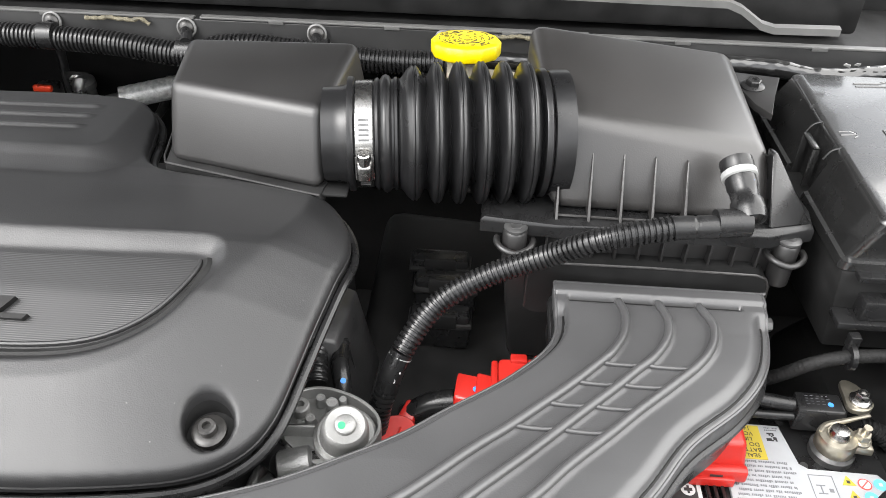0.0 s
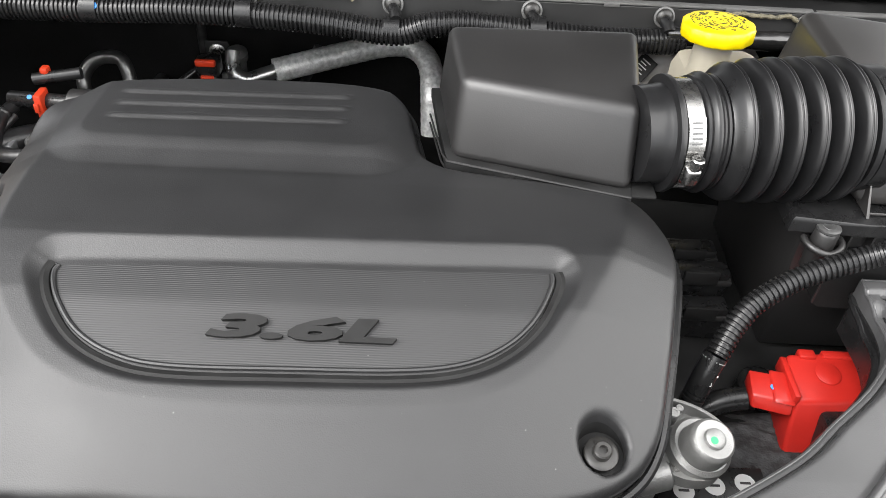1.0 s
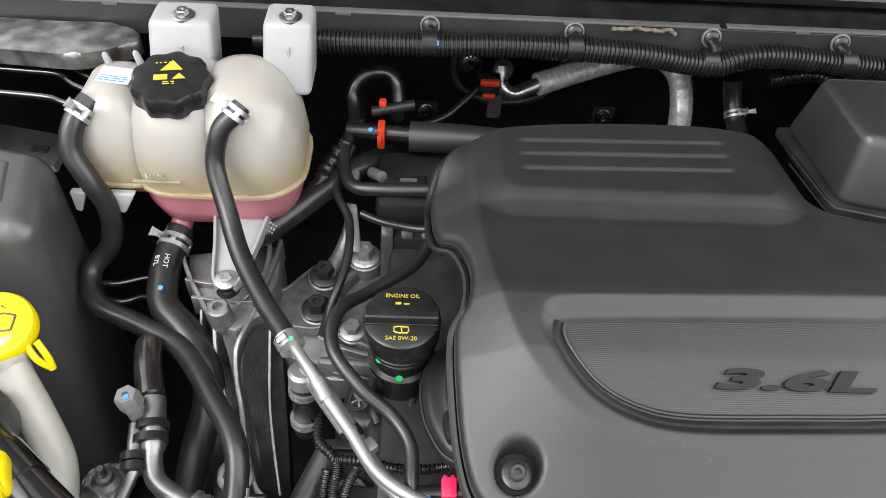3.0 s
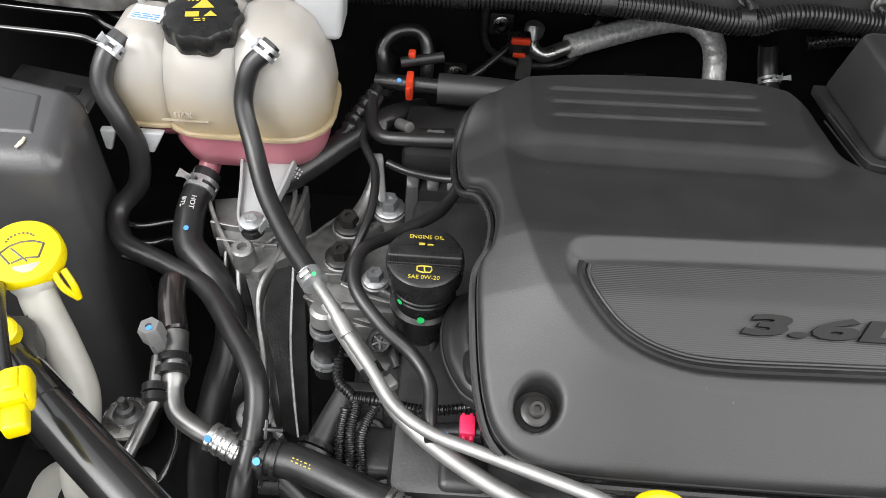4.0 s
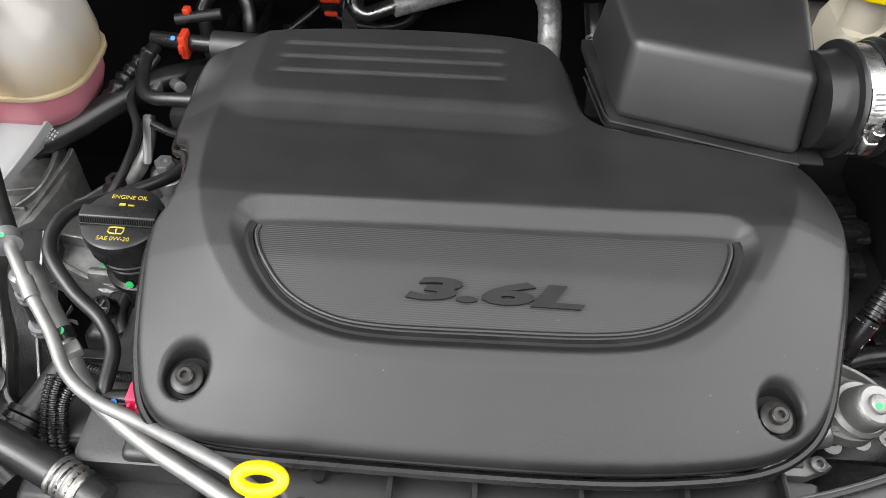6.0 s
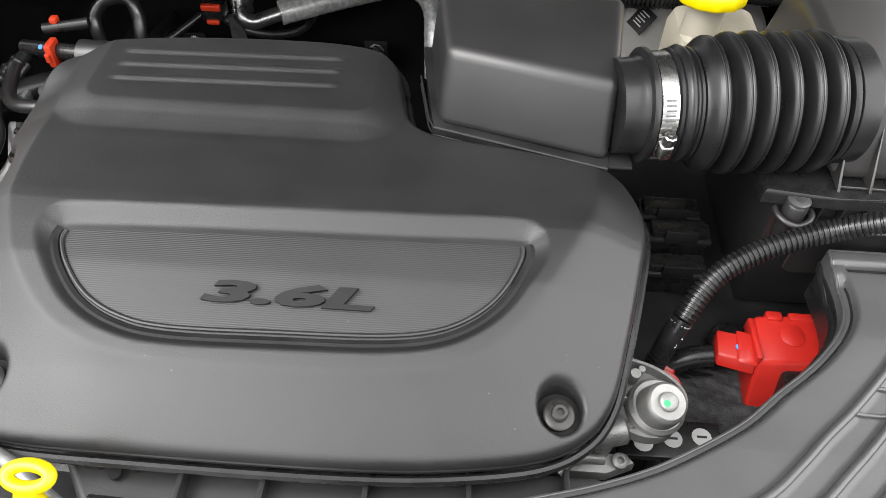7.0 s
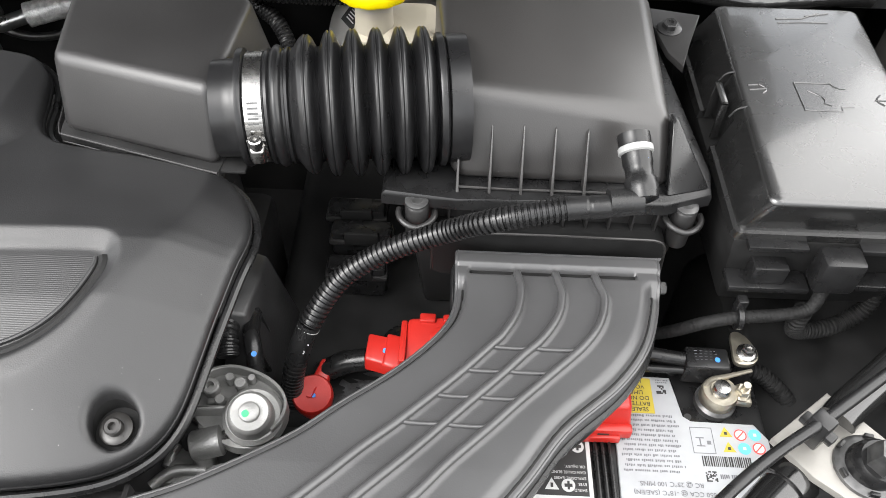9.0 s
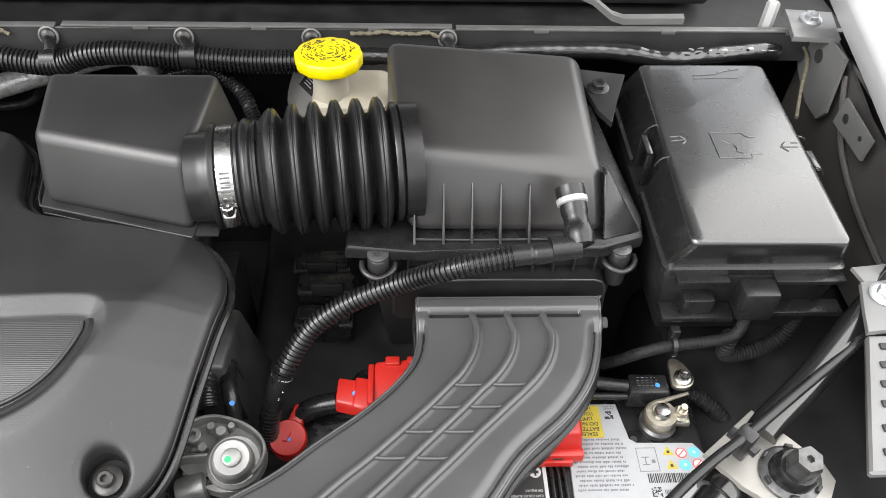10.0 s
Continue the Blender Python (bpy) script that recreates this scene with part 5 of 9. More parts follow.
block(bm, (-0.5865, 0.2935, 0.968), (-0.5745, 0.3105, 0.9865), 0.002)
block(bm, (-0.585, 0.2905, 0.972), (-0.582, 0.3135, 0.983), 0.001)
block(bm, (-0.579, 0.2905, 0.972), (-0.576, 0.3135, 0.983), 0.001)
part("lock_clip", bm, PINK, fit_, "bright pink lock clip")
mark(fit_, (-0.5965, 0.296, 0.9785), (0, -0.6, 0.8), 0.0025, BLUEMARK, "blue paint dot")

# round plastic housing tucked under the cover
pul = thing("timing_cover_lobe", "round dark grey plastic housing below the cover edge", "housing", (-0.555, 0.365, 0.95))
LOBE = spline([(-0.560, 0.440, 0), (-0.582, 0.432, 0), (-0.594, 0.422, 0), (-0.601, 0.403, 0), (-0.6035, 0.386, 0), (-0.600, 0.359, 0), (-0.587, 0.332, 0), (-0.572, 0.319, 0), (-0.567, 0.294, 0), (-0.560, 0.284, 0), (-0.535, 0.281, 0), (-0.50, 0.30, 0), (-0.50, 0.42, 0)], 5, True)
bm = bmesh.new()
sheet(bm, LOBE, lambda x, y, d: 0.984 + 0.013 * step01(0.005, 0.020, d), 0.0016, 0.012, 0.0)
part("disc", bm, COVER, pul, angle=75)
bm = bmesh.new()
tube(bm, [Vector((p.x, p.y, 0.983)) for p in [*LOBE, LOBE[0]]], 0.0016, 8, 0.003, False)
part("edge_bead", bm, COVER, pul)

# dark slab set slightly proud; its colour stands for a hollow's shade
bm = bmesh.new()
slab(bm, spline([(-0.586, 0.355, 0), (-0.580, 0.362, 0), (-0.574, 0.356, 0), (-0.573, 0.336, 0), (-0.577, 0.333, 0), (-0.583, 0.338, 0)], 3, True), 0.990, 0.9985, 0.0008)
part("recess_patch", bm, DARK, pul, "dark raised patch drawn as the shade of a hollow")

# ---- engine mount ----
mount = thing("engine_mount_bracket", "rough cast aluminium engine mount bracket with bolts", "bracket", (-0.69, 0.53, 0.88))
bm = bmesh.new()
slab(bm, [(-0.770, 0.520), (-0.742, 0.483), (-0.690, 0.455), (-0.636, 0.455), (-0.630, 0.510), (-0.640, 0.600), (-0.668, 0.628), (-0.700, 0.612), (-0.706, 0.565), (-0.738, 0.556)], 0.862, 0.893, 0.006)
part("casting", bm, CAST, mount)
for low, high in (([(-0.705, 0.458, 0.870), (-0.636, 0.458, 0.870), (-0.636, 0.476, 0.870), (-0.705, 0.476, 0.870)], [(-0.702, 0.462, 0.912), (-0.640, 0.462, 0.908), (-0.640, 0.472, 0.908), (-0.702, 0.472, 0.912)]),
                  ([(-0.712, 0.505, 0.870), (-0.636, 0.480, 0.870), (-0.634, 0.495, 0.870), (-0.705, 0.524, 0.870)], [(-0.708, 0.510, 0.905), (-0.640, 0.485, 0.900), (-0.640, 0.491, 0.900), (-0.706, 0.518, 0.905)]),
                  ([(-0.690, 0.555, 0.870), (-0.665, 0.590, 0.870), (-0.680, 0.605, 0.870), (-0.702, 0.570, 0.870)], [(-0.690, 0.560, 0.908), (-0.670, 0.590, 0.905), (-0.676, 0.598, 0.905), (-0.698, 0.568, 0.908)])):
    bm = bmesh.new()
    hexa(bm, low, high, 0.004, 2)
    part("web", bm, CAST, mount)
bm = bmesh.new()
tube(bm, [(-0.703, 0.570, 0.915), (-0.690, 0.600, 0.925), (-0.683, 0.622, 0.945), (-0.686, 0.640, 0.955)], lambda s: 0.010 - 0.06 * s, 10, 0.004)
part("lug", bm, CAST, mount)
ARM = spline([(-0.768, 0.516, 0), (-0.740, 0.512, 0), (-0.716, 0.508, 0), (-0.694, 0.514, 0), (-0.688, 0.535, 0), (-0.692, 0.556, 0), (-0.686, 0.576, 0), (-0.692, 0.592, 0), (-0.712, 0.594, 0), (-0.730, 0.578, 0), (-0.748, 0.556, 0), (-0.770, 0.544, 0)], 4, True)
bm = bmesh.new()
slab(bm, [(p.x, p.y) for p in ARM], 0.885, 0.902, 0.004, None, 3)
part("arm", bm, CAST, mount)
bm = bmesh.new()
fin(bm, [Vector((p.x, p.y, 0.909)) for p in ARM[0:46:3]], 0.0036, 0.012)
part("rib", bm, CAST, mount)
for pts in ([(-0.705, 0.500, 0.906), (-0.680, 0.488, 0.904), (-0.640, 0.478, 0.902)], [(-0.742, 0.485, 0.900), (-0.700, 0.466, 0.900), (-0.640, 0.452, 0.898)]):
    bm = bmesh.new()
    fin(bm, pts, 0.0045, 0.035)
    part("rib", bm, CAST, mount)
for (bx, by, bz), r, mat in (((-0.6665, 0.603, 0.912), 0.0110, ZINC), ((-0.706, 0.571, 0.915), 0.0105, BLACKBOLT), ((-0.710, 0.531, 0.908), 0.0105, BLACKBOLT), ((-0.672, 0.508, 0.903), 0.0085, ZINC)):
    bm = bmesh.new()
    lathe(bm, [(r * 1.8, -0.035), (r * 1.72, -0.001), (r * 1.55, 0.0)], axes((bx, by, bz), (0, -0.1, 1)), 20)
    bs = part("boss", bm, CAST, mount)
    bm = bmesh.new()
    bolt(bm, (bx, by, bz), (0, -0.1, 1), r, r * 1.55, r * 1.3, 0.003)
    part("bolt", bm, mat, bs)
bm = bmesh.new()
tube(bm, [(-0.778, 0.545, 0.850), (-0.766, 0.520, 0.852), (-0.752, 0.505, 0.850), (-0.748, 0.492, 0.846), (-0.764, 0.478, 0.842)], 0.0042, 8, 0.004)
solo("brass_strip", bm, OCHRE, "dull ochre metal strip deep beside the mount", "strip")
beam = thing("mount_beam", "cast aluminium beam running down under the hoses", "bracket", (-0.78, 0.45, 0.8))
# web in the darker alloy, so shade under the rails is colour
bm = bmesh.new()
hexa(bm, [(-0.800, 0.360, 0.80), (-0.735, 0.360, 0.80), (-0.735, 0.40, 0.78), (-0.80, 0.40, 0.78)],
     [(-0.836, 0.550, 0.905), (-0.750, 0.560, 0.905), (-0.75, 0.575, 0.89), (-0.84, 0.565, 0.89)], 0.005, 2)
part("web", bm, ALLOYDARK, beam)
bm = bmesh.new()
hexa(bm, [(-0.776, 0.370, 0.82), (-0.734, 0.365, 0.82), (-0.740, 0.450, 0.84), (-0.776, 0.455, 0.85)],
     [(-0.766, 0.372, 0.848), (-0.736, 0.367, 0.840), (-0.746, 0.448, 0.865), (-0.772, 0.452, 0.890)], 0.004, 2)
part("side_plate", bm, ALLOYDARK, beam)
for pts, thick, depth in (([(-0.752, 0.590, 0.950), (-0.754, 0.570, 0.947), (-0.766, 0.502, 0.940), (-0.777, 0.466, 0.932), (-0.775, 0.440, 0.915), (-0.769, 0.420, 0.900), (-0.764, 0.395, 0.874), (-0.752, 0.362, 0.864), (-0.742, 0.350, 0.862)], 0.0048, 0.030),
                          ([(-0.803, 0.503, 0.946), (-0.800, 0.478, 0.934), (-0.795, 0.452, 0.915), (-0.784, 0.424, 0.902), (-0.778, 0.397, 0.872), (-0.771, 0.378, 0.865)], 0.0040, 0.025),
                          ([(-0.848, 0.566, 0.950), (-0.831, 0.532, 0.946), (-0.806, 0.494, 0.938)], 0.0045, 0.030),
                          ([(-0.768, 0.600, 0.962), (-0.760, 0.570, 0.955), (-0.764, 0.535, 0.948), (-0.784, 0.509, 0.942)], 0.0050, 0.035),
                          ([(-0.838, 0.535, 0.946), (-0.800, 0.530, 0.946), (-0.764, 0.538, 0.946)], 0.0035, 0.025),
                          ([(-0.828, 0.515, 0.943), (-0.790, 0.512, 0.943), (-0.768, 0.512, 0.943)], 0.0035, 0.025)):
    bm = bmesh.new()
    fin(bm, pts, thick, depth)
    part("rail", bm, CAST, beam)
bm = bmesh.new()
slab(bm, [(-0.846, 0.575), (-0.752, 0.592), (-0.749, 0.545), (-0.757, 0.500), (-0.780, 0.478), (-0.802, 0.484), (-0.834, 0.534)], 0.880, 0.938, 0.003)
part("head_plate", bm, CAST, beam)
# trough floor, its shade put into the alloy colour, and the dark right-hand flank
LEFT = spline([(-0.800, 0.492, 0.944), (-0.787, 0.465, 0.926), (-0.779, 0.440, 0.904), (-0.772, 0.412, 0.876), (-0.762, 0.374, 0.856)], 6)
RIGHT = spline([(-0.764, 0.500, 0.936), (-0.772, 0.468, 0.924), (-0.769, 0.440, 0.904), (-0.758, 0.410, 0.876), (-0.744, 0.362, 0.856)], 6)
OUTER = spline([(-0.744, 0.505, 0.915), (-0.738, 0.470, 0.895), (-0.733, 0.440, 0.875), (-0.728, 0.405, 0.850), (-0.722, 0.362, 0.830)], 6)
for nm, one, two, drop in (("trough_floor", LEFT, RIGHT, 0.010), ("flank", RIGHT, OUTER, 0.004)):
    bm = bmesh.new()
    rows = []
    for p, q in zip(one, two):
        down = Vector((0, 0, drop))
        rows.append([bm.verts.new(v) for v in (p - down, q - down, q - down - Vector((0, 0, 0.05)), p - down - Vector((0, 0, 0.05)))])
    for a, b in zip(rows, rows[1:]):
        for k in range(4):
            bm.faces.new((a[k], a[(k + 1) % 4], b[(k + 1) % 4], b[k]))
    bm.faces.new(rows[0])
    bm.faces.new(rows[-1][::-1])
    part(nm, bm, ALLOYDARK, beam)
for pts in ([(-0.752, 0.500, 0.924), (-0.750, 0.470, 0.905), (-0.746, 0.430, 0.882), (-0.738, 0.390, 0.852), (-0.731, 0.362, 0.838)], [(-0.818, 0.505, 0.935), (-0.815, 0.478, 0.920), (-0.808, 0.440, 0.898), (-0.800, 0.400, 0.868)]):
    bm = bmesh.new()
    fin(bm, pts, 0.0030, 0.020)
    part("rail", bm, CAST, beam)
bm = bmesh.new()
lathe(bm, [(0.0115, -0.02), (0.0105, 0.006), (0.0085, 0.008), (0.005, 0.008), (0.0045, 0.002)], axes((-0.794, 0.488, 0.955), (0, -0.1, 1)), 24)
part("threaded_boss", bm, CAST, beam)
bm = bmesh.new()
bolt(bm, (-0.769, 0.366, 0.868), (0.1, -0.3, 1), 0.0105, 0.0165, 0.010)
part("bolt", bm, DARKSTEEL, beam)

# ---- air-conditioning pipes ----
DULLPIPE = material("dull_grey_pipe_alloy", (0.19, 0.19, 0.188), 0.36, metal=0.9, vary=0.2, scale=60, bump=0.15, bump_scale=900)
BARREL = material("dark_polished_alloy", (0.11, 0.10, 0.10), 0.18, metal=0.9, vary=0.3, scale=60)
CAPGREY = material("grey_cap_plastic", (0.13, 0.13, 0.13), 0.4, vary=0.1, scale=80)
ac = thing("air_conditioning_pipe", "dull aluminium air-conditioning pipe with service port", "pipe", (-0.84, 0.40, 0.90))
bm = bmesh.new()
tube(bm, [(-0.836, 0.402, 0.938), (-0.833, 0.385, 0.934), (-0.830, 0.370, 0.93), (-0.826, 0.345, 0.922), (-0.818, 0.332, 0.918), (-0.799, 0.321, 0.915), (-0.784, 0.316, 0.912)], lambda s: 0.0105 if s < 0.045 else 0.0085, 18, 0.004)
part("pipe", bm, DULLPIPE, ac)
bm = bmesh.new()
tube(bm, [(-0.8545, 0.462, 0.936), (-0.854, 0.456, 0.940), (-0.8500, 0.438, 0.941), (-0.8440, 0.418, 0.940), (-0.838, 0.402, 0.938), (-0.836, 0.397, 0.937)], lambda s: 0.0122 - (0.004 if s < 0.004 else 0) - (0.0025 if s > 0.062 else 0), 22, 0.002)
part("barrel", bm, BARREL, ac, "dark polished pipe barrel")
bm = bmesh.new()
tube(bm, [(-0.789, 0.318, 0.913), (-0.760, 0.306, 0.909)], lambda s: 0.0125 if (s / 0.008) % 1 < 0.6 else 0.0115, 20, 0.0012, False)
part("crimped_ferrule", bm, ALU, ac, "crimped aluminium ferrule")
mark(ac, (-0.788, 0.310, 0.9235), (-0.2, -0.5, 0.8), 0.003, BLUEMARK, "blue paint dot")
bm = bmesh.new()
tube(bm, [(-0.762, 0.307, 0.909), (-0.735, 0.296, 0.905), (-0.70, 0.275, 0.88)], 0.0115, 16, 0.004)
part("rubber_end", bm, RUBBER, ac)
bm = bmesh.new()
lathe(bm, [(0.008, -0.035), (0.008, -0.006), (0.0105, -0.004), (0.0105, 0.010), (0.009, 0.013), (0.003, 0.013), (0.0025, 0.010)], axes((-0.848, 0.387, 0.955), (-0.12, 0.0, 1)), 6)
part("service_port_cap", bm, CAPGREY, ac, "hexagonal grey service port cap")
mark(ac, (-0.848, 0.384, 0.9684), (-0.12, 0.0, 1), 0.0025, BLUEMARK, "blue paint dot")
for at, r in (((-0.8335, 0.378, 0.93), 0.0125), ((-0.832, 0.366, 0.929), 0.0125), ((-0.842, 0.350, 0.928), 0.0085), ((-0.840, 0.342, 0.926), 0.0085)):
    bm = bmesh.new()
    lathe(bm, [(r, -0.0035), (r + 0.0025, -0.0035), (r + 0.0025, 0.0035), (r, 0.0035)], axes(at, (0.15, -0.9, -0.15)), 22)
    part("rubber_ring", bm, BLACK, ac)
thin = hose("refrigerant_line", "thin aluminium refrigerant line with end fitting", [(-0.846, 0.378, 0.935), (-0.843, 0.355, 0.930), (-0.840, 0.342, 0.925), (-0.850, 0.318, 0.910), (-0.858, 0.298, 0.898), (-0.862, 0.285, 0.885)], 0.0055, DULLPIPE, "pipe")
bm = bmesh.new()
lathe(bm, [(0.009, -0.01), (0.009, 0.004), (0.011, 0.004), (0.011, 0.008), (0.006, 0.011)], axes((-0.843, 0.289, 0.884), (0.2, -0.4, 1)), 18)
block(bm, (-0.870, 0.280, 0.874), (-0.843, 0.298, 0.888), 0.003)
part("end_block", bm, DULLPIPE, thin)
pl = thing("stud_plate", "small steel bracket plate with a stud and nut", "bracket", (-0.88, 0.345, 0.87))
bm = bmesh.new()
slab(bm, spline([(-0.900, 0.350, 0), (-0.895, 0.366, 0), (-0.872, 0.372, 0), (-0.858, 0.358, 0), (-0.862, 0.336, 0), (-0.882, 0.330, 0), (-0.897, 0.336, 0)], 4, True), 0.872, 0.877, 0.001)
part("plate", bm, STEEL, pl)
bm = bmesh.new()
lathe(bm, [(0.013, 0), (0.013, 0.004), (0.0075, 0.006), (0.0075, 0.013), (0.004, 0.014), (0.004, 0.024), (0.003, 0.026)], axes((-0.878, 0.353, 0.877), (0, 0, 1)), 20)
part("stud_nut", bm, DARKSTEEL, pl)

lo = hose("lower_radiator_hose", "thick black radiator hose with a clip ring", [(-0.735, 0.291, 0.935), (-0.709, 0.287, 0.935), (-0.673, 0.274, 0.932), (-0.631, 0.256, 0.93), (-0.600, 0.243, 0.925)], 0.0140, RUBBER)
for dx in (0.0, 0.009):
    bm = bmesh.new()
    lathe(bm, [(0.0142, -0.0018), (0.0172, -0.0018), (0.0172, 0.0018), (0.0142, 0.0018)], axes((-0.735 + dx, 0.290 - 0.001 * dx, 0.934), (1, -0.15, 0)), 34)
    part("clip_ring", bm, BLACK, lo)
for yy, zz, rot in ((0.309, 0.947, 35), (0.272, 0.923, -30)):
    bm = bmesh.new()
    mq = Matrix.Translation((-0.731, yy, zz)) @ Matrix.Rotation(radians(rot), 4, 'X')
    block(bm, (-0.008, -0.0015, -0.006), (0.008, 0.0015, 0.006), 0.0008, mq)
    block(bm, (-0.007, -0.008, 0.003), (-0.004, 0.008, 0.006), 0.0008, mq)
    part("clip_lug", bm, BLACK, lo)
bm = bmesh.new()
mpr = Matrix.Translation((-0.704, 0.2815, 0.9487)) @ Matrix.Rotation(radians(-20), 4, 'Z') @ Matrix.Rotation(radians(12), 4, 'X')
bars(bm, mpr, 2, 0.018, 0.0026, 0.0009, 9, 9)
part("print", bm, YINK, lo, "faded yellow print", recalc=False)
mark(lo, (-0.7385, 0.279, 0.951), (-0.1, -0.6, 0.8), 0.003, BLUEMARK, "blue paint dot")
FOIL = material("crinkled_foil", (0.66, 0.66, 0.65), 0.36, metal=0.4, vary=0.3, scale=180, bump=0.8, bump_scale=330)
bm = bmesh.new()
tube(bm, [(-0.640, 0.260, 0.9305), (-0.615, 0.249, 0.928)], lambda s: 0.0146 + 0.0006 * math.sin(s * 900) + 0.0004 * math.sin(s * 2100), 22, 0.0012, False)
part("foil_end", bm, SHIELD, lo, "crinkled foil wrap")

# harness below the pipes
hb = thing("corrugated_harness", "black corrugated wiring harness below the pipes", "wiring", (-0.67, 0.34, 0.9))
for pts in ([(-0.692, 0.400, 0.935), (-0.690, 0.371, 0.93), (-0.676, 0.355, 0.93), (-0.671, 0.345, 0.928), (-0.674, 0.330, 0.92), (-0.672, 0.305, 0.9), (-0.67, 0.29, 0.87)],
            [(-0.680, 0.345, 0.925), (-0.683, 0.325, 0.91), (-0.681, 0.30, 0.89)],
            [(-0.655, 0.345, 0.93), (-0.664, 0.325, 0.92), (-0.662, 0.300, 0.9), (-0.66, 0.29, 0.87)]):
    bm = bmesh.new()
    tube(bm, pts, ribbed(0.0048, 0.0036, 0.0011), 12, 0.0009)
    part("conduit", bm, BLACK, hb, angle=30)
bm = bmesh.new()
tube(bm, [(-0.676, 0.352, 0.931), (-0.648, 0.349, 0.933), (-0.625, 0.340, 0.94), (-0.599, 0.334, 0.95), (-0.570, 0.334, 0.96)], ribbed(0.0045, 0.0036, 0.0011), 12, 0.0009)
part("conduit", bm, BLACK, hb, angle=30)

# dark castings deep in the bay, seen between the hoses
deep = thing("cylinder_block", "black engine block deep between the hoses", "engine", (-0.3, 0.45, 0.57))
bm = bmesh.new()
block(bm, (-0.640, 0.270, 0.57), (-0.10, 0.62, 0.930), 0.012)
block(bm, (-0.560, 0.32, 0.90), (-0.12, 0.60, 0.985), 0.015)
part("block", bm, DEEPCAST, deep)
for lo_, hi_ in (((-0.690, 0.255, 0.86), (-0.600, 0.300, 0.888)), ((-0.672, 0.300, 0.86), (-0.610, 0.345, 0.903)), ((-0.650, 0.345, 0.86), (-0.600, 0.420, 0.918)), ((-0.630, 0.240, 0.86), (-0.54, 0.275, 0.905)), ((-0.600, 0.275, 0.90), (-0.56, 0.33, 0.935))):
    bm = bmesh.new()
    block(bm, lo_, hi_, 0.007, None, 3)
    part("ledge", bm, DEEPCAST, deep)
tc_ = thing("timing_cover", "black coated timing cover with flanges and plugs", "engine cover", (-0.64, 0.35, 0.80))
bm = bmesh.new()
hexa(bm, [(-0.700, 0.262, 0.80), (-0.560, 0.262, 0.80), (-0.560, 0.384, 0.80), (-0.700, 0.384, 0.80)],
     [(-0.676, 0.275, 0.872), (-0.560, 0.268, 0.884), (-0.560, 0.382, 0.896), (-0.688, 0.382, 0.890)], 0.010, 4)
part("lower_wall", bm, DEEPCAST, tc_)
bm = bmesh.new()
hexa(bm, [(-0.690, 0.380, 0.80), (-0.580, 0.380, 0.80), (-0.575, 0.450, 0.80), (-0.672, 0.450, 0.80)],
     [(-0.680, 0.392, 0.914), (-0.580, 0.392, 0.920), (-0.578, 0.442, 0.926), (-0.668, 0.442, 0.922)], 0.009, 4)
part("upper_wall", bm, DEEPCAST, tc_)
for zf, yf in ((0.898, 0.3835), (0.8915, 0.3790)):
    bm = bmesh.new()
    block(bm, (-0.696, yf - 0.004, zf - 0.005), (-0.575, yf + 0.006, zf), 0.0012)
    part("flange", bm, DEEPCAST, tc_)
for pts in ([(-0.640, 0.376, 0.896), (-0.628, 0.348, 0.894), (-0.610, 0.322, 0.890), (-0.575, 0.305, 0.890)], [(-0.690, 0.300, 0.884), (-0.660, 0.292, 0.886), (-0.632, 0.300, 0.888), (-0.600, 0.288, 0.890)],
            [(-0.645, 0.440, 0.926), (-0.648, 0.415, 0.924), (-0.640, 0.394, 0.918)], [(-0.612, 0.440, 0.930), (-0.610, 0.415, 0.928), (-0.615, 0.394, 0.920)]):
    bm = bmesh.new()
    tube(bm, pts, 0.0050, 10, 0.005)
    part("rib", bm, DEEPCAST, tc_)
for bx, by, bz, r in ((-0.660, 0.338, 0.893, 0.0135), (-0.641, 0.286, 0.889, 0.0120)):
    bm = bmesh.new()
    lathe(bm, [(r * 1.25, -0.006), (r * 1.25, 0.002), (r * 1.1, 0.004), (r * 0.85, 0.004), (r * 0.8, 0.001), (r * 0.5, 0.001), (r * 0.45, 0.006), (r * 0.25, 0.007)], axes((bx, by, bz), (-0.15, -0.35, 0.9)), 28)
    plg = part("plug", bm, BLACKBOLT, tc_)
    mark(plg, Vector((bx, by, bz)) + Vector((-0.15, -0.35, 0.9)).normalized() * 0.0072, (-0.15, -0.35, 0.9), 0.0045, GREENMARK, "green paint mark")
pp = thing("water_outlet_pipe", "black plastic water outlet pipe with a flanged joint", "pipe", (-0.70, 0.33, 0.85))
bm = bmesh.new()
tube(bm, [(-0.683, 0.368, 0.905), (-0.694, 0.345, 0.898), (-0.706, 0.315, 0.892), (-0.716, 0.285, 0.882)], 0.0125, 20, 0.004)
part("tube", bm, DEEPCAST, pp)
bm = bmesh.new()
lathe(bm, [(0.0125, -0.005), (0.0175, -0.005), (0.0180, 0.0), (0.0150, 0.001), (0.0180, 0.002), (0.0175, 0.007), (0.0125, 0.007)], axes((-0.703, 0.322, 0.8935), (-0.3, -0.9, -0.2)), 28)
part("joint_ring", bm, BLACK, pp)
fs = thing("cam_sensor_plug", "round black sensor plug with a spoked face", "sensor", (-0.657, 0.405, 0.93))
bm = bmesh.new()
lathe(bm, [(0.010, -0.012), (0.0105, 0.0), (0.0095, 0.003), (0.0070, 0.003), (0.0065, 0.0005)], axes((-0.657, 0.405, 0.940), (-0.1, -0.5, 0.85)), 22)
part("body", bm, BLACK, fs)
bm = bmesh.new()
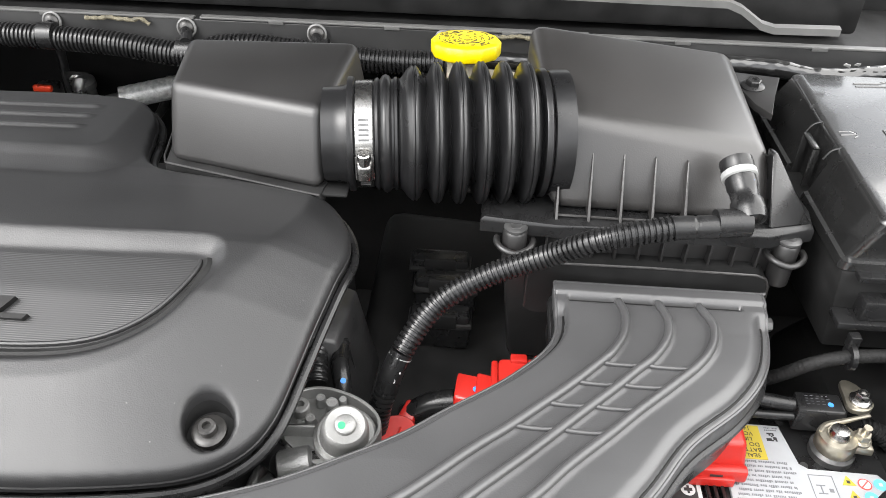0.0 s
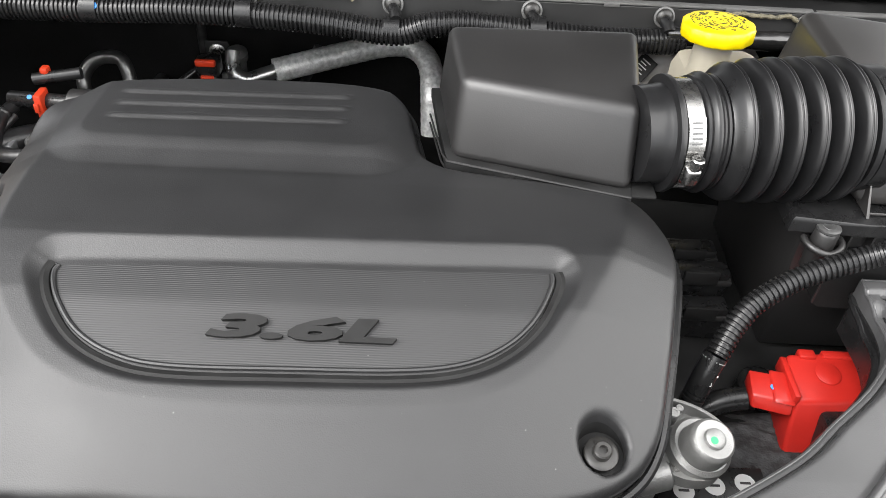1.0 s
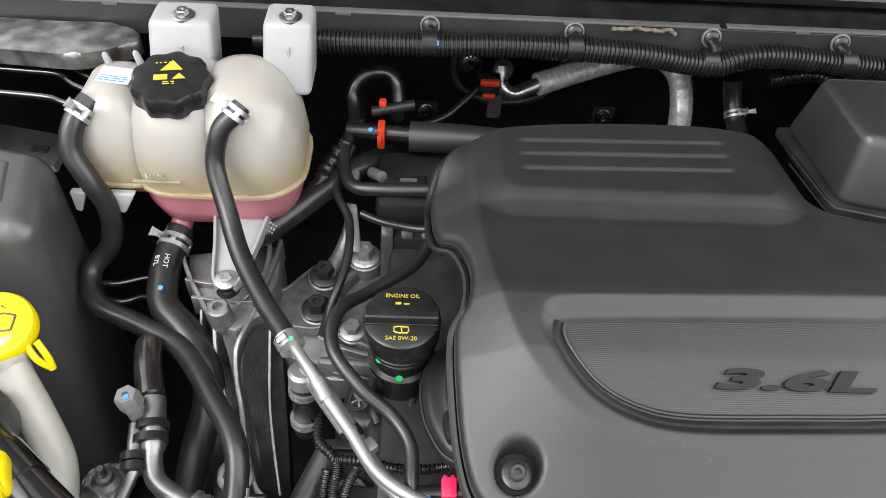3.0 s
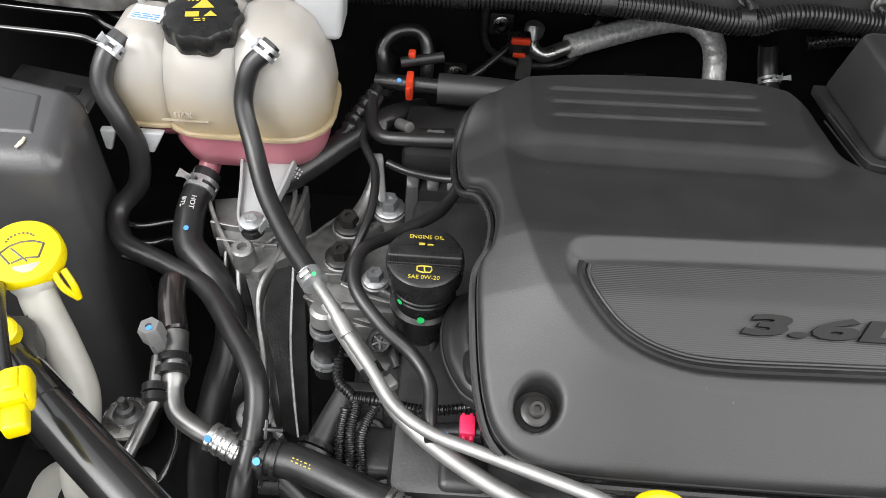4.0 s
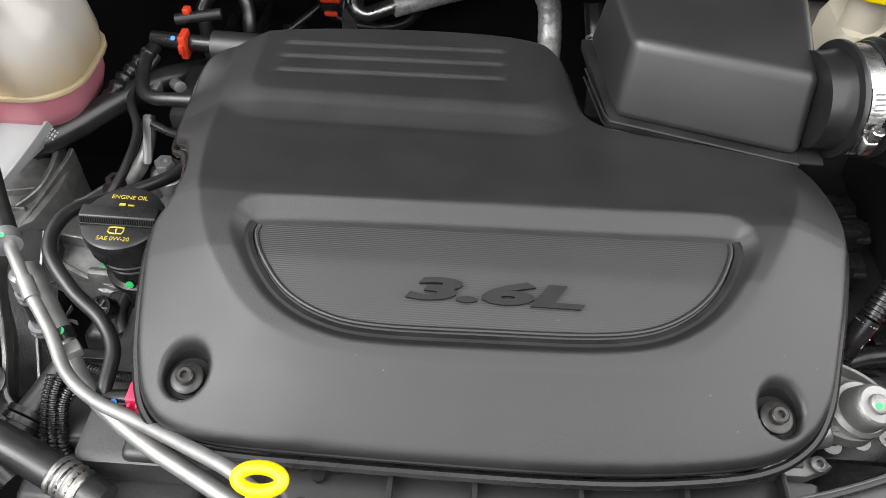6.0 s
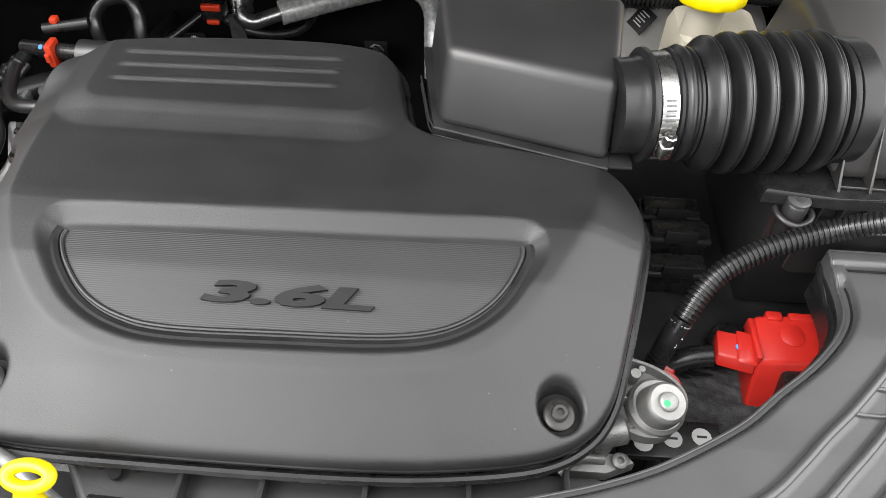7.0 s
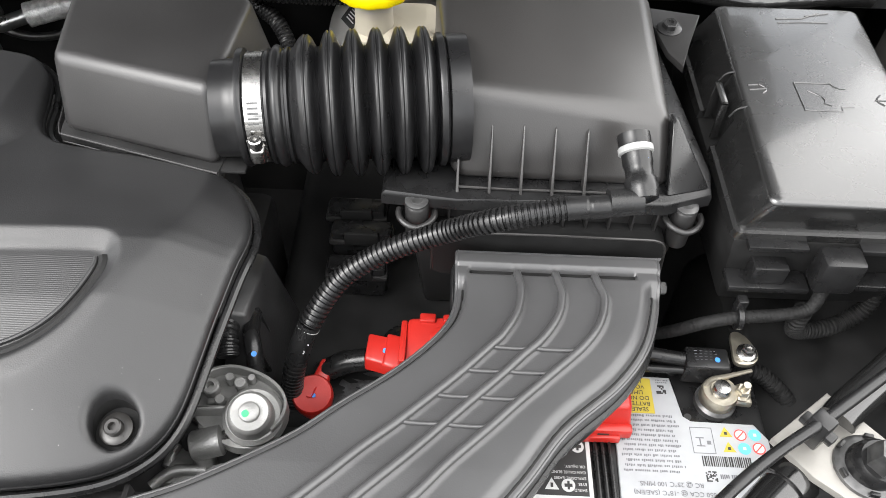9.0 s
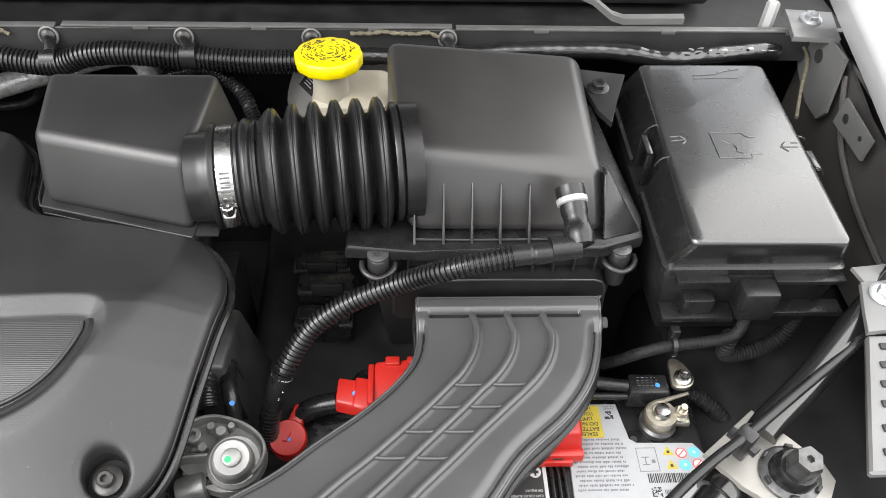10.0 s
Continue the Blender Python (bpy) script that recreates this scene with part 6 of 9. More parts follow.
for k in range(5):
    block(bm, (0.0, -0.0009, 0.0), (0.0072, 0.0009, 0.0030), 0.0003, axes((-0.657, 0.405, 0.940), (-0.1, -0.5, 0.85), k * 2 * math.pi / 5))
part("spokes", bm, DARKSTEEL, fs)
# intake manifold and coil covers behind the oil filler
man = thing("intake_manifold", "black plastic intake manifold behind the oil filler", "manifold", (-0.58, 0.64, 0.85))
bm = bmesh.new()
block(bm, (-0.640, 0.600, 0.82), (-0.28, 0.75, 0.945), 0.012)
block(bm, (-0.655, 0.61, 0.95), (-0.50, 0.70, 0.985), 0.01)
part("body", bm, DARK, man)
for k in range(4):
    bm = bmesh.new()
    x0 = -0.650 + 0.0215 * k
    hexa(bm, [(x0, 0.585, 0.88), (x0 + 0.015, 0.585, 0.88), (x0 + 0.015, 0.64, 0.88), (x0, 0.64, 0.88)], [(x0 + 0.001, 0.605, 0.945), (x0 + 0.015, 0.605, 0.945), (x0 + 0.015, 0.63, 0.962), (x0 + 0.001, 0.63, 0.962)], 0.003, 2)
    part("runner", bm, HOUSINGDARK, man, "dark grey intake runner")
bm = bmesh.new()
hexa(bm, [(-0.642, 0.636, 0.978), (-0.600, 0.642, 0.978), (-0.600, 0.658, 0.978), (-0.642, 0.654, 0.978)], [(-0.640, 0.638, 0.986), (-0.602, 0.643, 0.986), (-0.602, 0.657, 0.986), (-0.640, 0.653, 0.986)], 0.002, 2)
cover_plate = part("coil_cover", bm, BLACK, man)
bm = bmesh.new()
block(bm, (-0.630, 0.643, 0.9862), (-0.612, 0.650, 0.9868), 0)
part("label", bm, PALEEDGE, cover_plate, "grey printed label")
bm = bmesh.new()
lathe(bm, [(0.0062, -0.014), (0.0062, 0.008), (0.0045, 0.009)], axes((-0.6535, 0.655, 0.985), (0.45, -0.6, 0.3)), 18)
part("vent_stub", bm, PALEEDGE, man, "pale plastic vent stub")
bm = bmesh.new()
block(bm, (-0.684, 0.650, 0.970), (-0.674, 0.668, 0.984), 0.003)
part("plug", bm, ZINC, man, "pale grey sensor plug")
bm = bmesh.new()
block(bm, (-0.640, 0.625, 0.985), (-0.605, 0.640, 0.992), 0.002)
part("connector", bm, BOXPLASTIC, man)
bm = bmesh.new()
hexa(bm, [(-0.676, 0.577, 0.945), (-0.667, 0.578, 0.945), (-0.668, 0.584, 0.945), (-0.677, 0.583, 0.945)], [(-0.683, 0.618, 0.972), (-0.674, 0.619, 0.972), (-0.675, 0.625, 0.972), (-0.684, 0.624, 0.972)], 0.002, 2)
part("clip", bm, CAPGREY, man, "grey plastic clip")
for pts, r, nm, lb in (([(-0.688, 0.700, 1.0), (-0.692, 0.680, 0.998), (-0.690, 0.655, 0.990), (-0.678, 0.634, 0.987), (-0.648, 0.627, 0.990), (-0.585, 0.624, 0.995)], 0.0072, "fuel_hose", "black fuel hose with fine white print"),
                       ([(-0.684, 0.690, 0.995), (-0.698, 0.640, 0.982), (-0.681, 0.598, 0.972), (-0.679, 0.550, 0.965), (-0.690, 0.508, 0.950), (-0.70, 0.49, 0.92)], 0.0045, "sensor_lead", "thin black taped sensor lead"),
                       ([(-0.780, 0.570, 0.965), (-0.749, 0.599, 0.968), (-0.714, 0.636, 0.975), (-0.68, 0.675, 0.975), (-0.64, 0.72, 0.96)], 0.0135, "heater_hose", "dark rubber heater hose behind the bracket")):
    h = hose(nm, lb, pts, r, RUBBER)
    if nm == "heater_hose":
        bm = bmesh.new()
        bars(bm, axes((-0.7585, 0.5800, 0.9775), (0.25, -0.45, 0.85), 0.75), 3, 0.012, 0.003, 0.0016, 7, 4)
        part("print", bm, INKPALE, h, "pale stamped print", recalc=False)
bm = bmesh.new()
tube(bm, [(-0.669, 0.609, 0.972), (-0.645, 0.597, 0.972), (-0.610, 0.581, 0.98), (-0.585, 0.577, 0.986)], 0.0042, 12, 0.004)
solo("coil_lead", bm, BLACK, "slim black lead to an ignition coil", "wiring")
bm = bmesh.new()
tube(bm, [(-0.690, 0.690, 1.0), (-0.708, 0.66, 0.99), (-0.715, 0.64, 0.985), (-0.74, 0.63, 0.96)], lambda s: 0.008 + 0.0012 * math.sin(s * 500), 12, 0.002)
solo("taped_loom", bm, BLACK, "black taped wiring loom beside the tank", "wiring")
# brake booster vacuum tube with red clip
vac = thing("vacuum_tube", "black plastic vacuum tube with an orange-red clip", "pipe", (-0.6, 0.695, 1.0))
bm = bmesh.new()
tube(bm, [(-0.622, 0.695, 1.008), (-0.57, 0.693, 1.008), (-0.52, 0.690, 1.006)], 0.0165, 24, 0.005)
part("wide_tube", bm, BOXPLASTIC, vac)
bm = bmesh.new()
tube(bm, [(-0.690, 0.705, 1.006), (-0.62, 0.695, 1.010)], 0.0085, 16, 0.005)
part("stub", bm, BLACK, vac)
bm = bmesh.new()
block(bm, (-0.6565, 0.685, 0.996), (-0.6485, 0.705, 1.022), 0.002)
block(bm, (-0.6565, 0.682, 1.004), (-0.6515, 0.708, 1.014), 0.001)
part("lock_clip", bm, ORANGERED, vac, "orange-red lock clip")
bm = bmesh.new()
block(bm, (-0.656, 0.712, 1.030), (-0.648, 0.722, 1.038), 0.002)
part("lock_clip", bm, ORANGERED, vac, "orange-red lock clip")
bm = bmesh.new()
tube(bm, [(-0.664, 0.712, 1.026), (-0.618, 0.722, 1.030)], 0.006, 12, 0.004)
part("sensor_body", bm, BLACK, vac)
mark(vac, (-0.664, 0.694, 1.0155), (0, -0.6, 0.8), 0.0025, BLUEMARK, "blue paint dot")
bm = bmesh.new()
tube(bm, [(-0.697, 0.985, 0.86), (-0.697, 0.88, 0.865), (-0.699, 0.872, 0.915), (-0.700, 0.880, 0.936), (-0.684, 0.89, 0.954), (-0.654, 0.89, 0.958), (-0.642, 0.88, 0.940), (-0.641, 0.875, 0.90), (-0.641, 0.985, 0.88)], 0.0085, 16, 0.004)
lathe(bm, [(0.012, -0.01), (0.012, 0.012), (0.009, 0.014)], axes((-0.697, 0.87, 0.885), (0, 0, 1)), 6)
solo("heater_pipe_loop", bm, DULLPIPE, "bent dull metal heater pipe loop", "pipe")

# insulated pipe along the bulkhead
ins = thing("insulated_pipe", "metal pipe wrapped in crinkled silver foil", "pipe", (-0.5, 0.87, 0.93))
bm = bmesh.new()
tube(bm, [(-0.508, 0.890, 0.975), (-0.508, 0.880, 0.962), (-0.503, 0.872, 0.952), (-0.490, 0.872, 0.946), (-0.472, 0.880, 0.949), (-0.45, 0.891, 0.953)], 0.0095, 16, 0.004)
part("bare_end", bm, ALU, ins)
bm = bmesh.new()
tube(bm, [(-0.458, 0.887, 0.952), (-0.383, 0.92, 0.960), (-0.320, 0.94, 0.968), (-0.284, 0.94, 0.966), (-0.263, 0.915, 0.955), (-0.258, 0.885, 0.925), (-0.256, 0.87, 0.88)], lambda s: 0.0152 + 0.0002 * math.sin(s * 500) + 0.0002 * math.sin(s * 1900), 24, 0.0016)
part("foil_wrap", bm, FOIL, ins, "crinkled silver foil sleeve")
bm = bmesh.new()
lathe(bm, [(0.010, -0.02), (0.010, 0.0), (0.013, 0.002), (0.013, 0.012), (0.006, 0.015)], axes((-0.505, 0.895, 0.962), (0.1, -0.3, 1)), 20)
part("end_fitting", bm, CAST, ins)
bm = bmesh.new()
hexa(bm, [(-0.523, 0.872, 0.905), (-0.503, 0.872, 0.905), (-0.503, 0.880, 0.905), (-0.523, 0.880, 0.905)], [(-0.521, 0.868, 0.955), (-0.503, 0.868, 0.955), (-0.503, 0.876, 0.955), (-0.521, 0.876, 0.955)], 0.003, 2)
part("mounting_tab", bm, CAST, ins)
oc = thing("sensor_connector", "black sensor connector with orange lock tabs", "connector", (-0.53, 0.845, 0.965))
bm = bmesh.new()
block(bm, (-0.540, 0.832, 0.968), (-0.512, 0.856, 0.990), 0.004)
tube(bm, [(-0.540, 0.84, 0.975), (-0.560, 0.82, 0.965), (-0.585, 0.80, 0.955), (-0.63, 0.78, 0.95)], 0.0042, 10, 0.004)
part("plug", bm, BLACK, oc)
bm = bmesh.new()
block(bm, (-0.538, 0.829, 0.984), (-0.514, 0.836, 0.992), 0.002)
block(bm, (-0.534, 0.829, 0.966), (-0.518, 0.834, 0.972), 0.002)
part("lock_tab", bm, ORANGERED, oc, "orange lock tabs")
for bx, bz in ((-0.544, 0.945), (-0.602, 0.862), (-0.345, 0.865)):
    fb = thing("bulkhead_bolt", "grey flanged bolt on a steel tab", "bolt", (bx, 0.94, bz), "bolts on the bulkhead")
    bm = bmesh.new()
    block(bm, (bx - 0.016, 0.942, bz - 0.016), (bx + 0.016, 0.946, bz + 0.016), 0.002)
    part("tab", bm, BODYGREY, fb)
    bm = bmesh.new()
    bolt(bm, (bx, 0.942, bz), (0, -1, 0.1), 0.007, 0.012, 0.008)
    part("bolt_head", bm, STEEL, fb)
bm = bmesh.new()
tube(bm, [(-0.562, 0.955, 1.02), (-0.566, 0.955, 0.94), (-0.555, 0.95, 0.90), (-0.50, 0.94, 0.885), (-0.44, 0.94, 0.90), (-0.41, 0.945, 0.96)], 0.006, 10, 0.006)
solo("brake_line", bm, DARKSTEEL, "dull metal brake line on the bulkhead", "pipe")
h = hose("bulkhead_hose", "black rubber hose with white clips near the bulkhead", [(-0.215, 0.86, 0.99), (-0.21, 0.85, 0.965), (-0.205, 0.83, 0.945), (-0.203, 0.80, 0.93), (-0.2, 0.79, 0.88)], 0.012, RUBBER)
spring_clamp(h, (-0.206, 0.838, 0.952), (0.1, -0.7, -0.6), 0.0125, 0.009, 1.0)
bm = bmesh.new()
tube(bm, [(-0.20, 0.80, 1.03), (-0.15, 0.79, 1.045), (-0.11, 0.77, 1.03), (-0.09, 0.74, 1.0)], lambda s: 0.0085 + 0.0006 * math.sin(s * 1500), 12, 0.001)
solo("braided_sleeve", bm, BLACK, "black braided wiring sleeve", "wiring")

# ---- long wiring conduit with clips ----
con = thing("wiring_conduit", "black corrugated wiring conduit along the cowl", "wiring", (-0.3, 0.755, 1.08))
RUN = [(-0.790, 0.757, 1.081), (-0.724, 0.755, 1.083), (-0.655, 0.755, 1.084), (-0.587, 0.755, 1.085), (-0.52, 0.755, 1.088), (-0.45, 0.755, 1.087), (-0.375, 0.754, 1.084), (-0.299, 0.752, 1.076), (-0.262, 0.753, 1.086), (-0.225, 0.754, 1.089), (-0.185, 0.754, 1.086), (-0.146, 0.755, 1.082), (-0.08, 0.755, 1.078), (0.0, 0.755, 1.08)]
bm = bmesh.new()
tube(bm, RUN[1:], ribbed(0.0130, 0.0046, 0.0021, 0.58), 18, 0.0007)
part("corrugated_tube", bm, BLACK, con, angle=30)
bm = bmesh.new()
tube(bm, [(-0.79, 0.757, 1.079), (-0.715, 0.755, 1.083)], 0.0105, 14, 0.006)
part("smooth_end", bm, BLACK, con)
bm = bmesh.new()
tube(bm, [(-0.02, 0.755, 1.086), (0.10, 0.757, 1.085), (0.193, 0.760, 1.090), (0.278, 0.760, 1.092), (0.319, 0.758, 1.091), (0.365, 0.749, 1.088), (0.411, 0.752, 1.090), (0.47, 0.757, 1.094), (0.49, 0.758, 1.092)], lambda s: 0.0098 + 0.0004 * math.sin(s * 131) + 0.0004 * math.sin(s * 57 + 1) + 0.0002 * math.sin(s * 411), 18, 0.003)
taped = part("taped_run", bm, GLOSS, con, "shiny black taped run")
rt = random.Random(12)
for k in range(9):
    bm = bmesh.new()
    a0 = Vector((0.385 + 0.011 * k, 0.746 + rt.uniform(-0.002, 0.004), 1.1015 + rt.uniform(-0.001, 0.0015)))
    e1, e2 = Vector((rt.uniform(0.003, 0.008), rt.uniform(-0.003, 0.003), rt.uniform(-0.002, 0.003))), Vector((rt.uniform(-0.002, 0.003), rt.uniform(-0.006, -0.002), rt.uniform(0.0, 0.005)))
    hexa(bm, [a0, a0 + e1, a0 + e1 * 0.7 + e2, a0 + e2 * 0.8], [p + Vector((0, 0, 0.0006)) for p in (a0, a0 + e1, a0 + e1 * 0.7 + e2, a0 + e2 * 0.8)], 0)
    part("torn_foil", bm, FOIL, taped, "torn scrap of silver tape")
for cxx, czz in ((-0.604, 1.087), (-0.449, 1.089), (-0.300, 1.078), (-0.152, 1.085)):
    bm = bmesh.new()
    lathe(bm, [(0.0132, -0.008), (0.0145, -0.008), (0.0145, 0.008), (0.0132, 0.008)], axes((cxx, 0.755, czz), (1, 0, 0)), 26)
    part("tie_clip", bm, BLACK, con)
mark(con, (-0.598, 0.7445, 1.0935), (0, -0.75, 0.65), 0.004, BLUEMARK, "blue paint dot")
GOLD = material("aged_paper_tape", (0.11, 0.098, 0.066), 0.7, vary=0.4, scale=150, bump=0.6)
for x0, x1 in ((-0.410, -0.340), (0.02, 0.115)):
    bm = bmesh.new()
    rs = random.Random(4)
    tube(bm, [(x0 + (x1 - x0) * k / 8, 0.7665 + rs.uniform(-0.001, 0.001), 1.1075 + rs.uniform(-0.0012, 0.0012) - (0.006 if k == 8 else 0)) for k in range(9)], lambda s: 0.0022 + 0.0004 * math.sin(s * 700) + 0.0003 * math.sin(s * 2300), 8, 0.0012)
    solo("sealing_strip", bm, GOLD, "frayed tan sealing strip along the cowl", "strip", "sealing strips on the cowl")
for cxx in (-0.604, -0.449, -0.300, -0.158, -0.022, 0.125):
    clipob = thing("cowl_clip", "grey push clip with a black stud in the cowl flange", "clip", (cxx, 0.768, 1.105), "clips along the cowl")
    bm = bmesh.new()
    lathe(bm, [(0.0108, 0), (0.0108, 0.0018), (0.0090, 0.0026), (0.0078, 0.0016)], axes((cxx, 0.7685, 1.100), (0, -1, 0.25)), 24)
    part("flange_ring", bm, PALEEDGE, clipob)
    bm = bmesh.new()
    lathe(bm, [(0.0080, 0), (0.0080, 0.0030), (0.0060, 0.0052), (0.003, 0.0060)], axes((cxx, 0.7685, 1.100), (0, -1, 0.25)), 24)
    part("head", bm, BLACKBOLT, clipob)
    bm = bmesh.new()
    tube(bm, [(cxx, 0.764, 1.098), (cxx + 0.003, 0.757, 1.096), (cxx + 0.004, 0.750, 1.092)], 0.0060, 12, 0.003)
    part("stud", bm, BLACK, clipob)

# ---- near-side corner: washer filler, strut brace, tall box ----
ws = thing("washer_filler", "white washer filler neck with a yellow cap", "filler", (-0.92, 0.35, 0.75))
bm = bmesh.new()
tube(bm, [(-0.952, 0.420, 1.000), (-0.943, 0.400, 0.975), (-0.926, 0.378, 0.945), (-0.911, 0.354, 0.91), (-0.912, 0.330, 0.875), (-0.918, 0.310, 0.84), (-0.92, 0.30, 0.78)], lambda s: 0.019 if s < 0.02 else 0.0152, 20, 0.005)
part("neck", bm, WHITEPLASTIC, ws)
mw = axes((-0.955, 0.4245, 1.000), (0.12, -0.25, 1))
bm = bmesh.new()
lathe(bm, [(0.029, -0.002), (0.031, 0.0), (0.031, 0.010), (0.029, 0.013), (0.012, 0.0145)], mw, 40)
wcap = part("cap", bm, YELLOW, ws, "bright yellow flip cap")
bm = bmesh.new()
for s_ in (-1, 1):
    tube(bm, [mw @ Vector((0.022 + 0.004 * s_, -0.022, 0.006)), mw @ Vector((0.026 + 0.004 * s_, -0.034, -0.004)), mw @ Vector((0.030, -0.040, -0.016))], 0.003, 8, 0.004)
part("strap", bm, YELLOW, wcap)
bm = bmesh.new()
mwt = mw @ Matrix.Translation((0.0, 0, 0.0150))
fan = [(-0.017, 0.002), (-0.009, 0.0065), (0.0, 0.008), (0.009, 0.0065), (0.017, 0.002), (0.011, -0.010), (0.0, -0.0075), (-0.011, -0.010)]
for a, b in zip(fan, fan[1:] + fan[:1]):
    tube(bm, [mwt @ Vector((a[0], a[1], -0.0006)), mwt @ Vector((b[0], b[1], -0.0006))], 0.0009, 6, 0.01, False)
tube(bm, [mwt @ Vector((0.002, -0.0115, -0.0004)), mwt @ Vector((-0.008, 0.004, -0.0004))], 0.0009, 6, 0.01, False)
for k in range(9):
    ang = radians(20 + 17.5 * k)
    tube(bm, [mwt @ Vector((0.011 * math.cos(ang) + 0.0008, 0.009 + 0.0075 * math.sin(ang), -0.0005)), mwt @ Vector((0.011 * math.cos(ang) - 0.0008, 0.009 + 0.0075 * math.sin(ang), -0.0005))], 0.0007, 6, 0.0008, False)
part("wiper_symbol", bm, DARKSTEEL, wcap, "dark printed wiper symbol")
bm = bmesh.new()
dome(bm, -0.985, 0.245, -0.870, 0.355, 0.03, [(0.70, 0.0), (0.77, 0.0), (0.790, 0.004), (0.797, 0.015)])
part("bottle", bm, WHITEPLASTIC, ws)
bm = bmesh.new()
lathe(bm, [(0.024, -0.004), (0.026, 0.0), (0.024, 0.005), (0.017, 0.007)], axes((-0.919, 0.305, 0.806), (0, 0, 1)), 28)
part("grommet", bm, BLACK, ws, "black rubber grommet")

HOUSING = material("grained_housing_plastic", (0.045, 0.045, 0.047), 0.34, vary=0.10, scale=20, bump=0.3, bump_scale=420, speck=0.2, spec=0.6)
CREAMCHIP = material("dry_plant_fibre", (0.55, 0.50, 0.40), 0.6, vary=0.2, scale=200)
tall = thing("headlamp_housing", "tall dark grey plastic housing with a rounded top", "housing", (-1.0, 0.53, 0.75))
bm = bmesh.new()
hexa(bm, [(-1.10, 0.440, 0.60), (-0.950, 0.455, 0.60), (-0.948, 0.60, 0.60), (-1.10, 0.63, 0.60)],
     [(-1.09, 0.480, 1.062), (-0.932, 0.486, 1.058), (-0.952, 0.592, 1.058), (-1.09, 0.618, 1.064)], 0.022, 5)
part("shell", bm, HOUSING, tall, angle=60)
bm = bmesh.new()
hexa(bm, [(-1.066, 0.510, 1.0590), (-0.966, 0.514, 1.0570), (-0.980, 0.572, 1.0570), (-1.066, 0.586, 1.0590)],
     [(-1.062, 0.514, 1.0650), (-0.970, 0.518, 1.0612), (-0.983, 0.568, 1.0612), (-1.062, 0.582, 1.0650)], 0.0018, 3)
part("raised_panel", bm, HOUSING, tall)
bm = bmesh.new()
tube(bm, [(-0.9745, 0.4965, 1.0592), (-0.9725, 0.5010, 1.0600), (-0.9715, 0.5050, 1.0602), (-0.9720, 0.5090, 1.0600)], lambda s: 0.0018 - 0.09 * abs(s - 0.006), 8, 0.001)
solo("plant_sliver", bm, CREAMCHIP, "pale dry plant sliver lying on the housing", "debris")
brace = thing("near_strut_brace", "glossy black tubular strut brace", "brace", (-0.85, 0.27, 0.97))
bm = bmesh.new()
tube(bm, [(-0.990, 0.377, 0.976), (-0.943, 0.338, 0.975), (-0.891, 0.295, 0.974), (-0.835, 0.251, 0.973), (-0.796, 0.221, 0.972), (-0.72, 0.162, 0.97)], 0.0190, 24, 0.01)
part("tube", bm, GLOSS, brace)
bm = bmesh.new()
tube(bm, [(-0.925, 0.323, 0.975), (-0.897, 0.300, 0.974)], 0.0202, 24, 0.004)
part("end_bracket", bm, GLOSS, brace)
bm = bmesh.new()
slab(bm, spline([(-0.985, 0.372, 0), (-0.961, 0.372, 0), (-0.948, 0.378, 0), (-0.934, 0.373, 0), (-0.926, 0.359, 0), (-0.920, 0.335, 0), (-0.899, 0.316, 0), (-0.884, 0.306, 0), (-0.902, 0.290, 0), (-0.918, 0.284, 0), (-0.935, 0.295, 0), (-0.985, 0.330, 0)], 4, True), 0.962, 0.985, 0.004, None, 3)
part("end_plate", bm, BODYGREY, brace, "satin black end plate of the brace")
lead = thing("yellow_connector_lead", "black lead ending in a yellow plug", "wiring", (-0.88, 0.24, 1.03))
bm = bmesh.new()
tube(bm, [(-0.965, 0.395, 1.0), (-0.944, 0.362, 1.02), (-0.918, 0.317, 1.03), (-0.900, 0.285, 1.031), (-0.887, 0.262, 1.031)], 0.0046, 12, 0.004)
part("lead", bm, BLACK, lead)
bm = bmesh.new()
myp = axes((-0.8835, 0.258, 1.030), (0, 0, 1), math.atan2(-0.030, 0.0125) + math.pi / 2)
block(bm, (-0.0080, -0.009, -0.007), (0.0080, 0.010, 0.007), 0.003, myp, 3)
block(bm, (-0.0115, -0.040, -0.010), (0.0115, -0.008, 0.010), 0.006, myp, 3)
block(bm, (-0.0050, -0.036, 0.006), (0.0050, -0.018, 0.0125), 0.002, myp)
block(bm, (-0.0090, -0.0125, 0.004), (0.0090, -0.0085, 0.0115), 0.001, myp)
part("plug", bm, YELLOW, lead, "yellow plastic plug")
bm = bmesh.new()
lathe(bm, [(0.012, 0), (0.012, 0.012), (0.010, 0.014)], axes((-0.945, 0.352, 0.99), (0.1, -0.3, 1)), 24)
solo("washer_pump_cap", bm, YELLOW, "small round yellow plastic cap", "cap")
lines = thing("brake_lines", "bundle of thin black brake lines", "pipe", (-1.0, 0.75, 1.03))
for k, (ya, yb) in enumerate(((0.757, 0.718), (0.738, 0.698), (0.713, 0.678), (0.672, 0.654))):
    bm = bmesh.new()
    tube(bm, [(-1.13, ya + 0.010, 1.058), (-1.045 + 0.010 * k, ya, 1.060), (-0.998 + 0.006 * k, ya - 0.004, 1.060), (-0.965, 0.6 * yb + 0.4 * ya, 1.060), (-0.938, yb, 1.058), (-0.92, yb - 0.012, 1.05)], 0.0031, 10, 0.005)
    part("line", bm, GLOSS, lines)
bm = bmesh.new()
